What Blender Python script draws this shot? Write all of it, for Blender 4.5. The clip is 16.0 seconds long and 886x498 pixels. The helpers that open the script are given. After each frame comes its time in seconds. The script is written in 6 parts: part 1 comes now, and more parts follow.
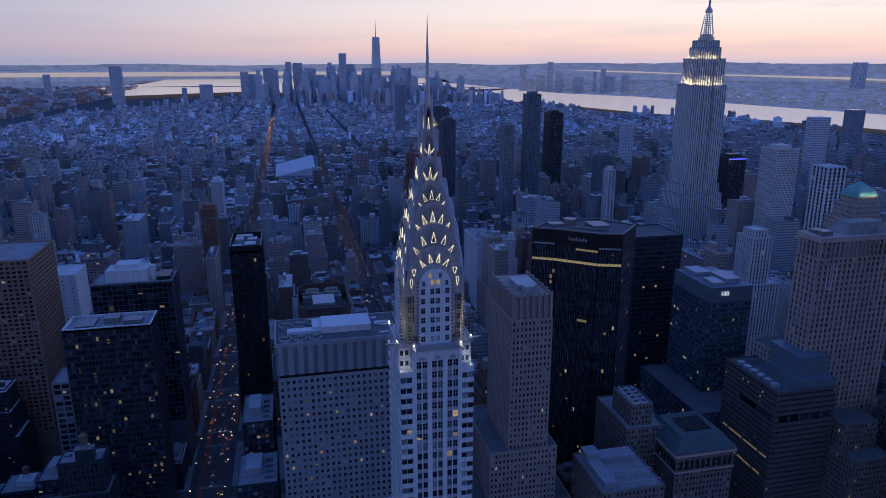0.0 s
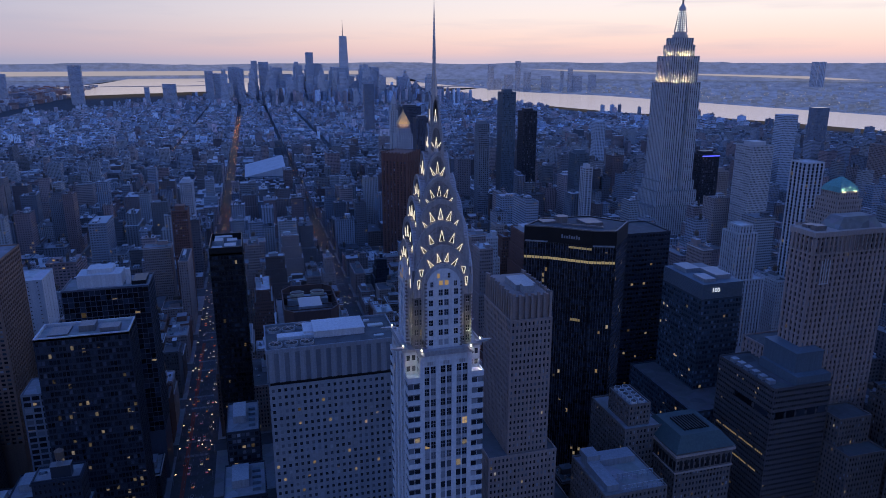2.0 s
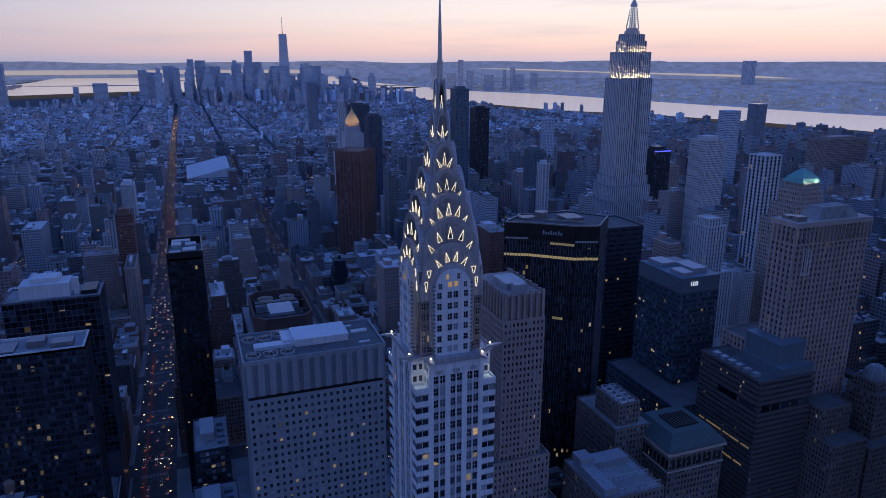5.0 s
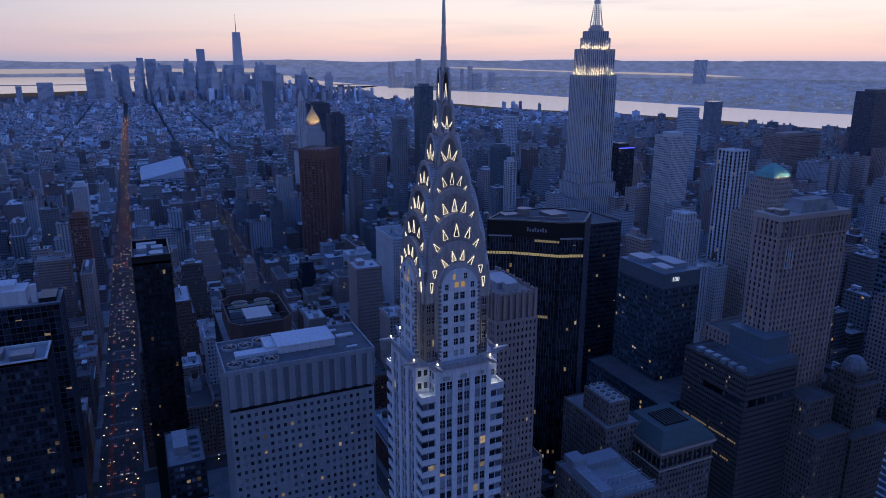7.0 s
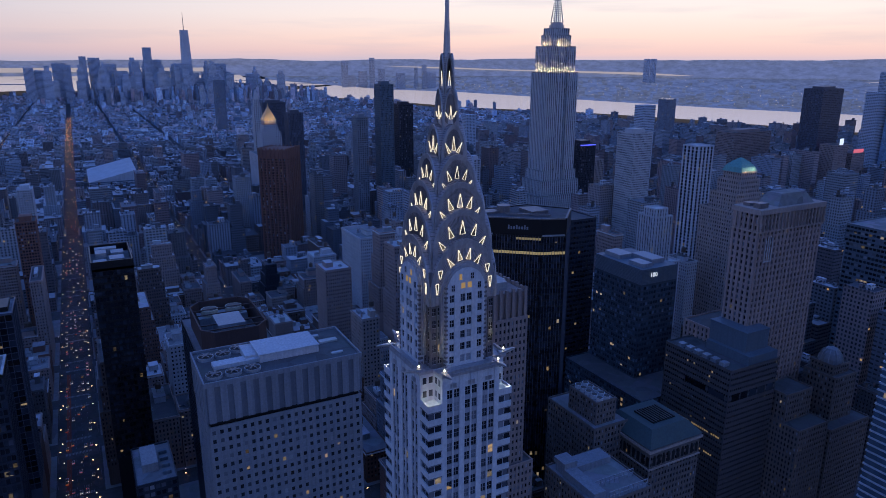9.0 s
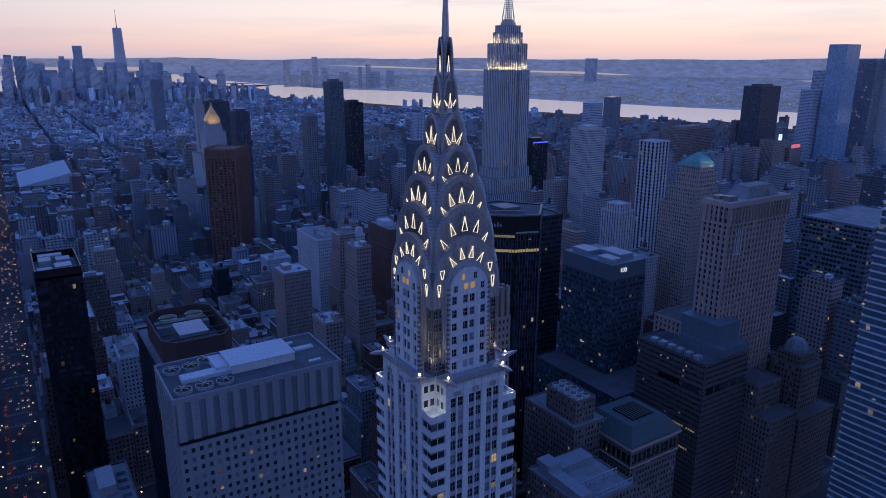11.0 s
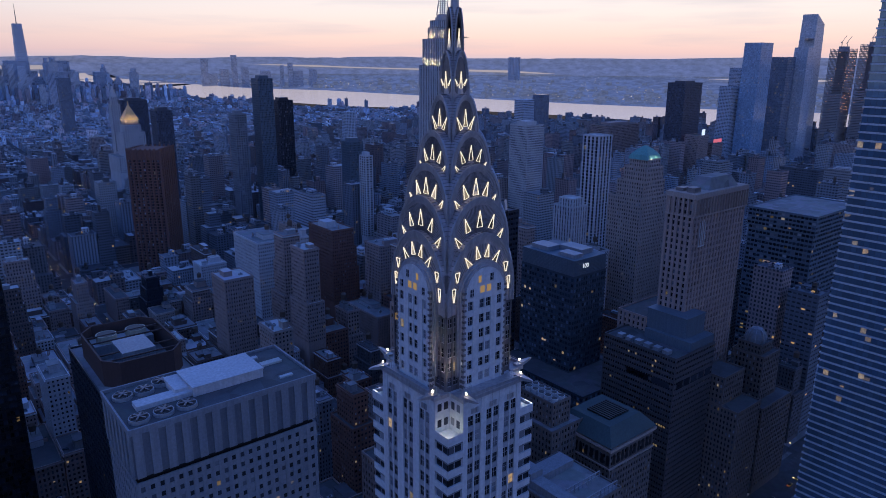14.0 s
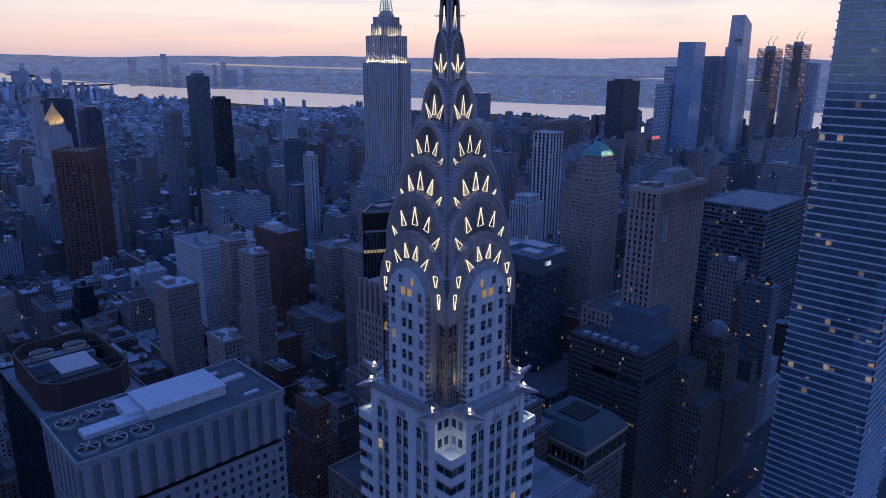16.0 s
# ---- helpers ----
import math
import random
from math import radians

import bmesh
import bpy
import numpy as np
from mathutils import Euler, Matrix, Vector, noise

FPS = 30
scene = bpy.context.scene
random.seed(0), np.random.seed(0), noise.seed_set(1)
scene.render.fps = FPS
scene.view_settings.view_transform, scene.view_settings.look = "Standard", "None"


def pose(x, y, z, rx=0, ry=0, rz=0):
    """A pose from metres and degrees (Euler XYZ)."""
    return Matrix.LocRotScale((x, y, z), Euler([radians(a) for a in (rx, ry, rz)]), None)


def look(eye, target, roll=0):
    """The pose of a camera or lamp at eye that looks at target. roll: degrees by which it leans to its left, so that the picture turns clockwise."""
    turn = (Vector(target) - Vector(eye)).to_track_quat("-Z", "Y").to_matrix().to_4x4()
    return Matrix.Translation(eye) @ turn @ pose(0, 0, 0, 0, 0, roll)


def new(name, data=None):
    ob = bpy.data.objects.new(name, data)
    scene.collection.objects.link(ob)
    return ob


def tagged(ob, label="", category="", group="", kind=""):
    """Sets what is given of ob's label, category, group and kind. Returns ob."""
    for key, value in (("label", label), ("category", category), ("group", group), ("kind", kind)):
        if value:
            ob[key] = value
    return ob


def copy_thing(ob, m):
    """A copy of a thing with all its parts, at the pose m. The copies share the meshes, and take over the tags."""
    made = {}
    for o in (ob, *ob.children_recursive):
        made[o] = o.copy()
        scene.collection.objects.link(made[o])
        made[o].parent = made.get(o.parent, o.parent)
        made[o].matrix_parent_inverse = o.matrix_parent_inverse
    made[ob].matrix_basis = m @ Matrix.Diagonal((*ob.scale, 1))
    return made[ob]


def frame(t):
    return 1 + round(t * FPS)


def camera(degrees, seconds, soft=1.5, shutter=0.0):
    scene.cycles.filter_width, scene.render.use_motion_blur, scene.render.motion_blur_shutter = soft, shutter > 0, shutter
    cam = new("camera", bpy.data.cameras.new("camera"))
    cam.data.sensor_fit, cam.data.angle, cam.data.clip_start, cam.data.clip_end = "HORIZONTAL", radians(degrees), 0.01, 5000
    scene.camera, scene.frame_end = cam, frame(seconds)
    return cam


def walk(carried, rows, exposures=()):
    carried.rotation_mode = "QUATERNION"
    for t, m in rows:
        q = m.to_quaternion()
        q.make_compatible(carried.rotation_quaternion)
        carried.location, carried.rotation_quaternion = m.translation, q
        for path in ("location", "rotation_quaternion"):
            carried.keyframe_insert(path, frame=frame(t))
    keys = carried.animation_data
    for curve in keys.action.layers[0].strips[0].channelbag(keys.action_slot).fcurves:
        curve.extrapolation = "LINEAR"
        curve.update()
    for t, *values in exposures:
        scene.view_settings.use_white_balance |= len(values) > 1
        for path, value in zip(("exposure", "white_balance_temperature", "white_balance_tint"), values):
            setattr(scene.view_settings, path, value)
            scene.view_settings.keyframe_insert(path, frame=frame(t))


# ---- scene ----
cam = camera(65.7, 16.0, soft=0.9)
METRES, EYE, TILT, LEAN, TURN = 158.0, 303.0, 0.0, 0.0, -12.7
SKY_STRENGTH, LAMPS = 1.04, 1.0
ROWS = [
    (0.0, 0.0, 0.0, 0.0, 0.0, -15.32, -0.01),
    (0.5, -0.0229, 0.018, -0.0055, -0.78, -15.32, -0.02),
    (1.0, -0.0457, 0.0375, -0.0114, -1.45, -15.32, -0.04),
    (1.5, -0.068, 0.0575, -0.0173, -2.08, -15.33, -0.04),
    (2.0, -0.0899, 0.0778, -0.0231, -2.77, -15.33, -0.05),
    (2.5, -0.1115, 0.0985, -0.029, -3.58, -15.33, -0.07),
    (3.0, -0.133, 0.1196, -0.0347, -4.42, -15.34, -0.07),
    (3.5, -0.1543, 0.1411, -0.0406, -5.23, -15.34, -0.08),
    (4.0, -0.1751, 0.163, -0.0464, -5.99, -15.34, -0.08),
    (6.5, -0.2761, 0.279, -0.0768, -10.4, -15.37, -0.11),
    (7.0, -0.2954, 0.3022, -0.0826, -11.28, -15.38, -0.13),
    (7.5, -0.314, 0.3259, -0.0885, -12.07, -15.39, -0.13),
    (8.0, -0.3323, 0.35, -0.0943, -12.98, -15.4, -0.13),
    (8.5, -0.3503, 0.3747, -0.1001, -14.0, -15.4, -0.14),
    (9.0, -0.3681, 0.3996, -0.1062, -15.18, -15.4, -0.16),
    (9.5, -0.3855, 0.4252, -0.1124, -16.52, -15.4, -0.18),
    (12.0, -0.4637, 0.5602, -0.1435, -21.96, -15.4, -0.23),
    (12.5, -0.4764, 0.5885, -0.1496, -23.1, -15.4, -0.25),
    (13.0, -0.4882, 0.6175, -0.1557, -24.15, -15.4, -0.27),
    (13.5, -0.4992, 0.6466, -0.1616, -25.22, -15.4, -0.28),
    (14.0, -0.509, 0.6762, -0.1677, -26.22, -15.4, -0.29),
    (14.5, -0.5168, 0.7064, -0.1738, -27.45, -15.39, -0.31),
    (15.0, -0.5237, 0.737, -0.18, -28.93, -15.38, -0.34),
    (15.5, -0.5294, 0.7676, -0.186, -30.24, -15.37, -0.36),
    (16.0, -0.5342, 0.7983, -0.192, -31.36, -15.37, -0.37),
]
walk(cam, [(t, pose(0, 0, EYE, TILT, LEAN, TURN) @ pose(METRES * x, METRES * y, METRES * z, 90 + pitch, roll, yaw)) for t, x, y, z, yaw, pitch, roll in ROWS])

# ---- world and light: dusk after sunset, blue sky overhead, pink low in the south-west ----
world = bpy.data.worlds.new("dusk_sky")
scene.world = world
world.use_nodes = True
wn, wl = world.node_tree.nodes, world.node_tree.links
wn.clear()


def nd(tree, kind):
    return tree.nodes.new(kind)


def white_noise(tree, dims):
    node = tree.nodes.new("ShaderNodeTexWhiteNoise")
    node.noise_dimensions = dims
    return node


def ramp(tree, stops, interpolation="LINEAR"):
    node = tree.nodes.new("ShaderNodeValToRGB")
    node.color_ramp.interpolation = interpolation
    els = node.color_ramp.elements
    while len(els) > 1:
        els.remove(els[-1])
    els[0].position, els[0].color = stops[0][0], (*stops[0][1], 1)
    for p, c in stops[1:]:
        e = els.new(p)
        e.color = (*c, 1)
    return node


def math_node(tree, op, a, b=None):
    node = tree.nodes.new("ShaderNodeMath")
    node.operation = op
    for i, v in enumerate((a, b)):
        if v is None:
            continue
        if isinstance(v, (int, float)):
            node.inputs[i].default_value = v
        else:
            tree.links.new(v, node.inputs[i])
    return node.outputs[0]


def mix_col(tree, fac, a, b, blend="MIX"):
    node = tree.nodes.new("ShaderNodeMix")
    node.data_type, node.blend_type = "RGBA", blend
    for sock, v in ((node.inputs[0], fac), (node.inputs[6], a), (node.inputs[7], b)):
        if isinstance(v, (int, float)):
            sock.default_value = v
        elif isinstance(v, tuple):
            sock.default_value = (*v, 1)
        else:
            tree.links.new(v, sock)
    return node.outputs[2]


wt = world.node_tree
tc = nd(wt, "ShaderNodeTexCoord")
sep = nd(wt, "ShaderNodeSeparateXYZ")
wl.new(tc.outputs["Generated"], sep.inputs[0])
el = sep.outputs[2]
SKY_SUN = [(0.0, (0.66, 0.54, 0.64)), (0.010, (0.90, 0.61, 0.58)), (0.03, (1.02, 0.74, 0.65)), (0.06, (1.02, 0.87, 0.81)), (0.11, (0.90, 0.87, 0.92)), (0.26, (0.19, 0.34, 0.90)), (1.0, (0.048, 0.155, 0.66))]
SKY_EAST = [(0.0, (0.30, 0.33, 0.50)), (0.02, (0.42, 0.38, 0.51)), (0.06, (0.42, 0.42, 0.57)), (0.12, (0.38, 0.42, 0.62)), (0.26, (0.09, 0.22, 0.70)), (1.0, (0.048, 0.155, 0.66))]
r_sun, r_east = ramp(wt, SKY_SUN), ramp(wt, SKY_EAST)
wl.new(el, r_sun.inputs[0])
wl.new(el, r_east.inputs[0])
# the glow is centred on the south-west: 0.8 x + 0.6 y
side = math_node(wt, "ADD", math_node(wt, "MULTIPLY", sep.outputs[0], 0.80), math_node(wt, "MULTIPLY", sep.outputs[1], 0.60))
glow = nd(wt, "ShaderNodeMapRange")
glow.interpolation_type = "SMOOTHSTEP"
wl.new(side, glow.inputs[0])
glow.inputs[1].default_value, glow.inputs[2].default_value = 0.08, 1.03
sky = mix_col(wt, glow.outputs[0], r_east.outputs[0], r_sun.outputs[0])
# thin streaks of cloud low down
mp = nd(wt, "ShaderNodeMapping")
mp.inputs["Scale"].default_value = (2.2, 2.2, 26)
wl.new(tc.outputs["Generated"], mp.inputs[0])
cl = nd(wt, "ShaderNodeTexNoise")
cl.inputs["Scale"].default_value, cl.inputs["Detail"].default_value = 1.7, 5
wl.new(mp.outputs[0], cl.inputs[0])
cr = ramp(wt, [(0.50, (0, 0, 0)), (0.72, (0.30, 0.30, 0.30))])
wl.new(cl.outputs[0], cr.inputs[0])
sky = mix_col(wt, cr.outputs[0], sky, (0.45, 0.45, 0.58))
bg, wo = nd(wt, "ShaderNodeBackground"), nd(wt, "ShaderNodeOutputWorld")
bg.inputs[1].default_value = SKY_STRENGTH
wl.new(sky, bg.inputs[0])
wl.new(bg.outputs[0], wo.inputs[0])

# ---- materials ----
MATS = {}


def material(name):
    m = bpy.data.materials.new(name)
    m.use_nodes = True
    MATS[name] = m
    return m, m.node_tree, m.node_tree.nodes["Principled BSDF"]


def world_pos(t):
    return nd(t, "ShaderNodeNewGeometry").outputs["Position"]


def noise_tex(t, vec, scale, detail=4, rough=0.55):
    n = nd(t, "ShaderNodeTexNoise")
    n.inputs["Scale"].default_value, n.inputs["Detail"].default_value, n.inputs["Roughness"].default_value = scale, detail, rough
    t.links.new(vec, n.inputs["Vector"])
    return n.outputs[0]


def wall_mat(name, col, rough=0.8, metal=0.0, streak=0.35, spread=0.12, bump=0.15, grain=1.2):
    """Masonry or metal with broad stains, rain streaks and fine grain."""
    m, t, b = material(name)
    p = world_pos(t)
    big = noise_tex(t, p, 0.05, 3)
    fine = noise_tex(t, p, grain, 5)
    st = nd(t, "ShaderNodeMapping")
    st.inputs["Scale"].default_value = (0.9, 0.9, 0.04)
    t.links.new(p, st.inputs[0])
    drip = noise_tex(t, st.outputs[0], 1.0, 4)
    dark, lite = tuple(c * (1 - spread * 2) for c in col), tuple(min(1, c * (1 + spread)) for c in col)
    c1 = mix_col(t, big, dark, lite)
    rr = ramp(t, [(0.35, (0.55, 0.55, 0.58)), (0.62, (1, 1, 1))])
    t.links.new(drip, rr.inputs[0])
    c2 = mix_col(t, streak, c1, rr.outputs[0], "MULTIPLY")
    r2 = ramp(t, [(0.3, (0.75, 0.75, 0.75)), (0.7, (1.12, 1.12, 1.12))])
    t.links.new(fine, r2.inputs[0])
    c3 = mix_col(t, 0.6, c2, r2.outputs[0], "MULTIPLY")
    t.links.new(c3, b.inputs["Base Color"])
    b.inputs["Roughness"].default_value, b.inputs["Metallic"].default_value = rough, metal
    if bump:
        bp = nd(t, "ShaderNodeBump")
        bp.inputs["Strength"].default_value, bp.inputs["Distance"].default_value = bump, 0.05
        t.links.new(fine, bp.inputs["Height"])
        t.links.new(bp.outputs[0], b.inputs["Normal"])
    return m


def pane_mat(name, col, lit, warm=(1.0, 0.62, 0.25), power=0.55, rough=0.12, by_object=False, metal=0.0, blinds=1.0, vary=1.0):
    """Window panes: dark reflecting glass, a few of them lit from inside."""
    m, t, b = material(name)
    if by_object:
        r = nd(t, "ShaderNodeObjectInfo").outputs["Random"]
    else:
        r = nd(t, "ShaderNodeNewGeometry").outputs["Random Per Island"]
    wn1 = white_noise(t, "1D")
    t.links.new(math_node(t, "MULTIPLY", r, 913.7), wn1.inputs["W"])
    shade = ramp(t, [(0.0, tuple(c * (1 - 0.55 * vary) for c in col)), (0.55, col), (0.8, tuple(min(1, c * (1 + vary) + 0.01 * vary) for c in col)), (0.93, tuple(0.16 * blinds + c * (3 if blinds else 1.1) for c in col)), (1.0, tuple(0.29 * blinds + c * (3 if blinds else 1.2) for c in col))])
    t.links.new(wn1.outputs["Value"], shade.inputs[0])
    t.links.new(shade.outputs[0], b.inputs["Base Color"])
    b.inputs["Roughness"].default_value, b.inputs["Metallic"].default_value = rough, metal
    mp_ = nd(t, "ShaderNodeMapping")
    mp_.inputs["Scale"].default_value = (0.035, 0.035, 0.16)
    t.links.new(world_pos(t), mp_.inputs[0])
    cl_ = ramp(t, [(0.46, (0.12, 0.12, 0.12)), (0.60, (1, 1, 1))])
    t.links.new(noise_tex(t, mp_.outputs[0], 1.0, 2), cl_.inputs[0])
    on = math_node(t, "LESS_THAN", r, math_node(t, "MULTIPLY", cl_.outputs[0], lit * 1.8))
    p = noise_tex(t, world_pos(t), 0.9, 2)
    e = math_node(t, "MULTIPLY", on, math_node(t, "MULTIPLY", math_node(t, "ADD", math_node(t, "MULTIPLY", wn1.outputs["Value"], power), power * 0.15), math_node(t, "MULTIPLY", p, 1.7)))
    hue = mix_col(t, math_node(t, "FRACT", math_node(t, "MULTIPLY", r, 7919.0)), warm, (1.0, 0.80, 0.52))
    t.links.new(hue, b.inputs["Emission Color"])
    t.links.new(e, b.inputs["Emission Strength"])
    return m


def glow_mat(name, col, power):
    m, t, b = material(name)
    b.inputs["Base Color"].default_value = (*[min(1, c) * 0.6 for c in col], 1)
    b.inputs["Emission Color"].default_value = (*col, 1)
    b.inputs["Emission Strength"].default_value = power
    return m


def roof_mat(name, col, spread=0.35):
    """Gravel and membrane roofs with patches and ponding stains."""
    m, t, b = material(name)
    p = world_pos(t)
    v = nd(t, "ShaderNodeTexVoronoi")
    v.inputs["Scale"].default_value = 0.12
    t.links.new(p, v.inputs["Vector"])
    n1, n2 = noise_tex(t, p, 0.25, 5), noise_tex(t, p, 3.0, 3)
    c = mix_col(t, n1, tuple(k * (1 - spread) for k in col), tuple(min(1, k * (1 + spread)) for k in col))
    c = mix_col(t, 0.25, c, v.outputs["Color"], "OVERLAY")
    hs = nd(t, "ShaderNodeHueSaturation")
    hs.inputs["Saturation"].default_value = 0.25
    t.links.new(c, hs.inputs["Color"])
    rr = ramp(t, [(0.3, (0.8, 0.8, 0.8)), (0.7, (1.1, 1.1, 1.1))])
    t.links.new(n2, rr.inputs[0])
    t.links.new(mix_col(t, 0.7, hs.outputs[0], rr.outputs[0], "MULTIPLY"), b.inputs["Base Color"])
    b.inputs["Roughness"].default_value = 0.9
    return m


def city_mat(name, lit=0.03, du=3.3, dz=3.5, power=1.0):
    """Far blocks: brick and stone in each block's tint, which also carries distance haze, with rows of dark panes, some
    lit.
    """
    m, t, b = material(name)
    g = nd(t, "ShaderNodeNewGeometry")
    sp, sn = nd(t, "ShaderNodeSeparateXYZ"), nd(t, "ShaderNodeSeparateXYZ")
    t.links.new(g.outputs["Position"], sp.inputs[0])
    t.links.new(g.outputs["True Normal"], sn.inputs[0])
    ax = math_node(t, "GREATER_THAN", math_node(t, "ABSOLUTE", sn.outputs[0]), 0.5)
    up = math_node(t, "GREATER_THAN", math_node(t, "ABSOLUTE", sn.outputs[2]), 0.5)
    u = math_node(t, "ADD", math_node(t, "MULTIPLY", sp.outputs[1], ax), math_node(t, "MULTIPLY", sp.outputs[0], math_node(t, "SUBTRACT", 1.0, ax)))
    at = nd(t, "ShaderNodeAttribute")
    at.attribute_name = "tint"
    step = math_node(t, "ADD", math_node(t, "MULTIPLY", at.outputs["Alpha"], 1.6), du - 0.8)
    us, zs = math_node(t, "DIVIDE", u, step), math_node(t, "DIVIDE", sp.outputs[2], dz)
    style = math_node(t, "FRACT", math_node(t, "MULTIPLY", at.outputs["Alpha"], 37.3))
    inu = math_node(t, "GREATER_THAN", math_node(t, "FRACT", us), math_node(t, "ADD", math_node(t, "MULTIPLY", style, 0.38), 0.26))
    inz = math_node(t, "GREATER_THAN", math_node(t, "FRACT", zs), math_node(t, "SUBTRACT", 0.66, math_node(t, "MULTIPLY", style, 0.34)))
    win = math_node(t, "MULTIPLY", math_node(t, "MULTIPLY", inu, inz), math_node(t, "SUBTRACT", 1.0, up))
    cx = nd(t, "ShaderNodeCombineXYZ")
    t.links.new(math_node(t, "FLOOR", us), cx.inputs[0])
    t.links.new(math_node(t, "FLOOR", zs), cx.inputs[1])
    t.links.new(math_node(t, "MULTIPLY", at.outputs["Alpha"], 517.0), cx.inputs[2])
    w = white_noise(t, "3D")
    t.links.new(cx.outputs[0], w.inputs["Vector"])
    n1 = noise_tex(t, g.outputs["Position"], 0.35, 4)
    base = mix_col(t, 0.8, at.outputs["Color"], mix_col(t, n1, (0.55, 0.55, 0.55), (1.25, 1.25, 1.25)), "MULTIPLY")
    dark = mix_col(t, w.outputs["Value"], (0.018, 0.021, 0.028), (0.12, 0.125, 0.14))
    t.links.new(mix_col(t, win, base, dark), b.inputs["Base Color"])
    rg = math_node(t, "SUBTRACT", 0.85, math_node(t, "MULTIPLY", win, 0.6))
    t.links.new(rg, b.inputs["Roughness"])
    on = math_node(t, "MULTIPLY", win, math_node(t, "LESS_THAN", w.outputs["Value"], lit))
    b.inputs["Emission Color"].default_value = (1.0, 0.60, 0.26, 1)
    t.links.new(math_node(t, "MULTIPLY", on, power), b.inputs["Emission Strength"])
    return m


def glass_tower_mat(name, col, lit=0.008, power=0.3):
    """Curtain wall seen from afar: floors and mullions as fine lines, a few lit rooms."""
    m, t, b = material(name)
    g = nd(t, "ShaderNodeNewGeometry")
    sp = nd(t, "ShaderNodeSeparateXYZ")
    t.links.new(g.outputs["Position"], sp.inputs[0])
    u = math_node(t, "DIVIDE", math_node(t, "ADD", sp.outputs[0], sp.outputs[1]), 3.0)
    z = math_node(t, "DIVIDE", sp.outputs[2], 4.0)
    line = math_node(t, "MAXIMUM", math_node(t, "LESS_THAN", math_node(t, "FRACT", z), 0.28), math_node(t, "LESS_THAN", math_node(t, "FRACT", u), 0.12))
    cx = nd(t, "ShaderNodeCombineXYZ")
    t.links.new(math_node(t, "FLOOR", u), cx.inputs[0])
    t.links.new(math_node(t, "FLOOR", z), cx.inputs[1])
    w = white_noise(t, "3D")
    t.links.new(cx.outputs[0], w.inputs["Vector"])
    broad = noise_tex(t, g.outputs["Position"], 0.03, 3)
    pane = mix_col(t, math_node(t, "MULTIPLY", w.outputs["Value"], broad), tuple(c * 0.55 for c in col), tuple(min(1, c * 1.5) for c in col))
    t.links.new(mix_col(t, line, pane, tuple(c * 0.62 + 0.03 for c in col)), b.inputs["Base Color"])
    t.links.new(math_node(t, "ADD", math_node(t, "MULTIPLY", line, 0.35), 0.12), b.inputs["Roughness"])
    on = math_node(t, "MULTIPLY", math_node(t, "SUBTRACT", 1.0, line), math_node(t, "LESS_THAN", w.outputs["Value"], lit))
    b.inputs["Emission Color"].default_value = (1.0, 0.66, 0.32, 1)
    t.links.new(math_node(t, "MULTIPLY", on, power), b.inputs["Emission Strength"])
    return m


def far_mat(name, lo, hi, haze_col, haze_power):
    """Far shore and hills: broad dim patches; emission in the surface imitates bluish evening haze."""
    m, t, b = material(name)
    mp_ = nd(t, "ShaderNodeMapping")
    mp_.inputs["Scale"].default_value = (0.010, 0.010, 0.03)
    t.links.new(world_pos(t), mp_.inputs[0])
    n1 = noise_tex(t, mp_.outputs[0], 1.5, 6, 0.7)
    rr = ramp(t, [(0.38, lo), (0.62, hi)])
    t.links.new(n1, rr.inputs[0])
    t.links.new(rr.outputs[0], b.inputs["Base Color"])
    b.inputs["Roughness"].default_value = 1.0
    b.inputs["Emission Color"].default_value = (*haze_col, 1)
    b.inputs["Emission Strength"].default_value = haze_power
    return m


STONE_WHITE = wall_mat("white_brick", (0.66, 0.68, 0.70), 0.7, streak=0.25)
STONE_GREY = wall_mat("grey_brick_trim", (0.20, 0.21, 0.23), 0.7)
STEEL = wall_mat("nickel_steel", (0.52, 0.51, 0.52), 0.4, 0.5, streak=0.45, bump=0.05)
STEEL_DARK = wall_mat("weathered_steel", (0.27, 0.26, 0.27), 0.45, 0.7, streak=0.5, bump=0.08)
STEEL_FACE = wall_mat("crown_sheet_steel", (0.56, 0.50, 0.49), 0.48, 0.3, streak=0.5, bump=0.05)
LIMESTONE = wall_mat("limestone", (0.66, 0.64, 0.63), 0.8, streak=0.3)
CONCRETE = wall_mat("grey_metal_panel", (0.285, 0.305, 0.335), 0.6, streak=0.4)
BROWN = wall_mat("brown_brick", (0.45, 0.335, 0.295), 0.85)
TAN = wall_mat("tan_brick", (0.48, 0.385, 0.335), 0.85)
RUST = wall_mat("rust_brick", (0.25, 0.125, 0.095), 0.85)
CHANIN = wall_mat("weathered_tan_brick", (0.36, 0.275, 0.24), 0.85)
# Tan masonry darkened in colour for the shade of narrow street canyons.
SHADED_TAN = wall_mat("sooty_masonry", (0.19, 0.16, 0.145), 0.85)
SPANDREL = wall_mat("grey_spandrel", (0.40, 0.41, 0.44), 0.6)
PALE = wall_mat("pale_brick", (0.62, 0.62, 0.63), 0.8)
BLACK = wall_mat("black_metal", (0.018, 0.019, 0.022), 0.35, 0.3, streak=0.2, bump=0)
# Slate for near grids; on far black towers the lift is painted haze.
SLATE_AND_HAZE = wall_mat("smoked_glass_panel", (0.10, 0.115, 0.15), 0.4, 0.1, streak=0.3, bump=0)
NAVY = wall_mat("dark_curtain_wall", (0.035, 0.045, 0.065), 0.4, 0.2, streak=0.2, bump=0)
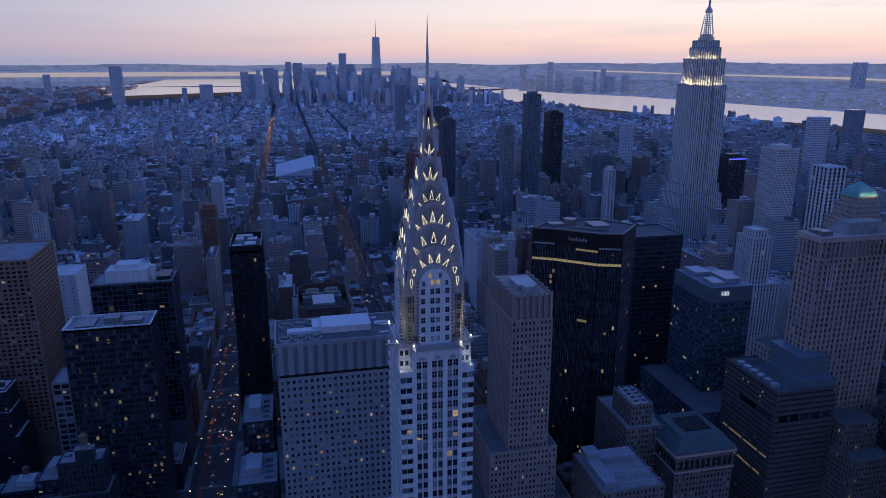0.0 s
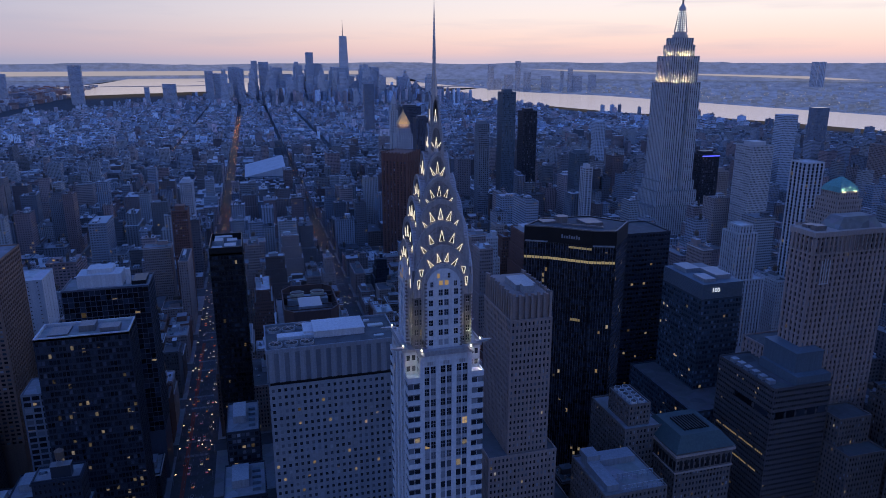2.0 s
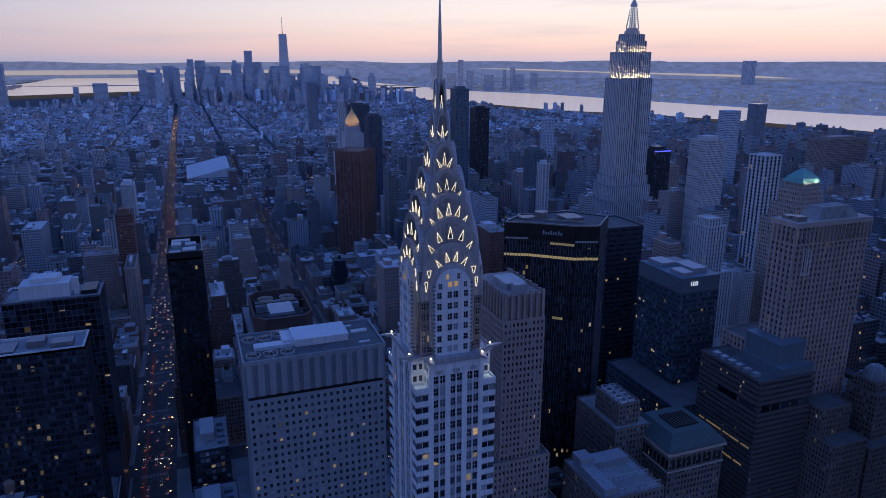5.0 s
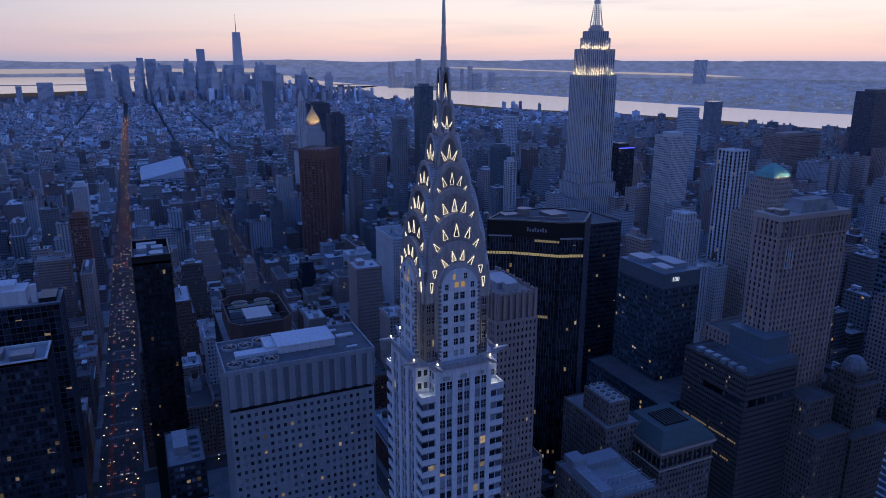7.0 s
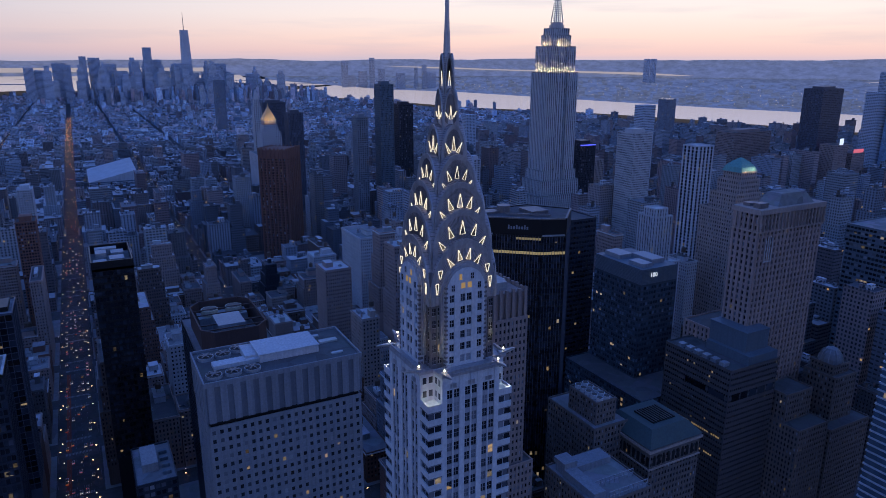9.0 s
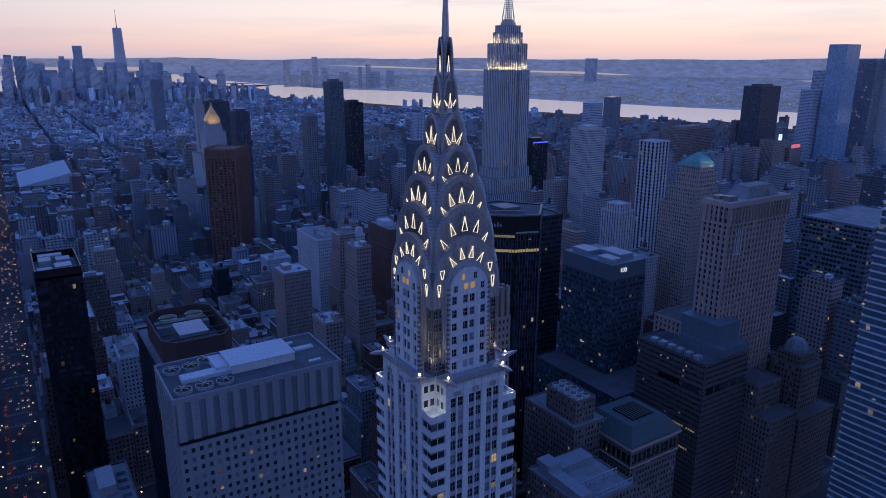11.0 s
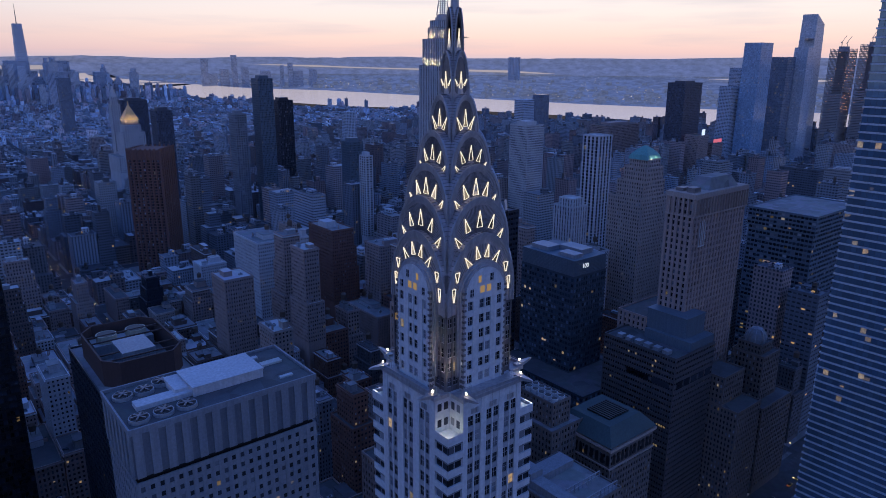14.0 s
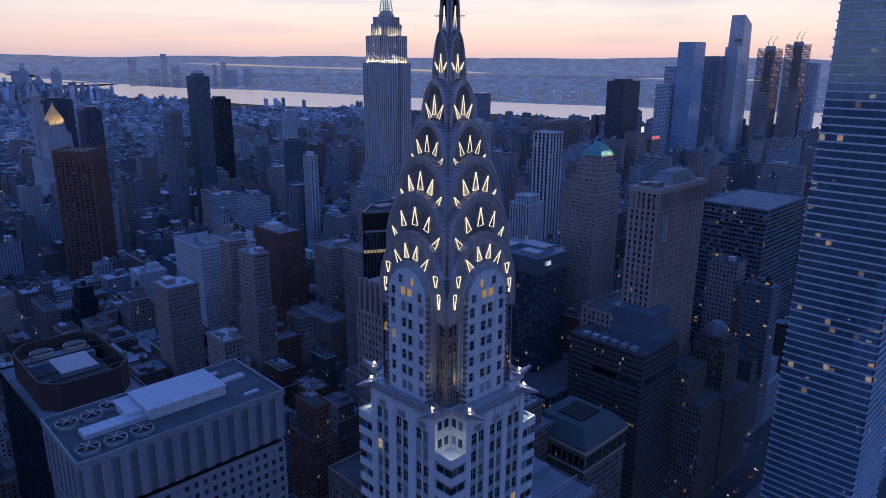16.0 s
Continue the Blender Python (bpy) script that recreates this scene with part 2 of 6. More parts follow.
BLUEGREY = wall_mat("blue_grey_panel", (0.14, 0.19, 0.23), 0.5, 0.1, streak=0.3)
COPPER = wall_mat("green_copper", (0.16, 0.42, 0.38), 0.7, streak=0.5)
GOLD = wall_mat("gilded_tile", (0.70, 0.48, 0.22), 0.45, 0.2, streak=0.3)
ROOF_GREY = roof_mat("grey_roof", (0.22, 0.22, 0.23))
ROOF_LIGHT = roof_mat("silver_roof", (0.45, 0.46, 0.47), 0.25)
ROOF_DARK = roof_mat("dark_roof", (0.09, 0.09, 0.10))
DUCT = wall_mat("duct_metal", (0.42, 0.44, 0.46), 0.5, 0.4, streak=0.4)
WOOD = wall_mat("tank_wood", (0.16, 0.11, 0.08), 0.9)
ASPHALT = roof_mat("asphalt", (0.055, 0.055, 0.058), 0.3)
PAVING = roof_mat("paving", (0.20, 0.20, 0.20), 0.2)
MARKING = wall_mat("road_paint", (0.26, 0.26, 0.25), 0.8, bump=0)
BUSLANE = wall_mat("red_bus_lane", (0.26, 0.07, 0.045), 0.9, bump=0)
PANES = pane_mat("panes", (0.022, 0.027, 0.036), 0.02, power=0.26)
PANES_BUSY = pane_mat("panes_busy", (0.025, 0.03, 0.04), 0.035, power=0.26)
PANES_DARK = pane_mat("panes_dark", (0.012, 0.015, 0.022), 0.02, power=0.28, blinds=0.03)
# Panes of the far black towers, lightened in colour for haze.
PANES_HAZED = pane_mat("panes_smoked", (0.055, 0.07, 0.10), 0.012, power=0.26, blinds=0.05)
PANES_BLUE = pane_mat("panes_blue", (0.05, 0.075, 0.10), 0.03, rough=0.08, power=0.4, blinds=0.1)
PANES_LIT = pane_mat("panes_evening", (0.02, 0.025, 0.035), 0.05, warm=(1.0, 0.72, 0.36), power=0.17, blinds=0.2)
PANES_OBJ = pane_mat("panes_single", (0.025, 0.03, 0.04), 0.05, power=0.5, by_object=True)
CITY = city_mat("city_blocks", 0.012, power=0.4)
CITY_FAR = city_mat("city_far", 0.02, 4.5, 4.5, 0.5)
GLASS_FAR = wall_mat("far_glass", (0.17, 0.20, 0.25), 0.25, 0.2, streak=0.2, bump=0)
LAMP_WHITE = glow_mat("flood_lamp", (1.0, 0.88, 0.66), 9.0)
TUBE = glow_mat("crown_tube", (1.0, 0.86, 0.64), 1.05)
STREET_GLOW = glow_mat("street_lamp_glow", (1.0, 0.55, 0.22), 5.0)
HEAD = glow_mat("head_lamp", (1.0, 0.78, 0.50), 1.3)
TAIL = glow_mat("tail_lamp", (1.0, 0.12, 0.05), 0.9)
BLUE_SIGN = glow_mat("blue_sign_light", (0.10, 0.12, 1.0), 1.6)
WHITE_SIGN = glow_mat("white_sign_light", (0.75, 0.85, 1.0), 1.0)
RED_SIGN = glow_mat("red_sign_light", (1.0, 0.2, 0.25), 0.6)


def plain(name, col, rough=0.6, metal=0.0):
    return wall_mat(name, col, rough, metal, streak=0.15, bump=0)


# ---- mesh building ----
class Shape:
    """Collects boxes, prisms and polygons into one mesh."""

    def __init__(self):
        self.v, self.f, self.m, self.tint = [], [], [], []

    def poly(self, pts, m=0, tint=None):
        n = len(self.v)
        self.v.extend(pts)
        self.f.append(tuple(range(n, n + len(pts))))
        self.m.append(m)
        self.tint.append(tint)

    def box(self, x0, x1, y0, y1, z0, z1, m=0, top=None, tint=None, roof=None, bottom=False):
        n = len(self.v)
        self.v.extend(((x0, y0, z0), (x1, y0, z0), (x1, y1, z0), (x0, y1, z0), (x0, y0, z1), (x1, y0, z1), (x1, y1, z1), (x0, y1, z1)))
        fs = [(0, 1, 5, 4), (1, 2, 6, 5), (2, 3, 7, 6), (3, 0, 4, 7), (4, 5, 6, 7)] + ([(3, 2, 1, 0)] if bottom else [])
        for k, q in enumerate(fs):
            self.f.append(tuple(n + i for i in q))
            self.m.append(top if (k == 4 and top is not None) else m)
            self.tint.append(roof if (k == 4 and roof) else tint)

    def prism(self, ring, z0, z1, m=0, top=None, scale=1.0, cap=True, tint=None):
        """A ring of (x, y), counter-clockwise, raised from z0 to z1 and scaled about its middle."""
        cx, cy = sum(p[0] for p in ring) / len(ring), sum(p[1] for p in ring) / len(ring)
        n, k = len(self.v), len(ring)
        self.v.extend((x, y, z0) for x, y in ring)
        self.v.extend((cx + (x - cx) * scale, cy + (y - cy) * scale, z1) for x, y in ring)
        for i in range(k):
            j = (i + 1) % k
            self.f.append((n + i, n + j, n + k + j, n + k + i))
            self.m.append(m)
            self.tint.append(tint)
        if cap:
            self.f.append(tuple(n + k + i for i in range(k)))
            self.m.append(m if top is None else top)
            self.tint.append(tint)

    def tube(self, cx, cy, r, z0, z1, m=0, top=None, sides=12, scale=1.0):
        self.prism([(cx + r * math.cos(2 * math.pi * i / sides), cy + r * math.sin(2 * math.pi * i / sides)) for i in range(sides)], z0, z1, m, top, scale)

    def bar(self, a, b, w, m=0, up=(0, 0, 1)):
        """A square bar from a to b."""
        a, b = Vector(a), Vector(b)
        d = (b - a).normalized()
        s = d.cross(Vector(up))
        if s.length < 1e-4:
            s = d.cross(Vector((1, 0, 0)))
        s.normalize()
        u = s.cross(d)
        n = len(self.v)
        for p in (a, b):
            for i, j in ((-1, -1), (1, -1), (1, 1), (-1, 1)):
                self.v.append(tuple(p + s * (w * i / 2) + u * (w * j / 2)))
        for q in ((0, 1, 5, 4), (1, 2, 6, 5), (2, 3, 7, 6), (3, 0, 4, 7), (4, 5, 6, 7), (3, 2, 1, 0)):
            self.f.append(tuple(n + i for i in q))
            self.m.append(m)
            self.tint.append(None)

    def mesh(self, name, mats, warp=None):
        me = bpy.data.meshes.new(name)
        v = self.v if warp is None else [warp(p) for p in self.v]
        me.from_pydata(v, [], self.f)
        for m in mats:
            me.materials.append(m)
        if len(mats) > 1:
            me.polygons.foreach_set("material_index", self.m)
        if any(c is not None for c in self.tint):
            at = me.attributes.new("tint", "FLOAT_COLOR", "FACE")
            at.data.foreach_set("color", np.array([c or (0.3, 0.3, 0.3, 0.5) for c in self.tint], dtype=np.float32).ravel())
        me.update()
        return me


def thing(name, label, category, at=(0, 0, 0), group="", kind=""):
    ob = new(name)
    ob.location = at
    return tagged(ob, label, category, group, kind)


def part(name, shape, mats, parent=None, label="", kind="", warp=None):
    mats = mats if isinstance(mats, (list, tuple)) else [mats]
    ob = new(name, shape.mesh(name, mats, warp))
    if parent is not None:
        ob.parent = parent
    return tagged(ob, label, kind=kind)


EYE0 = Vector((-30.0, 70.0, 287.0))
NEAR, LIMIT = 2500.0, 4850.0


def draw_in(p):
    """Far country is drawn in towards the middle of the flight, so that all of it lies inside five kilometres; the view along every line stays the same."""
    dx, dy = p[0] - EYE0.x, p[1] - EYE0.y
    d = math.hypot(dx, dy)
    if d <= NEAR:
        return p
    s = (NEAR + (LIMIT - NEAR) * (1 - math.exp(-(d - NEAR) / (LIMIT - NEAR)))) / d
    return (EYE0.x + dx * s, EYE0.y + dy * s, EYE0.z + (p[2] - EYE0.z) * s)


def pulled(k):
    """As draw_in, and then a little nearer to the eye: keeps one far sheet in front of another."""
    return lambda p: tuple(EYE0 + (Vector(draw_in(p)) - EYE0) * k)


TAKEN = []  # plan rectangles that the named buildings stand on


def face_grid(wall, pane, side, a0, a1, z0, z1, at, fl, bay, pf, sf, proud, edge=0.0, m=0, style="grid"):
    """One facade: piers and spandrels standing proud of a sheet of panes. side n/s/e/w; at: the plane of the wall core."""
    n, k = max(1, round((a1 - a0) / bay)), max(1, round((z1 - z0) / fl))
    du, dz = (a1 - a0) / n, (z1 - z0) / k
    sgn = -1 if side in "ne" else 1
    out, lip = at + sgn * proud, at + sgn * (proud * (0.80 if style != "strip" else 1.06))
    glass = at + sgn * 0.03

    def slab(u0, u1, w0, w1, far):
        lo, hi = min(at, far), max(at, far)
        if side in "ns":
            wall.box(u0, u1, lo, hi, w0, w1, m, bottom=True)
        else:
            wall.box(lo, hi, u0, u1, w0, w1, m, bottom=True)

    pw, sh = du * pf / 2, dz * sf
    for i in range(n + 1):
        u = a0 + i * du
        slab(max(a0, u - pw), min(a1, u + pw), z0, z1, out)
    for j in range(k + 1):
        w = z0 + j * dz
        slab(a0, a1, max(z0, w - sh * 0.3), min(z1, w + sh * 0.7), lip)
    for i in range(n):
        u0, u1 = a0 + i * du + pw, a0 + (i + 1) * du - pw
        for j in range(k):
            w0, w1 = z0 + j * dz + sh * 0.7, z0 + (j + 1) * dz - sh * 0.3
            q = [(u0, w0), (u1, w0), (u1, w1), (u0, w1)] if side in "nw" else [(u1, w0), (u0, w0), (u0, w1), (u1, w1)]
            pane.poly([(u, glass, w) if side in "ns" else (glass, u, w) for u, w in q])


def parapet(s, x0, x1, y0, y1, z, h=1.1, w=0.5, m=0):
    """A closed low wall round a roof, as one ring."""
    n = len(s.v)
    for zz in (z, z + h):
        for q in (0, w):
            s.v.extend(((x0 + q, y0 + q, zz), (x1 - q, y0 + q, zz), (x1 - q, y1 - q, zz), (x0 + q, y1 - q, zz)))
    for i in range(4):
        j = (i + 1) % 4
        for f in ((i, j, 8 + j, 8 + i), (4 + j, 4 + i, 12 + i, 12 + j), (8 + i, 8 + j, 12 + j, 12 + i)):
            s.f.append(tuple(n + k for k in f))
            s.m.append(m)
            s.tint.append(None)


def tower(name, label, tiers, wall, panes, roof, fl=3.7, bay=3.2, pf=0.45, sf=0.45, proud=0.4, style="grid", sides="news", category="skyscraper", take=True, low=None):
    """A building of stacked blocks (x0, x1, y0, y1, z0, z1) with piers, spandrels, panes, roofs and parapets."""
    x0, x1, y0, y1, _, _ = tiers[0]
    root = thing(name, label, category, ((x0 + x1) / 2, (y0 + y1) / 2, 0))
    off = root.location
    P, G = Shape(), Shape()
    for a0, a1, b0, b1, c0, c1 in tiers:
        a0, a1, b0, b1 = a0 - off.x, a1 - off.x, b0 - off.y, b1 - off.y
        W, R, K = Shape(), Shape(), Shape()
        W.box(a0 + proud, a1 - proud, b0 + proud, b1 - proud, c0, c1)
        lo = c0 if low is None else max(c0, low)
        if lo < c1 - fl:
            for s in sides:
                if s in "ns":
                    face_grid(G, P, s, a0 + proud, a1 - proud, lo, c1, b0 + proud if s == "n" else b1 - proud, fl, bay, pf, sf, proud, style=style)
                else:
                    face_grid(G, P, s, b0 + proud, b1 - proud, lo, c1, a0 + proud if s == "e" else a1 - proud, fl, bay, pf, sf, proud, style=style)
            for cx, cy in ((a0, b0), (a1 - proud, b0), (a0, b1 - proud), (a1 - proud, b1 - proud)):
                G.box(cx, cx + proud, cy, cy + proud, lo, c1)
        R.box(a0 + 0.1, a1 - 0.1, b0 + 0.1, b1 - 0.1, c1, c1 + 0.3)
        parapet(K, a0, a1, b0, b1, c1, 1.2, 0.55)
        if take:
            TAKEN.append((a0 + off.x, a1 + off.x, b0 + off.y, b1 + off.y))
        part("wall", W, wall, root)
        part("roof", R, roof, root)
        part("parapet", K, wall, root)
    part("facade_grid", G, wall, root, kind="stuff")
    part("window", P, panes, root, kind="stuff")
    return root


def on_roof(s, root, x0, x1, y0, y1, z0, z1, m=0):
    """A box in world places inside a shape that belongs to root."""
    o = root.location
    s.box(x0 - o.x, x1 - o.x, y0 - o.y, y1 - o.y, z0, z1, m)

# ---- ground, water and far land ----
AVENUES = [(-1250, 14), (-1050, 14), (-850, 14), (-660, 15), (-465, 15), (-270, 15), (-70, 15), (92, 12), (255, 20), (418, 13), (562, 15), (842, 15), (1086, 15), (1330, 15), (1575, 15), (1820, 15), (2060, 15), (2300, 15)]
ST0, ST_STEP = 297.0, 80.3


def shelf(rows, warp_z, name, label, category, mat, lift):
    """A sheet of land or water between two shores given row by row."""
    s = Shape()
    nv = 14
    fine = []
    for (a, b), (c, d) in zip(rows, rows[1:]):
        for i in range(8):
            k = i / 8
            fine.append(((a[0] + (c[0] - a[0]) * k, a[1] + (c[1] - a[1]) * k), (b[0] + (d[0] - b[0]) * k, b[1] + (d[1] - b[1]) * k)))
    fine.append(rows[-1])
    for (a, b), (c, d) in zip(fine, fine[1:]):
        for j in range(nv):
            k0, k1 = j / nv, (j + 1) / nv
            pts = [(p[0] + (q[0] - p[0]) * k, p[1] + (q[1] - p[1]) * k, lift) for p, q, k in ((a, b, k0), (a, b, k1), (c, d, k1), (c, d, k0))]
            s.poly(pts)
    ob = part(name, s, mat, None, warp=warp_z)
    return tagged(ob, label, category, kind="structure")


ground_shape = Shape()
rings = [0, 300, 700, 1200, 1800] + [2500 * 1.02 ** i for i in range(162)]
SEG = 240
for r0, r1 in zip(rings, rings[1:]):
    for k in range(SEG):
        a0, a1 = 2 * math.pi * k / SEG, 2 * math.pi * (k + 1) / SEG
        q = [(EYE0.x + r * math.cos(a), EYE0.y + r * math.sin(a), 0.0) for r, a in ((r0, a0), (r1, a0), (r1, a1), (r0, a1))]
        ground_shape.poly(q if r0 else q[1:])
GROUND = roof_mat("city_ground", (0.06, 0.06, 0.066), 0.4)
tagged(part("ground", ground_shape, GROUND, None, warp=draw_in), "dark city ground reaching out to the horizon", "ground", kind="structure")

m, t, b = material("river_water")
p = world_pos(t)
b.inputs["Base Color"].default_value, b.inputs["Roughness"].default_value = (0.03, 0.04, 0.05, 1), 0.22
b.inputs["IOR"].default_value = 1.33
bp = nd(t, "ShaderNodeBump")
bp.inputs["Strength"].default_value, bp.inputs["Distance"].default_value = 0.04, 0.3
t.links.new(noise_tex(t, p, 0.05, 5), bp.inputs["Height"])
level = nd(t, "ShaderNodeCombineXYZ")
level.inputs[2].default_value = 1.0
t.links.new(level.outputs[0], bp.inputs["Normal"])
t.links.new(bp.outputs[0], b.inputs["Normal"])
# Emission stands in for the evening sky mirrored in the water.
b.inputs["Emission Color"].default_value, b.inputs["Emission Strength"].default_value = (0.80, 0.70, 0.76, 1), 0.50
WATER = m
NEAR_BANK = [(2950, -600), (2900, 500), (2820, 1200), (2690, 2014), (2590, 2600), (2400, 3200), (2080, 3700), (1900, 4550), (1640, 5300), (1480, 6300)]
FAR_BANK = [(4400, -600), (4300, 500), (4150, 1200), (3680, 2200), (3420, 3000), (3260, 3900), (3150, 4700), (3020, 5600), (2640, 6400), (2560, 7600)]
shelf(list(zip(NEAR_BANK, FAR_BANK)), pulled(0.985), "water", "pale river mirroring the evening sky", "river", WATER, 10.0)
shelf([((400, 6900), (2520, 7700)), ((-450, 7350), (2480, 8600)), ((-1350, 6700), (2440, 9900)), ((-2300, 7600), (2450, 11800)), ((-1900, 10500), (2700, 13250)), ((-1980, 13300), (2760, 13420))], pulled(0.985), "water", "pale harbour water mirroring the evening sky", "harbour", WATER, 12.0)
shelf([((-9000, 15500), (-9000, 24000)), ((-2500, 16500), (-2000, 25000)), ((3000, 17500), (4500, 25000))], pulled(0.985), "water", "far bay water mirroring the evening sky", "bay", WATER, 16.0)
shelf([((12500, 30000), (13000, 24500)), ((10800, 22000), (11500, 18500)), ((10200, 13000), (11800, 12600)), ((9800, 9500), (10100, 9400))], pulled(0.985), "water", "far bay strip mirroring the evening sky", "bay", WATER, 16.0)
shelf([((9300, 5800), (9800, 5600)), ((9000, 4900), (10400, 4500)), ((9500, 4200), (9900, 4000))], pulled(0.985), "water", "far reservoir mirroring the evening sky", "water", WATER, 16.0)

# The land itself glows faintly, to look veiled by haze.
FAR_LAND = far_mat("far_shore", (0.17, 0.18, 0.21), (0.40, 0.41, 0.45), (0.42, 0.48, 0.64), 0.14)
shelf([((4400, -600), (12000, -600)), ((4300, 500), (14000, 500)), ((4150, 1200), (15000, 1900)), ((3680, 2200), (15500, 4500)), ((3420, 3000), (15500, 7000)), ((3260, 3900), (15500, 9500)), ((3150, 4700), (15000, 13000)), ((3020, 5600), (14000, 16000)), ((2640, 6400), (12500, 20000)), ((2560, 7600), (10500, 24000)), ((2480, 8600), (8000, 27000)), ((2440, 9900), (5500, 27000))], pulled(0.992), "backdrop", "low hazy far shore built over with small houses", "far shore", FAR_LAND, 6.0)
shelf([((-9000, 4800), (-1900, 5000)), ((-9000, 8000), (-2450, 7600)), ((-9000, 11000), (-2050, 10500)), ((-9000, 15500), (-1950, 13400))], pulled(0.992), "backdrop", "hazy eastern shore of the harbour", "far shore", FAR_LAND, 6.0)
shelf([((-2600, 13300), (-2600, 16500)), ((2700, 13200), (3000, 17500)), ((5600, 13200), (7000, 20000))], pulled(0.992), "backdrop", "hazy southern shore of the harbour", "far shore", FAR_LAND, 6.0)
# islands in the harbour
isl = Shape()
for cx, cy, rx, ry in ((1500, 8600, 330, 130), (2150, 8100, 380, 160), (700, 9300, 420, 150), (1900, 9700, 520, 120), (-900, 9100, 700, 250), (300, 11200, 900, 220)):
    isl.prism([(cx + rx * math.cos(2 * math.pi * i / 18) * (1 + 0.15 * math.sin(5 * i)), cy + 0.5 * ry * math.sin(2 * math.pi * i / 18)) for i in range(18)], 12.5, 15)
LAND = roof_mat("far_land", (0.22, 0.24, 0.28), 0.4)
tagged(part("island", isl, LAND, None, kind="stuff", warp=pulled(0.98)), "low dark harbour islands with trees", "islands", kind="stuff")

# hills that close the horizon
hills = Shape()
rnd = random.Random(5)
for ring, (dist, base_h) in enumerate(((13000, 90), (37000, 400))):
    prev = None
    for k in range(241):
        a = math.radians(-100 + 200 * k / 240)
        h = base_h * (0.75 + 0.5 * noise.noise(Vector((k * 0.11, ring * 7.3, 0))) + 0.12 * noise.noise(Vector((k * 0.9, ring, 3))))
        h *= 0.55 + 0.45 * min(1, max(0, (a + 0.6) / 1.2))
        x, y = EYE0.x + dist * math.sin(a), EYE0.y + dist * math.cos(a)
        x2, y2 = EYE0.x + dist * (2.4 if ring == 0 else 1.25) * math.sin(a), EYE0.y + dist * (2.4 if ring == 0 else 1.25) * math.cos(a)
        cur = ((x, y, 0), (x2, y2, max(8, h)))
        if prev:
            hills.poly([cur[0], prev[0], prev[1], cur[1]])
        prev = cur
# Haze over the hills is an emission in their own material.
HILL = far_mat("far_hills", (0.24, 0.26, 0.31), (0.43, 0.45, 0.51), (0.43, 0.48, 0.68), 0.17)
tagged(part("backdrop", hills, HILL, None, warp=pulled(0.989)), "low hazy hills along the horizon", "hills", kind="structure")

# ---- the art deco tower with the steel crown ----
CX, CY = 50.2, 248.0
chrysler = thing("art_deco_skyscraper", "white brick skyscraper with a terraced steel crown and lit triangles", "skyscraper", (CX, CY, 0))
HX, HY, BAYW, TERR, NOTCH = 14.2, 16.0, 9.6, 199.5, 190.0
TAKEN.append((CX - 31, CX + 31, CY - 31, CY + 36))
base = Shape()
base.box(-30, 30, -30, 34, 0, 62)
base.box(-21, 21, -24, 27, 62, 108)
part("base", base, STONE_WHITE, chrysler)


def side_frame(k):
    """The four sides as turns of one side that faces -y; u runs along it, d is the distance out."""
    c, s = ((1, 0), (0, 1), (-1, 0), (0, -1))[k]
    return lambda u, d, z: (u * c + d * s, u * s - d * c, z)


def quad_box(s, f, u0, u1, d0, d1, z0, z1, m=0):
    a = [f(u, d, z) for z in (z0, z1) for u, d in ((u0, d1), (u1, d1), (u1, d0), (u0, d0))]
    n = len(s.v)
    s.v.extend(a)
    for q in ((0, 1, 5, 4), (1, 2, 6, 5), (2, 3, 7, 6), (3, 0, 4, 7), (4, 5, 6, 7), (3, 2, 1, 0)):
        s.f.append(tuple(n + i for i in q))
        s.m.append(m)
        s.tint.append(None)


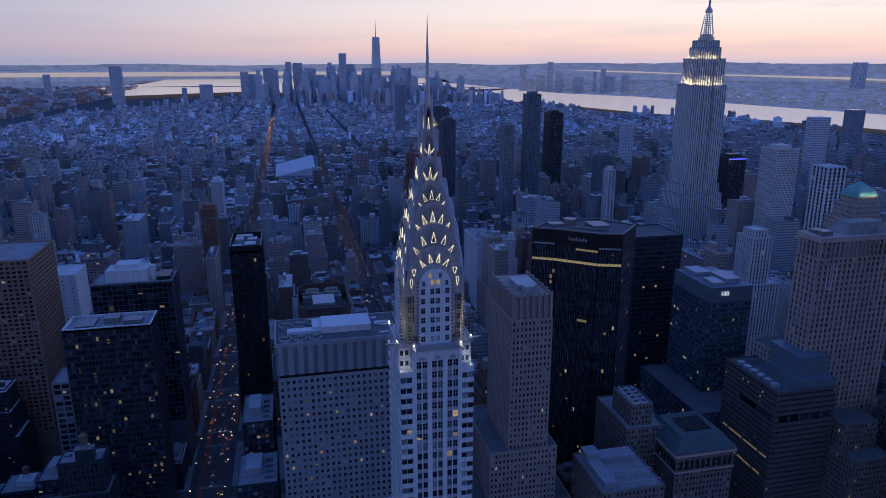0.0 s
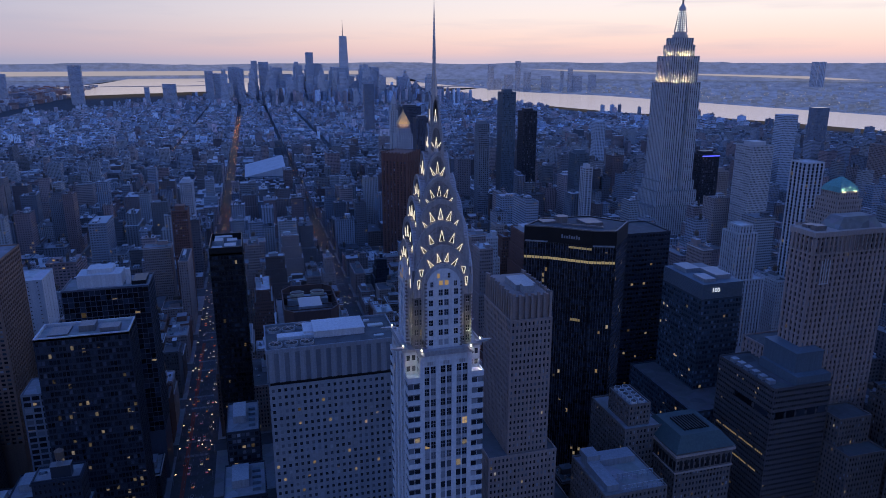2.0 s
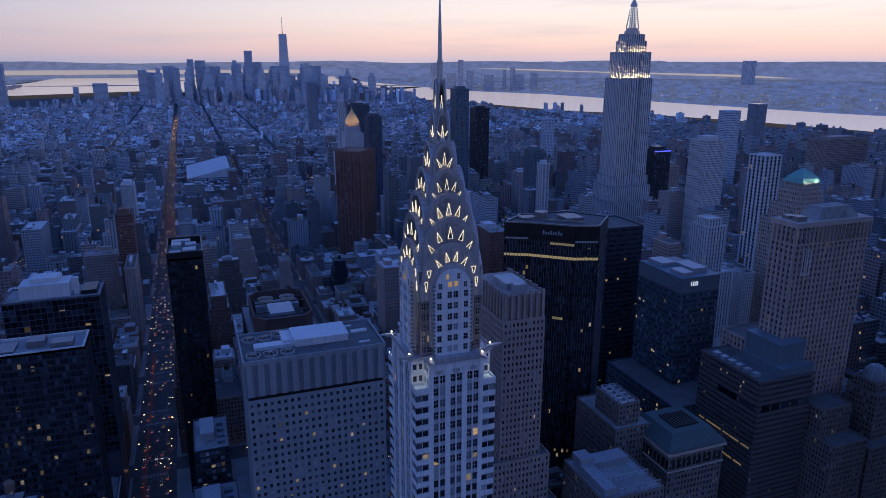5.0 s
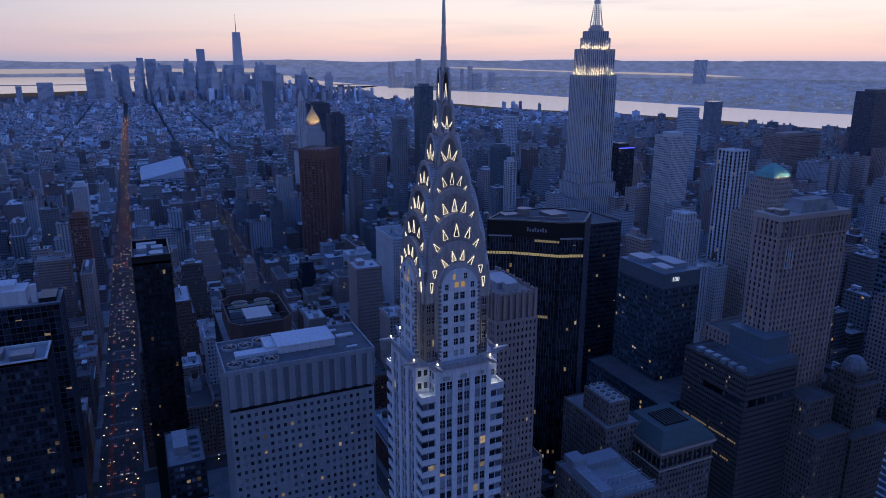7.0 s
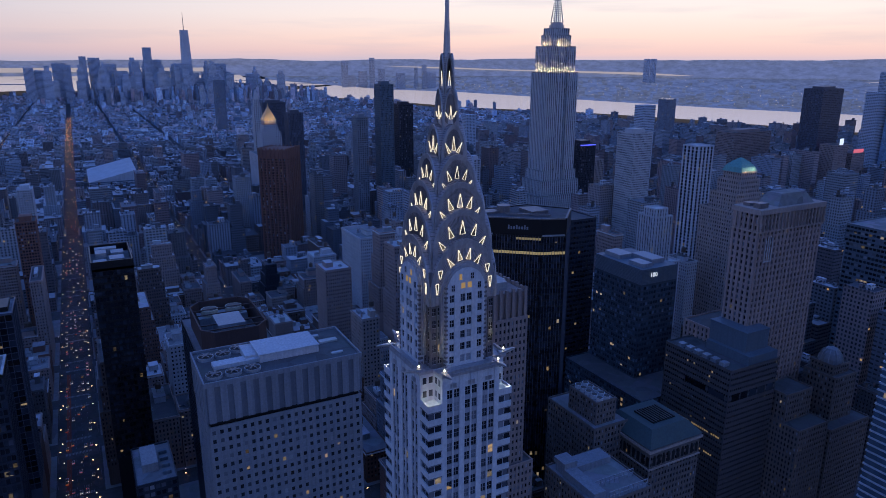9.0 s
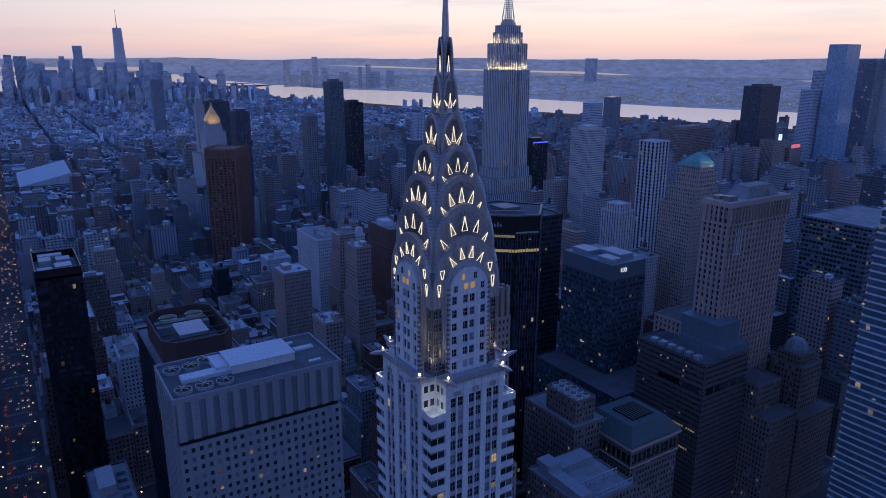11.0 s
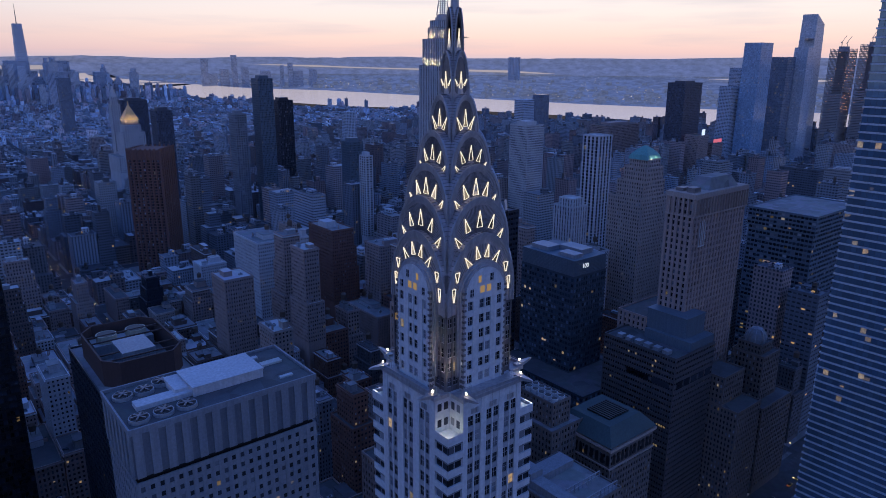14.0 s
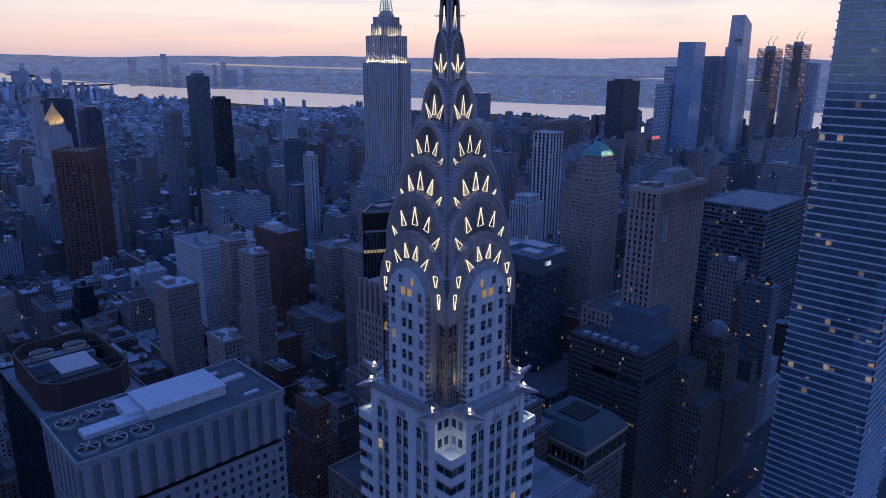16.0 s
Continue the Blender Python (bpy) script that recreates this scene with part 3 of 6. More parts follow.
shaft, trim, dark_band, joined_panes, spandrel = Shape(), Shape(), Shape(), Shape(), Shape()
FL = 4.3
pane_spots = []
for k in range(4):
    f = side_frame(k)
    D, A = (HY, HX) if k % 2 == 0 else (HX, HY)
    bw = BAYW if k % 2 == 0 else BAYW + 1.4
    # bay of the shaft: wall with paired openings
    quad_box(shaft, f, -bw + 0.004 * (k % 2), bw - 0.004 * (k % 2), D - 5.4, D - 0.5, 108, TERR - 0.01 * k)
    cols = []
    for c in (-0.62, 0.0, 0.62):
        cols += [c * bw - 1.15, c * bw + 1.15]
    ww = 0.92
    edges = [-bw] + sum([[c - ww, c + ww] for c in cols], []) + [bw]
    for i in range(0, len(edges), 2):
        quad_box(shaft, f, edges[i], edges[i + 1], D - 0.5, D, 108, TERR)
    nf = int((TERR - 4 - 108) / FL)
    for j in range(nf + 1):
        z = TERR - 5.0 - j * FL
        for c in cols:
            top = TERR if j == 0 else z + FL
            quad_box(shaft if j == 0 else spandrel, f, c - ww, c + ww, D - 0.5, D - 0.16, z, top - 2.7 if j else top)
            pane_spots.append((f, c, ww, D - 0.44, z - 2.7, z, k))
        if j == 0:
            for c in (-0.62, 0.0, 0.62):
                for e in (-0.8, 0, 0.8):
                    quad_box(trim, f, c * bw + e - 0.3, c * bw + e + 0.3, D, D + 0.12, z + 0.6, z + 2.0)
    # corner piers with bands of corner windows
    for sgn in ((-1, 1) if k % 2 == 0 else ()):
        v0, v1 = 11.0, 15.95
        c0, c1 = sorted((sgn * BAYW, sgn * HX))
        i0, i1 = sorted((sgn * BAYW, sgn * (HX - 0.45)))
        quad_box(shaft, f, i0, i1, v0, D - 0.45, 108, NOTCH - 0.2)
        for j in range(int((NOTCH - 108) / FL) + 1):
            z = NOTCH - 1.6 - j * FL
            quad_box(shaft, f, c0, c1, v0, D + 0.02, max(108, z), z + 1.6 if j == 0 else z + 2.2)
        quad_box(shaft, f, c0 - 0.02, c1 + 0.02, D - 0.4, D + 0.04, NOTCH, NOTCH + 1.0)
        e0, e1 = sorted((sgn * (HX - 0.4), sgn * (HX + 0.02)))
        quad_box(shaft, f, e0, e1, v0, D - 0.4, NOTCH, NOTCH + 1.0)
    for sgn in (-1, 1):
        u0, u1 = sorted((sgn * bw, sgn * A))
        for j in range(int((NOTCH - 108) / FL)):
            z = NOTCH - 1.6 - j * FL
            for i in range(2):
                a = u0 + (u1 - u0) * (0.04 + 0.48 * i)
                joined_panes.poly([f(a, D - 0.41, z - 2.1), f(a + (u1 - u0) * 0.44, D - 0.41, z - 2.1), f(a + (u1 - u0) * 0.44, D - 0.41, z), f(a, D - 0.41, z)])
            quad_box(dark_band, f, u0 + 0.05, u1 - 0.05, D - 0.05, D + 0.06, z + 0.02, z + 0.4)
        for j in range(2):
            zz = NOTCH + 3.4 + 4.2 * j
            for g_ in (1.2, 3.2):
                pane_spots.append((f, sgn * (bw + g_), 0.62, 11.04 if k % 2 == 0 else 9.64, zz - 2.0, zz, 9))
    # terrace cornice
    quad_box(trim, f, -bw - 0.5, bw + 0.5, D - 4.0, D + 0.55, TERR - 0.6, TERR + 0.35)
    quad_box(trim, f, -bw - 0.3, bw + 0.3, D + 0.1, D + 0.4, TERR + 0.35, TERR + 1.2)
    # walls of the re-entrant corners
core = Shape()
core.box(-HX + 4.6, HX - 4.6, -HY + 5.4, HY - 5.4, 108, TERR)
core.box(-10.4, 10.4, -10.4, 10.4, TERR - 0.5, 222)
core.box(-8.2, 8.2, -8.2, 8.2, 222, 238)
part("wall", shaft, STONE_WHITE, chrysler)
part("core", core, STEEL_DARK, chrysler, "dark metal clad core")
part("cornice", trim, STEEL, chrysler, "steel cornice")
part("sill_band", dark_band, STONE_GREY, chrysler, "dark brick bands", kind="stuff")
part("spandrel", spandrel, SPANDREL, chrysler, "grey panels between the windows", kind="stuff")

# upper bays with round heads
UD, UW, SPRING, HEAD_Z = 12.4, 6.3, 222.0, 229.6


def arch(w, spring, apex, n=24):
    """A stilted arch's outline, from its left foot over the top to its right foot."""
    return [(-w * math.cos(math.pi * i / n), spring + (apex - spring) * math.sin(math.pi * i / n) ** 0.92) for i in range(n + 1)]


upper, ribs, head_panes = Shape(), Shape(), Shape()
for k in range(4):
    f = side_frame(k)
    quad_box(upper, f, -UW, UW, 8, UD - 0.55, TERR, SPRING)
    edges = [-UW] + sum([[c - w, c + w] for c, w in ((-4.6, 0.8), (-1.05, 0.8), (1.05, 0.8), (4.6, 0.8))], []) + [UW]
    for i in range(0, len(edges), 2):
        quad_box(upper, f, edges[i], edges[i + 1], UD - 0.55, UD, TERR, SPRING)
    for j in range(6):
        z = TERR + 3.6 + j * 3.75
        for c in (-4.6, -1.05, 1.05, 4.6):
            quad_box(upper, f, c - 0.8, c + 0.8, UD - 0.55, UD - 0.1, z, z + 1.55 if j < 5 else SPRING)
            if j == 0:
                quad_box(upper, f, c - 0.8, c + 0.8, UD - 0.55, UD - 0.1, TERR, TERR + 1.4)
            pane_spots.append((f, c, 0.8, UD - 0.47, z - 2.2, z, k))
    # round head
    prof = arch(UW, SPRING, HEAD_Z)
    upper.poly([f(u, UD, z) for u, z in prof])
    for (u0, z0), (u1, z1) in zip(prof, prof[1:]):
        upper.poly([f(u0, UD, z0), f(u0, 7, z0), f(u1, 7, z1), f(u1, UD, z1)])
    for c, z, w in ((-1.05, 224.4, 0.85), (1.05, 224.4, 0.85), (-4.3, 224.0, 0.6), (4.3, 224.0, 0.6), (-1.9, 227.0, 0.55), (1.9, 227.0, 0.55)):
        quad_box(trim, f, c - w, c + w, UD, UD + 0.05, z - 1.0, z + 1.0)
        if w > 0.8 or z > 226 and c * (k - 1) > 0:
            head_panes.poly([f(c - w * 0.8, UD + 0.075, z - 0.85), f(c + w * 0.8, UD + 0.075, z - 0.85), f(c + w * 0.8, UD + 0.075, z + 0.85), f(c - w * 0.8, UD + 0.075, z + 0.85)])
        else:
            pane_spots.append((f, c, w * 0.86, UD + 0.07, z - 0.85, z + 0.85, k))
    # dark corner piers with slots of panes
    for sgn in (-1, 1):
        for c in (7.6, 9.5):
            for j in range(7):
                z = TERR + 3.6 + j * 3.75
                pane_spots.append((f, sgn * c, 0.6, 10.47, z - 2.1, z, k))
        for c in (6.75, 8.55, 10.3):
            quad_box(ribs, f, sgn * c - 0.18, sgn * c + 0.18, 10.4, 10.75, TERR, 229)
        for j in range(18):
            z = TERR + 0.6 + j * 1.4
            quad_box(ribs, f, sgn * (UW + 0.12) - 0.4, sgn * (UW + 0.12) + 0.4, UD - 1.2, UD + 0.12, z, z + 0.55)
part("upper_wall", upper, STONE_WHITE, chrysler)
part("lit_window", head_panes, glow_mat("bay_window_glow", (1.0, 0.58, 0.18), 0.24), chrysler, "warm lit windows in the round heads", kind="stuff")
part("corner_rib", ribs, STEEL_DARK, chrysler, "ribbed steel corner piers")

# the crown: crossed barrel arches on a shrinking square, one inside and above the other
TIERS = [(10.9, 10.7, 221.0, 237.6), (9.7, 9.5, 233.6, 246.0), (8.1, 8.1, 242.4, 253.4), (6.2, 6.1, 251.5, 260.9), (4.1, 4.0, 260.5, 268.9), (2.3, 2.45, 270.0, 278.6), (1.4, 1.35, 279.8, 288.0)]
TIPS = [234.9, 242.7, 250.1, 257.6, 265.7, 274.0, 283.4]
POINTED = [0.92, 1.0, 1.0, 1.12, 1.3, 1.45, 1.5]
FAN = [(-36, -12, 12, 36), (-66, -33, 0, 33, 66), (-66, -33, 0, 33, 66), (-72, -37, 0, 37, 72), (-50, 0, 50), (-55, 0, 55), (0,)]
SIZE = [(3.2, 1.5), (3.9, 1.75), (3.9, 1.8), (3.5, 1.3), (4.0, 1.1), (3.7, 0.9), (4.1, 0.7)]
openings, tubes = Shape(), Shape()


def round_arch(w, spring, apex, n=24, point=1.0):
    """A half round, drawn up to a point where point is above one."""
    return [(-w * math.cos(math.pi * i / n), spring + (apex - spring) * math.sin(math.pi * i / n) ** point) for i in range(n + 1)]


for n, (d, w, spring, apex) in enumerate(TIERS):
    tier, lip, rib = Shape(), Shape(), Shape()
    low = 219.0 if n == 0 else spring - 9
    rise = apex - spring
    for k in range(4):
        f = side_frame(k)
        prof = [(-w, low)] + round_arch(w, spring, apex, 36, POINTED[n]) + [(w, low)]
        for (u0, z0), (u1, z1) in zip(prof, prof[1:]):
            # each barrel runs in to the groin only, so the two do not overlap
            tier.poly([f(u0, d, z0), f(u0, min(d, abs(u0)) * 0.998, z0), f(u1, min(d, abs(u1)) * 0.998, z1), f(u1, d, z1)])
            tier.poly([f(u0, d - 0.02, z0), f(u1, d - 0.02, z1), f(u1 * 0.2, d - 0.02, low), f(u0 * 0.2, d - 0.02, low)])
        # stepped rim bands
        for b0, b1, out in ((0.0, 0.55, 0.42), (0.55, 1.15, 0.26), (1.15, 1.6, 0.12)):
            b0, b1 = b0 * min(1, w / 6.5), b1 * min(1, w / 6.5)

            def ins(u, z, q):
                return (u * (1 - q / w), spring + (z - spring) * (1 - q / rise) if z > spring else z)

            for (u0, z0), (u1, z1) in zip(prof, prof[1:]):
                o0, o1, i0, i1 = ins(u0, z0, b0), ins(u1, z1, b0), ins(u0, z0, b1), ins(u1, z1, b1)
                lip.poly([f(o0[0], d + out, o0[1]), f(o1[0], d + out, o1[1]), f(i1[0], d + out, i1[1]), f(i0[0], d + out, i0[1])])
                lip.poly([f(i0[0], d + out, i0[1]), f(i1[0], d + out, i1[1]), f(i1[0], d - 0.1, i1[1]), f(i0[0], d - 0.1, i0[1])])
                lip.poly([f(o0[0], d - 0.1, o0[1]), f(o1[0], d - 0.1, o1[1]), f(o1[0], d + out, o1[1]), f(o0[0], d + out, o0[1])])
        # radial standing seams on the face
        c = (0.0, spring - 2)
        for i in range(1, 56):
            a = math.pi * i / 56
            pb = (-math.cos(a) * w * 0.84, spring + rise * (math.sin(a) ** POINTED[n]) * 0.84)
            q = 0.45 if n else 0.62
            pa = (pb[0] * q, c[1] + (pb[1] - c[1]) * q)
            rib.bar(f(pa[0], d + 0.02, pa[1]), f(pb[0], d + 0.02, pb[1]), 0.10)
        # seams over the barrel, meeting at the groin
        for i in range(2, len(prof) - 2):
            u, z = prof[i]
            if abs(u) < w * 0.97:
                rib.bar(f(u, d, z + 0.02), f(u, abs(u), z + 0.02), 0.13)
        # triangular openings with light tubes
        hgt, wid = SIZE[n]
        for deg in FAN[n]:
            a = math.radians(deg)
            tip_r = 0.86 if n == 0 else 0.87
            small = 1 - (0.25 if n < 5 else 0.6) * abs(deg) / 60 if n else 1 - 0.15 * abs(deg) / 90
            tip = Vector((math.sin(a) * w * tip_r, spring + (TIPS[n] - spring) * max(0.0, math.cos(a)) ** (1 if n else 0.92)))
            b_ = a * (0.55 if n else 0.95)
            way = Vector((math.sin(b_), math.cos(b_)))
            foot = tip - way * hgt * small
            s = Vector((-way.y, way.x)) * (wid * small / 2)
            p0, p1 = foot + s, foot - s
            openings.poly([f(p1.x, d + 0.10, p1.y), f(p0.x, d + 0.10, p0.y), f(tip.x, d + 0.10, tip.y)])
            for e0, e1, wd in ((p0, tip, 0.15), (p1, tip, 0.15), (p0, p1, 0.08)):
                tubes.bar(f(e0.x, d + 0.2, e0.y), f(e1.x, d + 0.2, e1.y), wd * (1 if n < 3 else 0.75))
        if n == 0:
            for sgn in (-1, 1):
                for um, uw, zt, zb in ((7.7, 0.72, 229.2, 226.8), (8.7, 0.48, 225.4, 222.2)):
                    p0, p1, q0, q1 = Vector((sgn * (um - uw), zt)), Vector((sgn * (um + uw), zt)), Vector((sgn * (um - 0.12), zb)), Vector((sgn * (um + 0.12), zb))
                    openings.poly([f(p.x, d + 0.1, p.y) for p in (p0, p1, q1, q0)])
                    for e0, e1 in ((p0, q0), (p1, q1), (p0, p1)):
                        tubes.bar(f(e0.x, d + 0.2, e0.y), f(e1.x, d + 0.2, e1.y), 0.15)
            # hood round the white bay's head
            for q, out in ((0.35, 12.25), (0.9, 11.8), (1.5, 11.3)):
                ring = [(-UW - q, 203.0)] + arch(UW + q, SPRING, HEAD_Z + q, 30) + [(UW + q, 203.0)]
                inn = [(-UW - q + 0.6, 203.0)] + arch(UW + q - 0.6, SPRING, HEAD_Z + q - 0.6, 30) + [(UW + q - 0.6, 203.0)]
                for a, b2, c2, e in zip(ring, ring[1:], inn[1:], inn):
                    lip.poly([f(a[0], out, a[1]), f(b2[0], out, b2[1]), f(c2[0], out, c2[1]), f(e[0], out, e[1])])
                    lip.poly([f(a[0], 10.6, a[1]), f(b2[0], 10.6, b2[1]), f(b2[0], out, b2[1]), f(a[0], out, a[1])])
    part("crown_tier", tier, STEEL_FACE, chrysler)
    part("crown_rim", lip, STEEL, chrysler)
    part("crown_seam", rib, STEEL_DARK, chrysler, kind="stuff")

PANE_TRI = pane_mat("crown_opening", (0.10, 0.09, 0.075), 2.0, warm=(1.0, 0.78, 0.46), power=0.34, rough=0.4)
part("crown_window", openings, PANE_TRI, chrysler, "triangular crown openings", kind="stuff")
part("crown_light_tube", tubes, TUBE, chrysler, "warm white light tubes round the triangular openings", kind="stuff")

# needle
needle = Shape()
needle.tube(0, 0, 3.1, 262, 281, sides=16, scale=0.5)
needle.tube(0, 0, 1.55, 281, 290, sides=16, scale=0.55)
needle.tube(0, 0, 1.2, 281, 289, sides=8, scale=0.8)
needle.tube(0, 0, 0.95, 289, 300, sides=8, scale=0.62)
needle.tube(0, 0, 0.66, 300, 319, sides=8, scale=0.08)
for k in range(4):
    f = side_frame(k)
    needle.bar(f(0, 1.3, 277), f(0, 0.7, 294), 0.3)
part("needle", needle, STEEL, chrysler, "tapered steel needle")
mast = Shape()
for k in range(4):
    mast.bar((0, 0, 281.5), side_frame(k)(0, 4.4, 281.5), 0.12)
part("platform_bar", mast, STEEL_DARK, chrysler)

# eagles at the terrace corners, and their floodlights
for k in range(4):
    f = side_frame(k)
    D = HY if k % 2 == 0 else HX
    bw = BAYW if k % 2 == 0 else BAYW + 1.4
    for sgn in (-1, 1):
        e = Shape()
        u = sgn * (bw - 0.6)
        prof = [(-1.4, 1.5, 0.9), (0.6, 1.5, 1.0), (2.2, 1.1, 0.8), (3.2, 0.75, 0.75), (3.9, 0.55, 0.6), (4.6, 0.15, 0.18)]
        for (o0, w0, h0), (o1, w1, h1) in zip(prof, prof[1:]):
            n = len(e.v)
            for o, w_, h_ in ((o0, w0, h0), (o1, w1, h1)):
                for i, j in ((-1, -1), (1, -1), (1, 1), (-1, 1)):
                    e.v.append(f(u + i * w_ / 2, D + o, TERR + 0.5 + j * h_ / 2 + 0.10 * o))
            for q in ((0, 1, 5, 4), (1, 2, 6, 5), (2, 3, 7, 6), (3, 0, 4, 7)):
                e.f.append(tuple(n + i for i in q))
                e.m.append(0)
                e.tint.append(None)
        part("eagle", e, STEEL, chrysler, "steel eagle head gargoyle")
        fl_ = Shape()
        x, y, z = f(u, D + 0.2, TERR + 1.75)
        fl_.tube(x, y, 0.22, z - 0.2, z + 0.2, sides=10)
        part("floodlight", fl_, LAMP_WHITE, chrysler, "lit floodlight")
        rail = Shape()
        for i in range(5):
            rail.bar(f(u - sgn * i * 0.7, D - 1.0, TERR + 0.3), f(u - sgn * i * 0.7, D - 1.0, TERR + 2.4), 0.08)
        rail.bar(f(u, D - 1.0, TERR + 2.4), f(u - sgn * 2.8, D - 1.0, TERR + 2.4), 0.10)
        part("railing", rail, STEEL, chrysler)

# single panes of the sides that the flight passes
single = 0
shared = {}
for f, c, w, d, z0, z1, k in pane_spots:
    if k in (0, 3) and z1 > 158 and single < 300:
        key = round(w, 2), round(z1 - z0, 2)
        if key not in shared:
            s = Shape()
            s.box(-key[0], key[0], -0.03, 0.03, 0, key[1])
            fr = Shape()
            fr.box(-0.05, 0.05, -0.08, -0.03, 0, key[1])
            fr.box(-key[0], key[0], -0.07, -0.03, key[1] * 0.5 - 0.05, key[1] * 0.5 + 0.05)
            fr.box(-key[0] - 0.02, key[0] + 0.02, -0.16, -0.03, -0.14, 0.0)
            shared[key] = s.mesh("window", [PANES_OBJ]), fr.mesh("frame", [STEEL])
        ob = new("window", shared[key][0])
        frame_ob = new("frame", shared[key][1])
        frame_ob.parent = ob
        ob.parent = chrysler
        ob.location = f(c, d, z0)
        ob.rotation_euler = (0, 0, (0, math.pi / 2, math.pi, -math.pi / 2)[k])
        single += 1
    else:
        joined_panes.poly([f(c - w, d, z0), f(c + w, d, z0), f(c + w, d, z1), f(c - w, d, z1)])
part("window", joined_panes, PANES_BUSY, chrysler, kind="stuff")


def lamp(name, kind, at, energy, col, size=0.5, aim=None, spot=70):
    data = bpy.data.lights.new(name, kind)
    data.energy, data.color = energy, col
    if kind == "AREA":
        data.size = size
    else:
        data.shadow_soft_size = size
    if kind == "SPOT":
        data.spot_size, data.spot_blend = radians(spot), 0.7
    ob = new(name, data)
    ob.matrix_world = look(at, aim) if aim else pose(*at)
    return ob


WARM = (1.0, 0.85, 0.60)
for sx, sy in ((-1, -1), (1, -1), (-1, 1)):
    # inside the lit re-entrant corner, and up the dark corner piers
    lamp("niche_lamp", "POINT", (CX + sx * (HX - 1.0), CY + sy * (HY - 1.2), NOTCH + 2.2), 210 * LAMPS, (1.0, 0.92, 0.72), 0.3)
    lamp("crown_lamp", "SPOT", (CX + sx * 12.6, CY + sy * 12.9, TERR + 1.2), 5200 * LAMPS, WARM, 0.3, (CX + sx * 10.2, CY + sy * 10.2, TERR + 13), 80)

# ---- the tall stepped tower with the lit mast ----
EX, EY = 617.0, 955.0
esb = thing("stepped_skyscraper", "grey limestone stepped skyscraper with a floodlit top and lit mast", "skyscraper", (EX, EY, 0))
TAKEN.append((EX - 66, EX + 66, EY - 32, EY + 32))
W, P, R = Shape(), Shape(), Shape()


def esb_block(x0, x1, y0, y1, z0, z1, fl=3.8, bay=4.0):
    W.box(x0 + 0.6, x1 - 0.6, y0 + 0.6, y1 - 0.6, z0, z1)
    face_grid(W, P, "n", x0 + 0.6, x1 - 0.6, z0, z1, y0 + 0.6, fl, bay, 0.55, 0.16, 0.7)
    face_grid(W, P, "e", y0 + 0.6, y1 - 0.6, z0, z1, x0 + 0.6, fl, bay, 0.55, 0.16, 0.7)
    face_grid(W, P, "w", y0 + 0.6, y1 - 0.6, z0, z1, x1 - 0.6, fl, bay, 0.55, 0.16, 0.7)
    r_ = Shape()
    r_.box(x0 + 0.4, x1 - 0.4, y0 + 0.4, y1 - 0.4, z1, z1 + 0.8)
    part("roof", r_, ROOF_GREY, esb)


for q in ((-64, 64, -30, 30, 0, 26), (-44, 44, -29, 29, 26, 82), (-36, 36, -26, 26, 82, 105), (-32, -10, -23, 23, 105, 120), (10, 32, -23, 23, 105, 120),
          (-29, -9.5, -21, 21, 105, 268), (9.5, 29, -21, 21, 105, 268), (-9.5, 9.5, -17.5, 17.5, 105, 283),
          (-24.5, -8.5, -18.5, 18.5, 268, 306), (8.5, 24.5, -18.5, 18.5, 268, 306), (-8.5, 8.5, -16, 16, 283, 318),
          (-18.5, 18.5, -13.5, 13.5, 306, 322), (-16, 16, -11.5, 11.5, 322, 332)):
    esb_block(*q)
part("wall", W, LIMESTONE, esb, kind="stuff")
part("window", P, PANES, esb, kind="stuff")
mast = Shape()
mast.tube(0, 0, 11.5, 332, 337, sides=16)
mast.tube(0, 0, 9.5, 337, 341, sides=16)
mast.tube(0, 0, 6.2, 341, 372, sides=12, scale=0.72)
mast.tube(0, 0, 5.4, 372, 376, sides=12, scale=0.9)
mast.tube(0, 0, 4.2, 376, 381, sides=12, scale=0.4)
for i in range(4):
    a = math.pi / 4 + i * math.pi / 2
    mast.bar((9.0 * math.cos(a), 9.0 * math.sin(a), 341), (4.6 * math.cos(a), 4.6 * math.sin(a), 370), 1.6)
part("mast", mast, STEEL, esb, "steel and glass mast")
ml = Shape()
for i in range(12):
    a = 2 * math.pi * i / 12
    for j in range(10):
        z = 342 + j * 3
        r = 6.4 - 1.75 * (z - 341) / 31
        ml.tube(r * math.cos(a), r * math.sin(a), 0.5, z, z + 1.7, sides=5)
part("mast_light", ml, glow_mat("mast_glow", (1.0, 0.95, 0.85), 1.0), esb, "white mast lights", kind="stuff")
an = Shape()
an.tube(0, 0, 1.5, 381, 410, sides=8, scale=0.6)
an.tube(0, 0, 0.8, 410, 443, sides=6, scale=0.3)
for z in (386, 393, 400, 407):
    an.tube(0, 0, 2.0, z, z + 1.2, sides=8)
part("antenna", an, STEEL_DARK, esb)
EL = (1.0, 0.78, 0.42)


def line_lamp(at, aim, length, energy):
    """A row of floodlights along a ledge."""
    ob = lamp("flood_lamp", "AREA", at, energy * LAMPS, EL, length, aim)
    ob.data.shape, ob.data.size_y = "RECTANGLE", 0.6


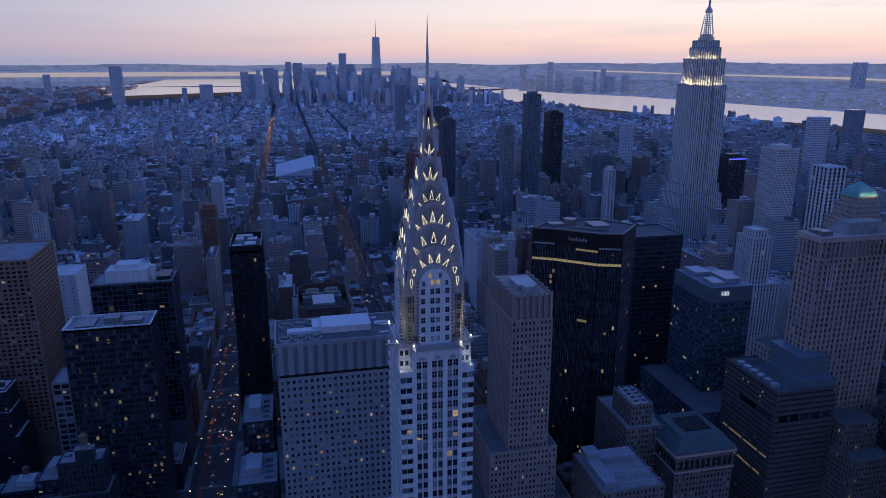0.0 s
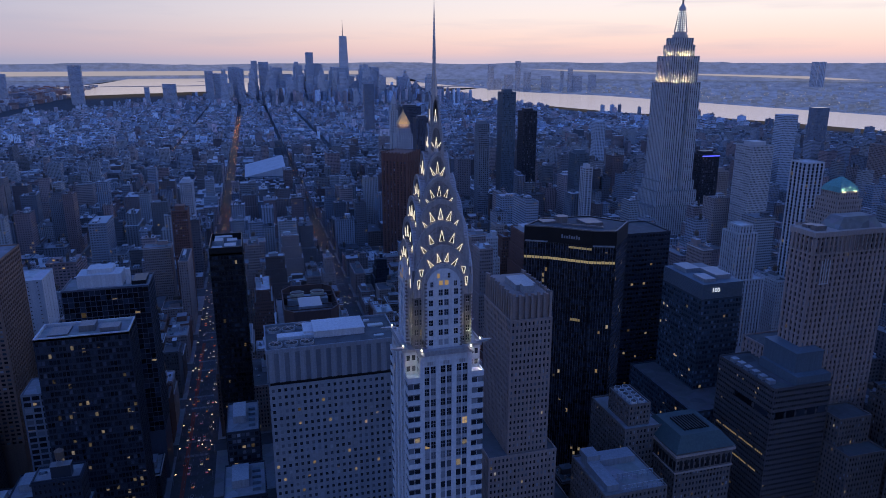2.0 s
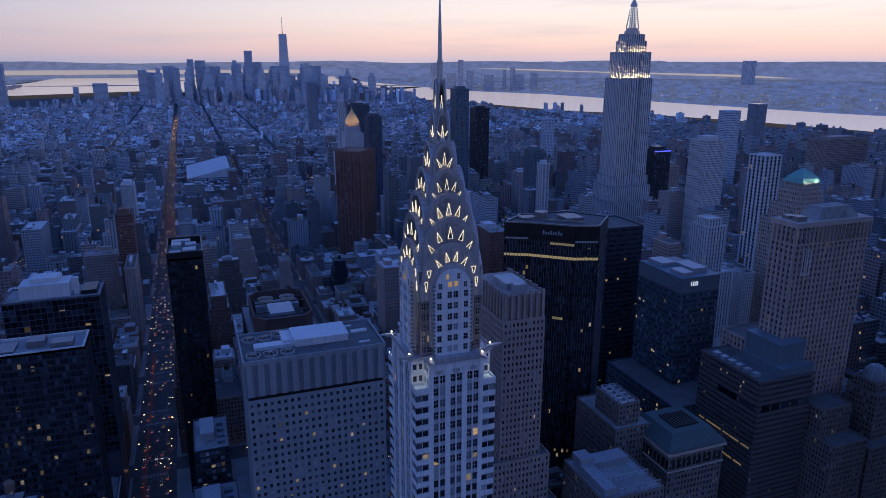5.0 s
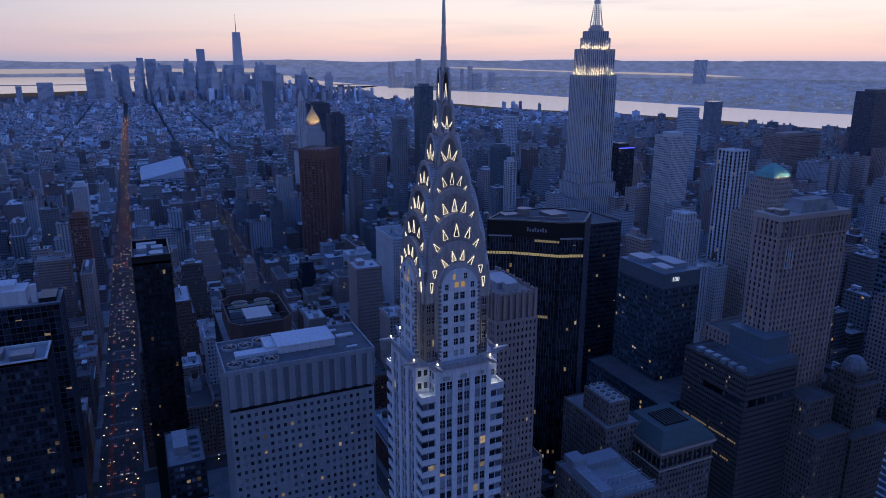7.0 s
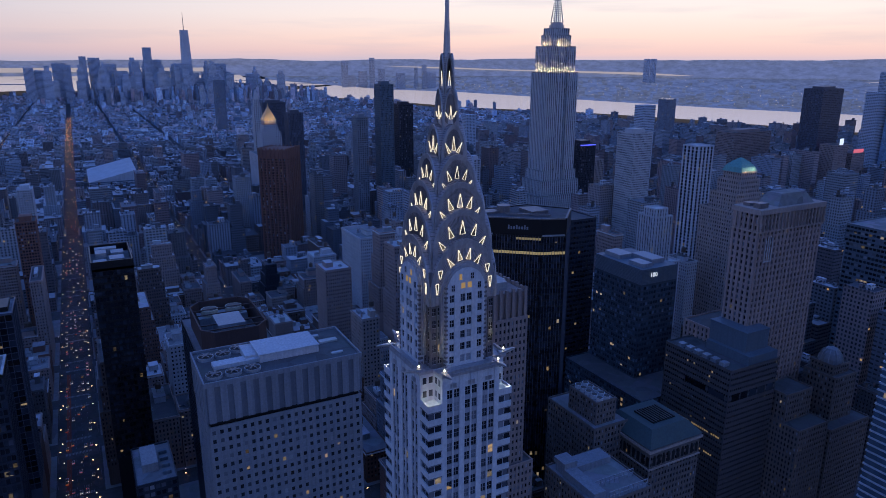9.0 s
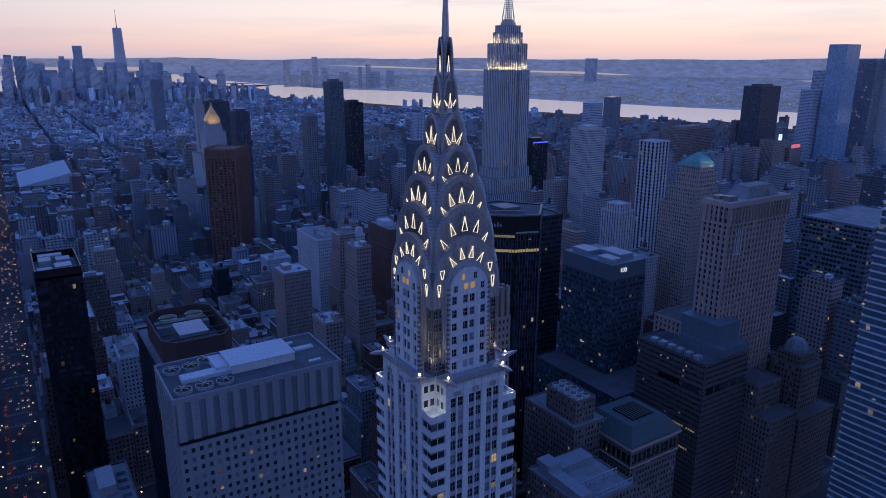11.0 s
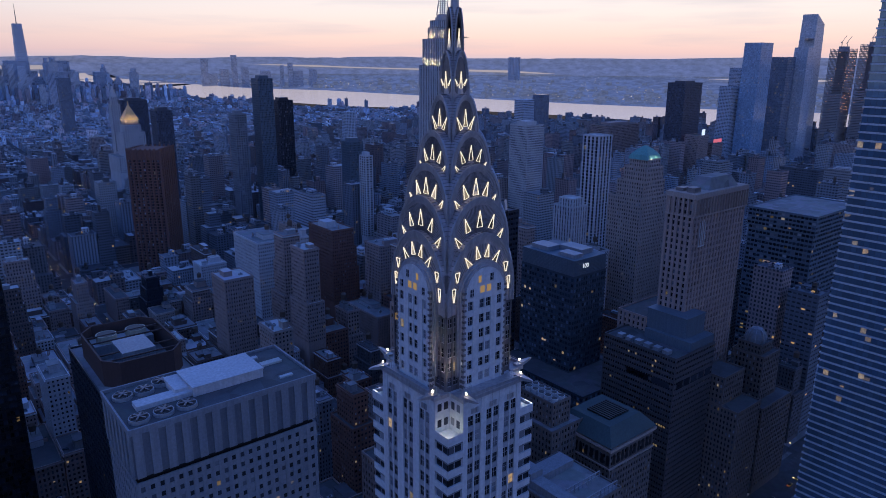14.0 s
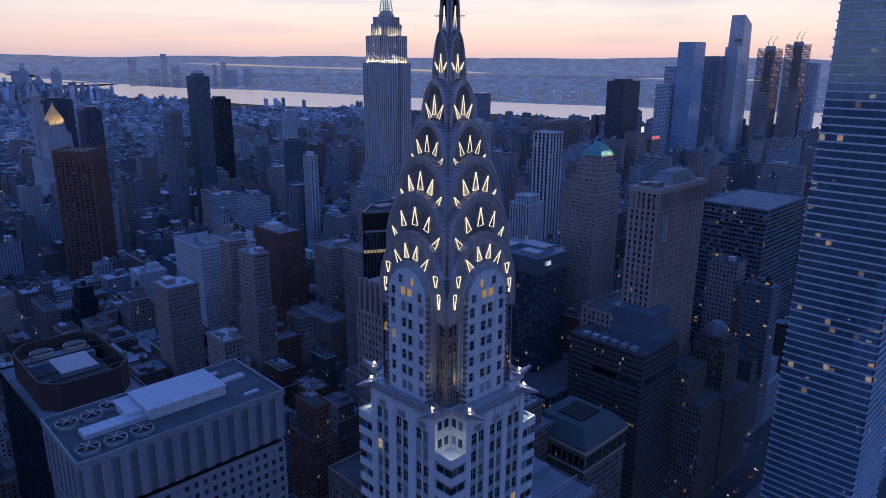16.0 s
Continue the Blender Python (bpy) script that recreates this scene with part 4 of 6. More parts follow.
line_lamp((EX, EY - 20.4, 268.9), (EX, EY - 17.6, 280), 46, 4800)
line_lamp((EX - 28.0, EY, 268.9), (EX - 23.6, EY, 281), 35, 3600)
line_lamp((EX + 28.0, EY, 268.9), (EX + 23.6, EY, 281), 35, 3600)
line_lamp((EX, EY - 17.6, 307), (EX, EY - 12.6, 317), 34, 2600)
line_lamp((EX - 22.5, EY, 307), (EX - 17.6, EY, 317), 25, 2000)

# ---- named buildings round it ----
# grey panelled office block with a louvred top and fans on its roof
soc = tower("office_block", "grey panelled office block with louvred top and roof fans", [(-11.5, 51.5, 327, 359.5, 0, 147)], CONCRETE, PANES_BUSY, ROOF_GREY, 3.75, 3.0, 0.54, 0.52, 0.35, low=60)
o = soc.location
s = Shape()
s.box(-30.5, 30.5, -15.2, 15.2, 147, 150.2, 1)
s.box(-31.5, 31.5, -16.25, 16.25, 150, 166, 2)
fin = Shape()
fin.box(-1.35, 1.35, -0.5, 0, 0, 15.2, bottom=True)
fin_mesh = fin.mesh("fin", [CONCRETE])
for i in range(13):
    ob = new("fin", fin_mesh)
    ob.parent, ob.location = soc, (-29.6 + i * 4.93, -16.25, 150)
for i in range(7):
    for sx in (-1, 1):
        ob = new("fin", fin_mesh)
        ob.parent, ob.location, ob.rotation_euler = soc, (sx * 31.5, -14.6 + i * 4.87, 150), (0, 0, sx * math.pi / 2)
parapet(s, -32.1, 32.1, -16.85, 16.85, 165.2, 2.1, 0.6)
part("louvre_storey", s, [CONCRETE, BLACK, wall_mat("louvre_metal", (0.17, 0.19, 0.22), 0.5)], soc, "louvred mechanical storey")
s = Shape()
s.box(-31.3, 31.3, -16, 16, 166, 166.4)
part("roof_deck", s, ROOF_DARK, soc)
s = Shape()
s.box(-8, 17, -5.5, 10.5, 166.4, 169.6, 0, 0)
s.box(-13, -8, -2, 10.5, 166.4, 169.0)
s.box(-26, -8, -4.2, 1.2, 166.4, 168.0)
s.box(-8.3, 17.3, -5.8, 10.8, 169.6, 169.95)
part("penthouse", s, wall_mat("roof_white", (0.62, 0.63, 0.65), 0.8), soc, "white roof penthouse")
for i, (fx, fy) in enumerate(((-27, -10.5), (-19.5, -10.5), (-12, -10.5), (-27, 8.5), (-20, 8.5), (-13.5, 11.5))):
    fan = Shape()
    fan.tube(fx, fy, 3.3, 166.4, 167.7, sides=20, scale=0.97)
    fan.tube(fx, fy, 2.9, 167.7, 167.8, 1, sides=20)
    housing = part("cooling_fan", fan, [DUCT, BLACK], soc)
    for j in range(6):
        a = j * math.pi / 3 + i
        blade = Shape()
        blade.bar((fx, fy, 168.0), (fx + 2.6 * math.cos(a), fy + 2.6 * math.sin(a), 167.95), 0.55)
        part("blade", blade, STEEL_DARK, housing)
    hub = Shape()
    hub.tube(fx, fy, 0.6, 167.85, 168.3, sides=10)
    part("hub", hub, STEEL_DARK, housing)
for q in ((20, 28, 2, 5, 167.2), (21, 26, -11, -9.5, 167.0), (19, 22, 10, 12, 167.1)):
    s = Shape()
    s.box(*q[:4], 166.4, q[4])
    part("roof_hatch", s, ROOF_LIGHT, soc)

# black slab tower beside the avenue
dk = tower("black_office_tower", "slim black glass office tower beside the avenue", [(-45, -23, 494, 536, 0, 170)], BLACK, PANES_DARK, ROOF_GREY, 3.9, 1.8, 0.18, 0.35, 0.25, low=50)
s = Shape()
parapet(s, -11, 11, -21, 21, 170, 5.5, 0.6)
part("screen", s, BLACK, dk)
s = Shape()
for bx, by, w, d, h in ((-6, -12, 7, 6, 3.6), (3, -10, 8, 9, 4.4), (-5, 2, 6, 9, 5.4), (4, 6, 7, 8, 4.0), (-2, 14, 12, 6, 4.6)):
    s.box(bx - w / 2, bx + w / 2, by - d / 2, by + d / 2, 170.3, 170.3 + h)
part("roof_plant", s, DUCT, dk, "pale roof plant")

# dark office block with pale roof, near the left avenue
ef = tower("dark_office_block", "dark glass office block with vertical fins and a pale flat roof", [(-131, -83.5, 400, 423, 0, 154.5)], wall_mat("slate_fin", (0.042, 0.052, 0.075), 0.4, 0.2, streak=0.2, bump=0), PANES_LIT, ROOF_GREY, 3.75, 1.9, 0.14, 0.30, 0.45, low=40)
s = Shape()
parapet(s, -23.75, 23.75, -11.5, 11.5, 154.5, 1.8, 1.0)
part("coping", s, ROOF_LIGHT, ef)
s = Shape()
s.box(-3, 5, -3, 6, 154.8, 158.4)
s.box(8, 18, -6, 2, 154.8, 157.4)
s.box(-18, -8, -7, 6, 154.8, 156.0)
part("roof_plant", s, [STEEL_DARK], ef)

ff = tower("dark_office_block", "black gridded office block with a white roof penthouse", [(-141, -86.5, 500, 530, 0, 150)], SLATE_AND_HAZE, PANES_DARK, ROOF_GREY, 3.8, 3.4, 0.07, 0.09, 0.3, low=40)
s = Shape()
s.box(-18, 10, -9, 8, 150.3, 159)
s.box(-12, 4, -5, 8, 159, 162)
s.box(12, 15, -7, -3, 150.3, 161)
part("penthouse", s, PALE, ff, "white stucco roof penthouse")
s = Shape()
s.box(16, 25, -9, 8, 150.3, 153)
part("roof_plant", s, BLACK, ff)

# dark block with an eight-sided cooling enclosure
oc = tower("dark_office_block", "dark office block with an eight-sided rust brown roof enclosure", [(-3, 37, 404, 470, 0, 142)], NAVY, PANES_DARK, ROOF_GREY, 3.8, 3.0, 0.25, 0.4, 0.35, low=60)
ring8 = [(-11, -26), (11, -26), (16.5, -19), (16.5, 19), (11, 26), (-11, 26), (-16.5, 19), (-16.5, -19)]
s = Shape()
s.prism(ring8, 142.3, 153.5, 0, cap=False)
s.prism([(x * 0.97, y * 0.97) for x, y in ring8][::-1], 142.3, 153.5, 0, cap=False)
for (x0, y0), (x1, y1) in zip(ring8, ring8[1:] + ring8[:1]):
    s.bar((x0 * 0.985, y0 * 0.985, 153.5), (x1 * 0.985, y1 * 0.985, 153.5), 0.8)
part("enclosure", s, wall_mat("enclosure_metal", (0.085, 0.05, 0.045), 0.7), oc, "rust brown roof enclosure")
for y in (-18, -10, 6, 14):
    s = Shape()
    s.bar((-16, y, 152.4), (16, y, 152.4), 0.6)
    part("beam", s, MATS["enclosure_metal"], oc)
s = Shape()
s.box(-7, 7, -14, 4, 142.4, 152.8)
s.box(-13, 13, 10, 21, 142.4, 149)
part("roof_plant", s, DUCT, oc)
CREAM = wall_mat("cream_metal", (0.52, 0.46, 0.34), 0.6)
for fx in (-6.5, 6.5):
    s = Shape()
    s.tube(fx, 15.5, 4.6, 149, 152.4, sides=20)
    s.tube(fx, 15.5, 4.0, 152.4, 152.5, 1, sides=20)
    part("cooling_fan", s, [CREAM, BLACK], oc, "cream fan drum")

# tan slab with a buttressed crown behind the art deco tower
ch = tower("tan_brick_skyscraper", "tan brick art deco skyscraper with a buttressed crown", [(90, 146, 316, 385, 0, 62), (98, 137, 318, 372, 62, 95), (109, 132, 320, 362, 95, 171)], CHANIN, PANES, ROOF_DARK, 3.5, 2.3, 0.52, 0.46, 0.45, low=30)
o = ch.location
s = Shape()
on_roof(s, ch, 111, 130.5, 322, 360, 171, 184)
for i in range(7):
    u = 110.2 + i * 3.35
    on_roof(s, ch, u, u + 1.4, 320.6, 322, 168, 186.0 - 0.5 * (i % 2))
for i in range(12):
    u = 321 + i * 3.55
    on_roof(s, ch, 109.6, 111, u, u + 1.4, 168, 186.0 - 0.5 * (i % 2))
    on_roof(s, ch, 130.5, 131.9, u, u + 1.4, 168, 186.0 - 0.5 * (i % 2))
part("crown", s, CHANIN, ch, "buttressed crown")
s = Shape()
on_roof(s, ch, 116, 127, 332, 348, 184, 187)
on_roof(s, ch, 118, 124, 326, 331, 184, 188)
part("roof_plant", s, DUCT, ch)

# black faceted glass tower, turned against the street grid
bk_ring = [(204, 386), (224.5, 408), (207, 431), (173, 432), (155, 416.5), (168.5, 409), (190, 391)]
bx, by = 188.0, 410.0
bk = thing("black_glass_skyscraper", "black glass skyscraper with a faceted outline and one lit storey line", "skyscraper", (bx, by, 0))
TAKEN.append((152, 228, 383, 435))
s, pn, rb = Shape(), Shape(), Shape()
ringl = [(x - bx, y - by) for x, y in bk_ring]
BK_TOP = 196.5
s.prism(ringl, 0, BK_TOP - 9.6)
s.prism([(x * 0.985, y * 0.985) for x, y in ringl], BK_TOP - 9.6, BK_TOP)


def along(e, q, k=1.0):
    (x0, y0), (x1, y1) = ringl[e], ringl[(e + 1) % len(ringl)]
    return (x0 + (x1 - x0) * q) * k, (y0 + (y1 - y0) * q) * k


for j in range(47):
    z = 2.2 + j * 3.9
    bs = Shape()
    bs.prism([(x * 1.005, y * 1.005) for x, y in ringl], z, z + 1.3)
    part("band", bs, BLACK, bk)
    for e in range(len(ringl)):
        nb = max(2, int(math.dist(ringl[e], ringl[(e + 1) % len(ringl)]) / 1.6))
        for i in range(nb):
            a, c = along(e, (i + 0.05) / nb, 1.003), along(e, (i + 0.95) / nb, 1.003)
            pn.poly([(*a, z + 1.3), (*c, z + 1.3), (*c, z + 3.85), (*a, z + 3.85)])
for e in range(len(ringl)):
    nb = max(2, int(math.dist(ringl[e], ringl[(e + 1) % len(ringl)]) / 1.6))
    for i in range(nb + 1):
        x, y = along(e, i / nb, 1.004)
        rb.box(x - 0.11, x + 0.11, y - 0.11, y + 0.11, 4, BK_TOP - 9.6)
# the sign wall stands forward under the roof edge
for e, q0, q1 in ((5, 0.0, 1.0), (0, 0.0, 1.0), (1, 0.0, 1.0), (2, 0.0, 1.0), (3, 0.0, 1.0)):
    a, c, a2, c2 = along(e, q0, 1.01), along(e, q1, 1.01), along(e, q0, 0.96), along(e, q1, 0.96)
    n = len(s.v)
    s.v.extend([(*p, z) for z in (BK_TOP - 9.4, BK_TOP + 0.8) for p in (a, c, c2, a2)])
    for q in ((0, 1, 5, 4), (1, 2, 6, 5), (2, 3, 7, 6), (3, 0, 4, 7), (4, 5, 6, 7), (3, 2, 1, 0)):
        s.f.append(tuple(n + i for i in q))
        s.m.append(0)
        s.tint.append(None)
part("wall", s, BLACK, bk)
part("mullion", rb, SLATE_AND_HAZE, bk, kind="stuff")
part("window", pn, PANES_DARK, bk, kind="stuff")
ledge = Shape()
for e in (4, 6):
    a, c = along(e, 0.04, 1.0), along(e, 0.96, 1.0)
    ledge.bar((*a, BK_TOP - 9.3), (*c, BK_TOP - 9.3), 0.9)
part("ledge", ledge, DUCT, bk, "pale ledges under the roof recesses")
lb, dim = Shape(), Shape()
for e in (4, 5, 6):
    nb = int(math.dist(ringl[e], ringl[(e + 1) % 7]) / 1.6)
    for i in range(nb):
        a, c = along(e, (i + 0.06) / nb, 1.008), along(e, (i + 0.94) / nb, 1.008)
        lb.poly([(*a, 175.6), (*c, 175.6), (*c, 177.3), (*a, 177.3)])
        if e == 5 and 0.45 < i / nb < 0.95:
            dim.poly([(*a, 184.4), (*c, 184.4), (*c, 185.8), (*a, 185.8)])
        if e == 5 and 0.55 < i / nb < 0.8:
            dim.poly([(*a, 135.8), (*c, 135.8), (*c, 137.6), (*a, 137.6)])
part("lit_storey", lb, glow_mat("lit_storey_glow", (1.0, 0.72, 0.28), 0.22), bk, "one storey lit yellow", kind="stuff")
part("lit_storey", dim, glow_mat("dim_storey_glow", (1.0, 0.70, 0.25), 0.12), bk, "dimly lit rooms", kind="stuff")
sign = Shape()
for i in range(8):
    q = 0.30 + i * 0.055
    a, c = along(5, q, 1.016), along(5, q + 0.035, 1.016)
    sign.poly([(*a, 190.6), (*c, 190.6), (*c, 192.3 + 0.8 * (i % 3 == 0)), (*a, 192.3 + 0.8 * (i % 3 == 0))])
part("sign", sign, wall_mat("sign_grey", (0.30, 0.32, 0.36), 0.5, bump=0), bk, "row of unlit grey sign bars", kind="stuff")
deck = Shape()
deck.prism([(x * 0.955, y * 0.955) for x, y in ringl], BK_TOP, BK_TOP + 0.3)
part("roof", deck, ROOF_DARK, bk)
s = Shape()
s.tube(-6, 10, 4.2, BK_TOP + 0.3, BK_TOP + 4.6, sides=14)
s.box(4, 16, -6, 8, BK_TOP + 0.3, BK_TOP + 2.4)
s.box(-20, -10, 8, 16, BK_TOP + 0.3, BK_TOP + 1.6)
for e in range(7):
    a, c = along(e, 0, 0.985), along(e, 1, 0.985)
    s.bar((*a, BK_TOP + 0.6), (*c, BK_TOP + 0.6), 0.8)
s.bar((-10, 2, BK_TOP + 1.2), (12, -14, BK_TOP + 1.2), 0.9)
part("roof_plant", s, STEEL_DARK, bk)

# dark tower beyond it
tower("dark_glass_skyscraper", "dark glass skyscraper with lit office storeys", [(262, 302.5, 474, 512, 0, 169)], NAVY, PANES_DARK, ROOF_DARK, 3.9, 2.6, 0.2, 0.5, 0.3, "strip", low=40)

# blue-grey tower with the number on its head
hp = tower("blue_grey_office_tower", "blue-grey glass office tower with a lit number near its roof", [(262, 318, 372, 452, 0, 70), (283, 316, 402, 450, 70, 138)], wall_mat("deep_blue_panel", (0.055, 0.085, 0.115), 0.35, 0.1), PANES_BLUE, ROOF_DARK, 3.8, 2.4, 0.14, 0.42, 0.3, low=20)
s = Shape()
on_roof(s, hp, 283.3, 315.7, 402.3, 449.7, 138, 150)
o = hp.location
for i in range(12):
    on_roof(s, hp, 283.0, 316, 402.05, 402.3, 139 + i * 0.95, 139.5 + i * 0.95)
    on_roof(s, hp, 283.05, 283.3, 402, 450, 139 + i * 0.95, 139.5 + i * 0.95)
part("louvre_storey", s, BLUEGREY, hp)
s = Shape()
for x0, x1, y0, y1, h in ((287, 296, 406, 420, 2.4), (299, 311, 410, 430, 3.2), (288, 300, 430, 446, 2.8)):
    on_roof(s, hp, x0, x1, y0, y1, 150, 150 + h)
part("roof_plant", s, DUCT, hp)
fc = bpy.data.curves.new("sign", "FONT")
fc.body, fc.size, fc.extrude, fc.align_x = "100", 4.4, 0.1, "CENTER"
fc.materials.append(glow_mat("number_glow", (0.85, 0.9, 1.0), 0.75))
sg = new("sign", fc)
sg.parent = hp
sg.rotation_euler = (math.pi / 2, 0, 0)
sg.location = (293.5 - o.x, 401.6 - o.y, 144.0)
tagged(sg, "lit white number sign")

# white slab with vertical piers
tower("white_brick_skyscraper", "white brick skyscraper with tall vertical piers", [(362, 402, 479, 521, 0, 120), (373, 392, 482, 503, 120, 160), (376, 389, 485, 500, 160, 166)], PALE, PANES_DARK, ROOF_LIGHT, 3.6, 2.9, 0.55, 0.2, 0.6, low=60)
tower("white_banded_skyscraper", "slim white and dark striped skyscraper", [(524, 546, 579, 601, 0, 200)], PALE, PANES_DARK, ROOF_LIGHT, 3.6, 5.5, 0.45, 0.2, 0.6, low=60)

# slender tower with the green copper roof
gr = tower("green_roofed_skyscraper", "brown brick skyscraper with a lit green copper hip roof", [(452, 497, 473, 516, 0, 60), (456, 495, 475, 511, 60, 158), (461, 493, 477, 506, 158, 172), (466, 491, 478, 503, 172, 184), (469, 488, 480, 500, 184, 191)], TAN, PANES, ROOF_DARK, 3.5, 2.5, 0.55, 0.45, 0.45, low=40)
s = Shape()
o = gr.location
s.prism([(x - o.x, y - o.y) for x, y in ((468, 480), (489, 480), (489, 501), (468, 501))], 191.3, 195.5, scale=0.86)
s.prism([(x - o.x, y - o.y) for x, y in ((469.5, 481.5), (487.5, 481.5), (487.5, 499.5), (469.5, 499.5))], 195.5, 200.5, scale=0.5)
s.prism([(x - o.x, y - o.y) for x, y in ((474.5, 486.5), (482.5, 486.5), (482.5, 494.5), (474.5, 494.5))], 200.5, 203, scale=0.3)
part("hip_roof", s, COPPER, gr, "green copper hip roof")
lamp("roof_lamp", "SPOT", (472.5, 477.4, 192.2), 1500 * LAMPS, (1.0, 0.85, 0.55), 0.6, (474, 486, 198), 130)
lamp("roof_lamp", "SPOT", (484.5, 477.4, 192.2), 1500 * LAMPS, (1.0, 0.85, 0.55), 0.6, (483, 486, 198), 130)

# broad brown tower with a hipped crown
ln = tower("brown_stone_skyscraper", "brown stone skyscraper with gothic arches and a hipped roof", [(300, 372, 353, 378, 0, 120), (305, 364, 334, 353, 0, 200)], BROWN, PANES, ROOF_DARK, 3.75, 3.4, 0.56, 0.36, 0.75, low=20)
o = ln.location
s = Shape()
on_roof(s, ln, 304.4, 364.6, 333.4, 353.6, 188, 189)
on_roof(s, ln, 304.3, 364.7, 333.3, 353.7, 199, 202)
for i in range(20):
    on_roof(s, ln, 305.2 + i * 3.1, 305.8 + i * 3.1, 333.0, 334, 189, 199)
for i in range(6):
    on_roof(s, ln, 304.0, 305, 334.4 + i * 3.1, 335 + i * 3.1, 189, 199)
part("crown", s, TAN, ln)
s = Shape()
s.prism([(x - o.x, y - o.y) for x, y in ((322, 336), (358, 336), (358, 352), (322, 352))], 200.4, 209, 0, scale=0.62)
part("hip_roof", s, ROOF_GREY, ln, "hipped roof")
s = Shape()
on_roof(s, ln, 308, 315, 337, 342, 200.3, 205)
on_roof(s, ln, 309, 316, 345, 350, 200.3, 204)
part("roof_plant", s, STEEL_DARK, ln)
s = Shape()
for i in range(4):
    on_roof(s, ln, 312 + i * 1.9, 312.5 + i * 1.9, 333.25, 333.6, 170, 186 - 1.2 * abs(i - 1.5))
on_roof(s, ln, 311.6, 318.6, 333.3, 333.62, 169.4, 170)
part("gothic_window", s, LIMESTONE, ln, "pale stone gothic tracery")

# dark granite block with the boxed plant room
dp = tower("dark_granite_block", "dark granite office block with a boxed blue-grey plant room", [(277, 318.5, 319, 370, 0, 111)], wall_mat("dark_granite", (0.115, 0.107, 0.11), 0.5), PANES_DARK, ROOF_DARK, 3.5, 1.7, 0.30, 0.56, 0.45, "strip", low=5)
s = Shape()
on_roof(s, dp, 293, 318, 320, 352, 111, 117)
on_roof(s, dp, 296, 316, 326, 353, 117, 129)
on_roof(s, dp, 295.6, 316.4, 325.6, 353.4, 129, 129.6)
part("plant_room", s, BLUEGREY, dp, "blue-grey plant room")
s = Shape()
for y0, y1 in ((322, 334), (336, 352)):
    on_roof(s, dp, 276.95, 277.15, y0, y1, 92, 95.6)
for i in range(5):
    on_roof(s, dp, 280 + i * 7.6, 286 + i * 7.6, 318.9, 319.1, 91.5, 96.2)
part("tall_window", s, PANES_DARK, dp, "tall dark windows under the roof", kind="stuff")
s = Shape()
for i in range(26):
    if i % 9 != 4:
        on_roof(s, dp, 276.9, 277.05, 322 + i * 1.7, 323.1 + i * 1.7, 66.2, 67.4)
        if i < 18:
            on_roof(s, dp, 276.9, 277.05, 326 + i * 1.7, 327.1 + i * 1.7, 52.2, 53.4)
part("lit_window", s, glow_mat("office_glow", (1.0, 0.66, 0.26), 0.16), dp, "row of dim lit office windows", kind="stuff")
for i in range(6):
    s = Shape()
    on_roof(s, dp, 279.2, 283.5, 326 + i * 6.5, 330 + i * 6.5, 111.3, 113.6)
    part("roof_plant", s, DUCT, dp)

# older masonry blocks by the street
p1 = tower("masonry_office_block", "tan masonry block with a dark green mansard roof and arched loggia", [(206, 243, 308, 345, 0, 86)], SHADED_TAN, PANES_BUSY, ROOF_DARK, 3.6, 2.3, 0.45, 0.45, 0.4, low=5)
s = Shape()
o = p1.location
s.prism([(x - o.x, y - o.y) for x, y in ((205, 307), (244, 307), (244, 346), (205, 346))], 87.3, 94.5, scale=0.66)
part("mansard_roof", s, wall_mat("green_slate", (0.06, 0.10, 0.10), 0.6), p1, "dark green mansard roof")
s = Shape()
for i in range(10):
    u = 208.4 + i * 3.5
    on_roof(s, p1, u, u + 2.0, 307.86, 307.98, 76.2, 81.6)
    s.tube(u + 1.0 - o.x, 308.0 - o.y, 1.0, 81.0, 82.4, sides=12, scale=0.5)
    on_roof(s, p1, 205.86, 205.98, u + 100, u + 102, 76.2, 81.6)
part("loggia_arch", s, BLACK, p1, "row of dark loggia arches", kind="stuff")
s = Shape()
parapet(s, 204.8 - o.x, 244.2 - o.x, 306.8 - o.y, 346.2 - o.y, 84.8, 1.4, 1.0)
parapet(s, 205.4 - o.x, 243.6 - o.x, 307.4 - o.y, 345.6 - o.y, 74.2, 0.8, 0.8)
part("cornice", s, TAN, p1)
for i in range(9):
    s = Shape()
    on_roof(s, p1, 217 + i * 1.9, 218 + i * 1.9, 318, 333, 94.5, 95.4)
    part("skylight", s, BLACK, p1)
p2 = tower("masonry_office_block", "tan masonry block with a white roof penthouse and water tanks", [(186, 212, 330, 372, 0, 92), (190, 204, 334, 358, 92, 105)], SHADED_TAN, PANES, ROOF_GREY, 3.6, 2.3, 0.5, 0.45, 0.4, low=5)
for i in range(5):
    for j in range(2):
        s = Shape()
        fx, fy = -5.0 + j * 5.0, -14.5 + i * 4.6
        s.tube(fx, fy, 2.0, 105.3, 107.4, sides=14)
        s.tube(fx, fy, 1.6, 107.4, 107.5, 1, sides=14)
        part("cooling_fan", s, [PALE, BLACK], p2, "white fan drum")
p3 = tower("masonry_office_block", "masonry block with a pale U-shaped roof house", [(150, 186, 286, 325, 0, 84)], SHADED_TAN, PANES, ROOF_GREY, 3.6, 2.3, 0.5, 0.45, 0.4, low=5)
s = Shape()
o = p3.location
on_roof(s, p3, 153, 160, 290, 320, 84.3, 88)
on_roof(s, p3, 160, 182, 312, 321, 84.3, 88)
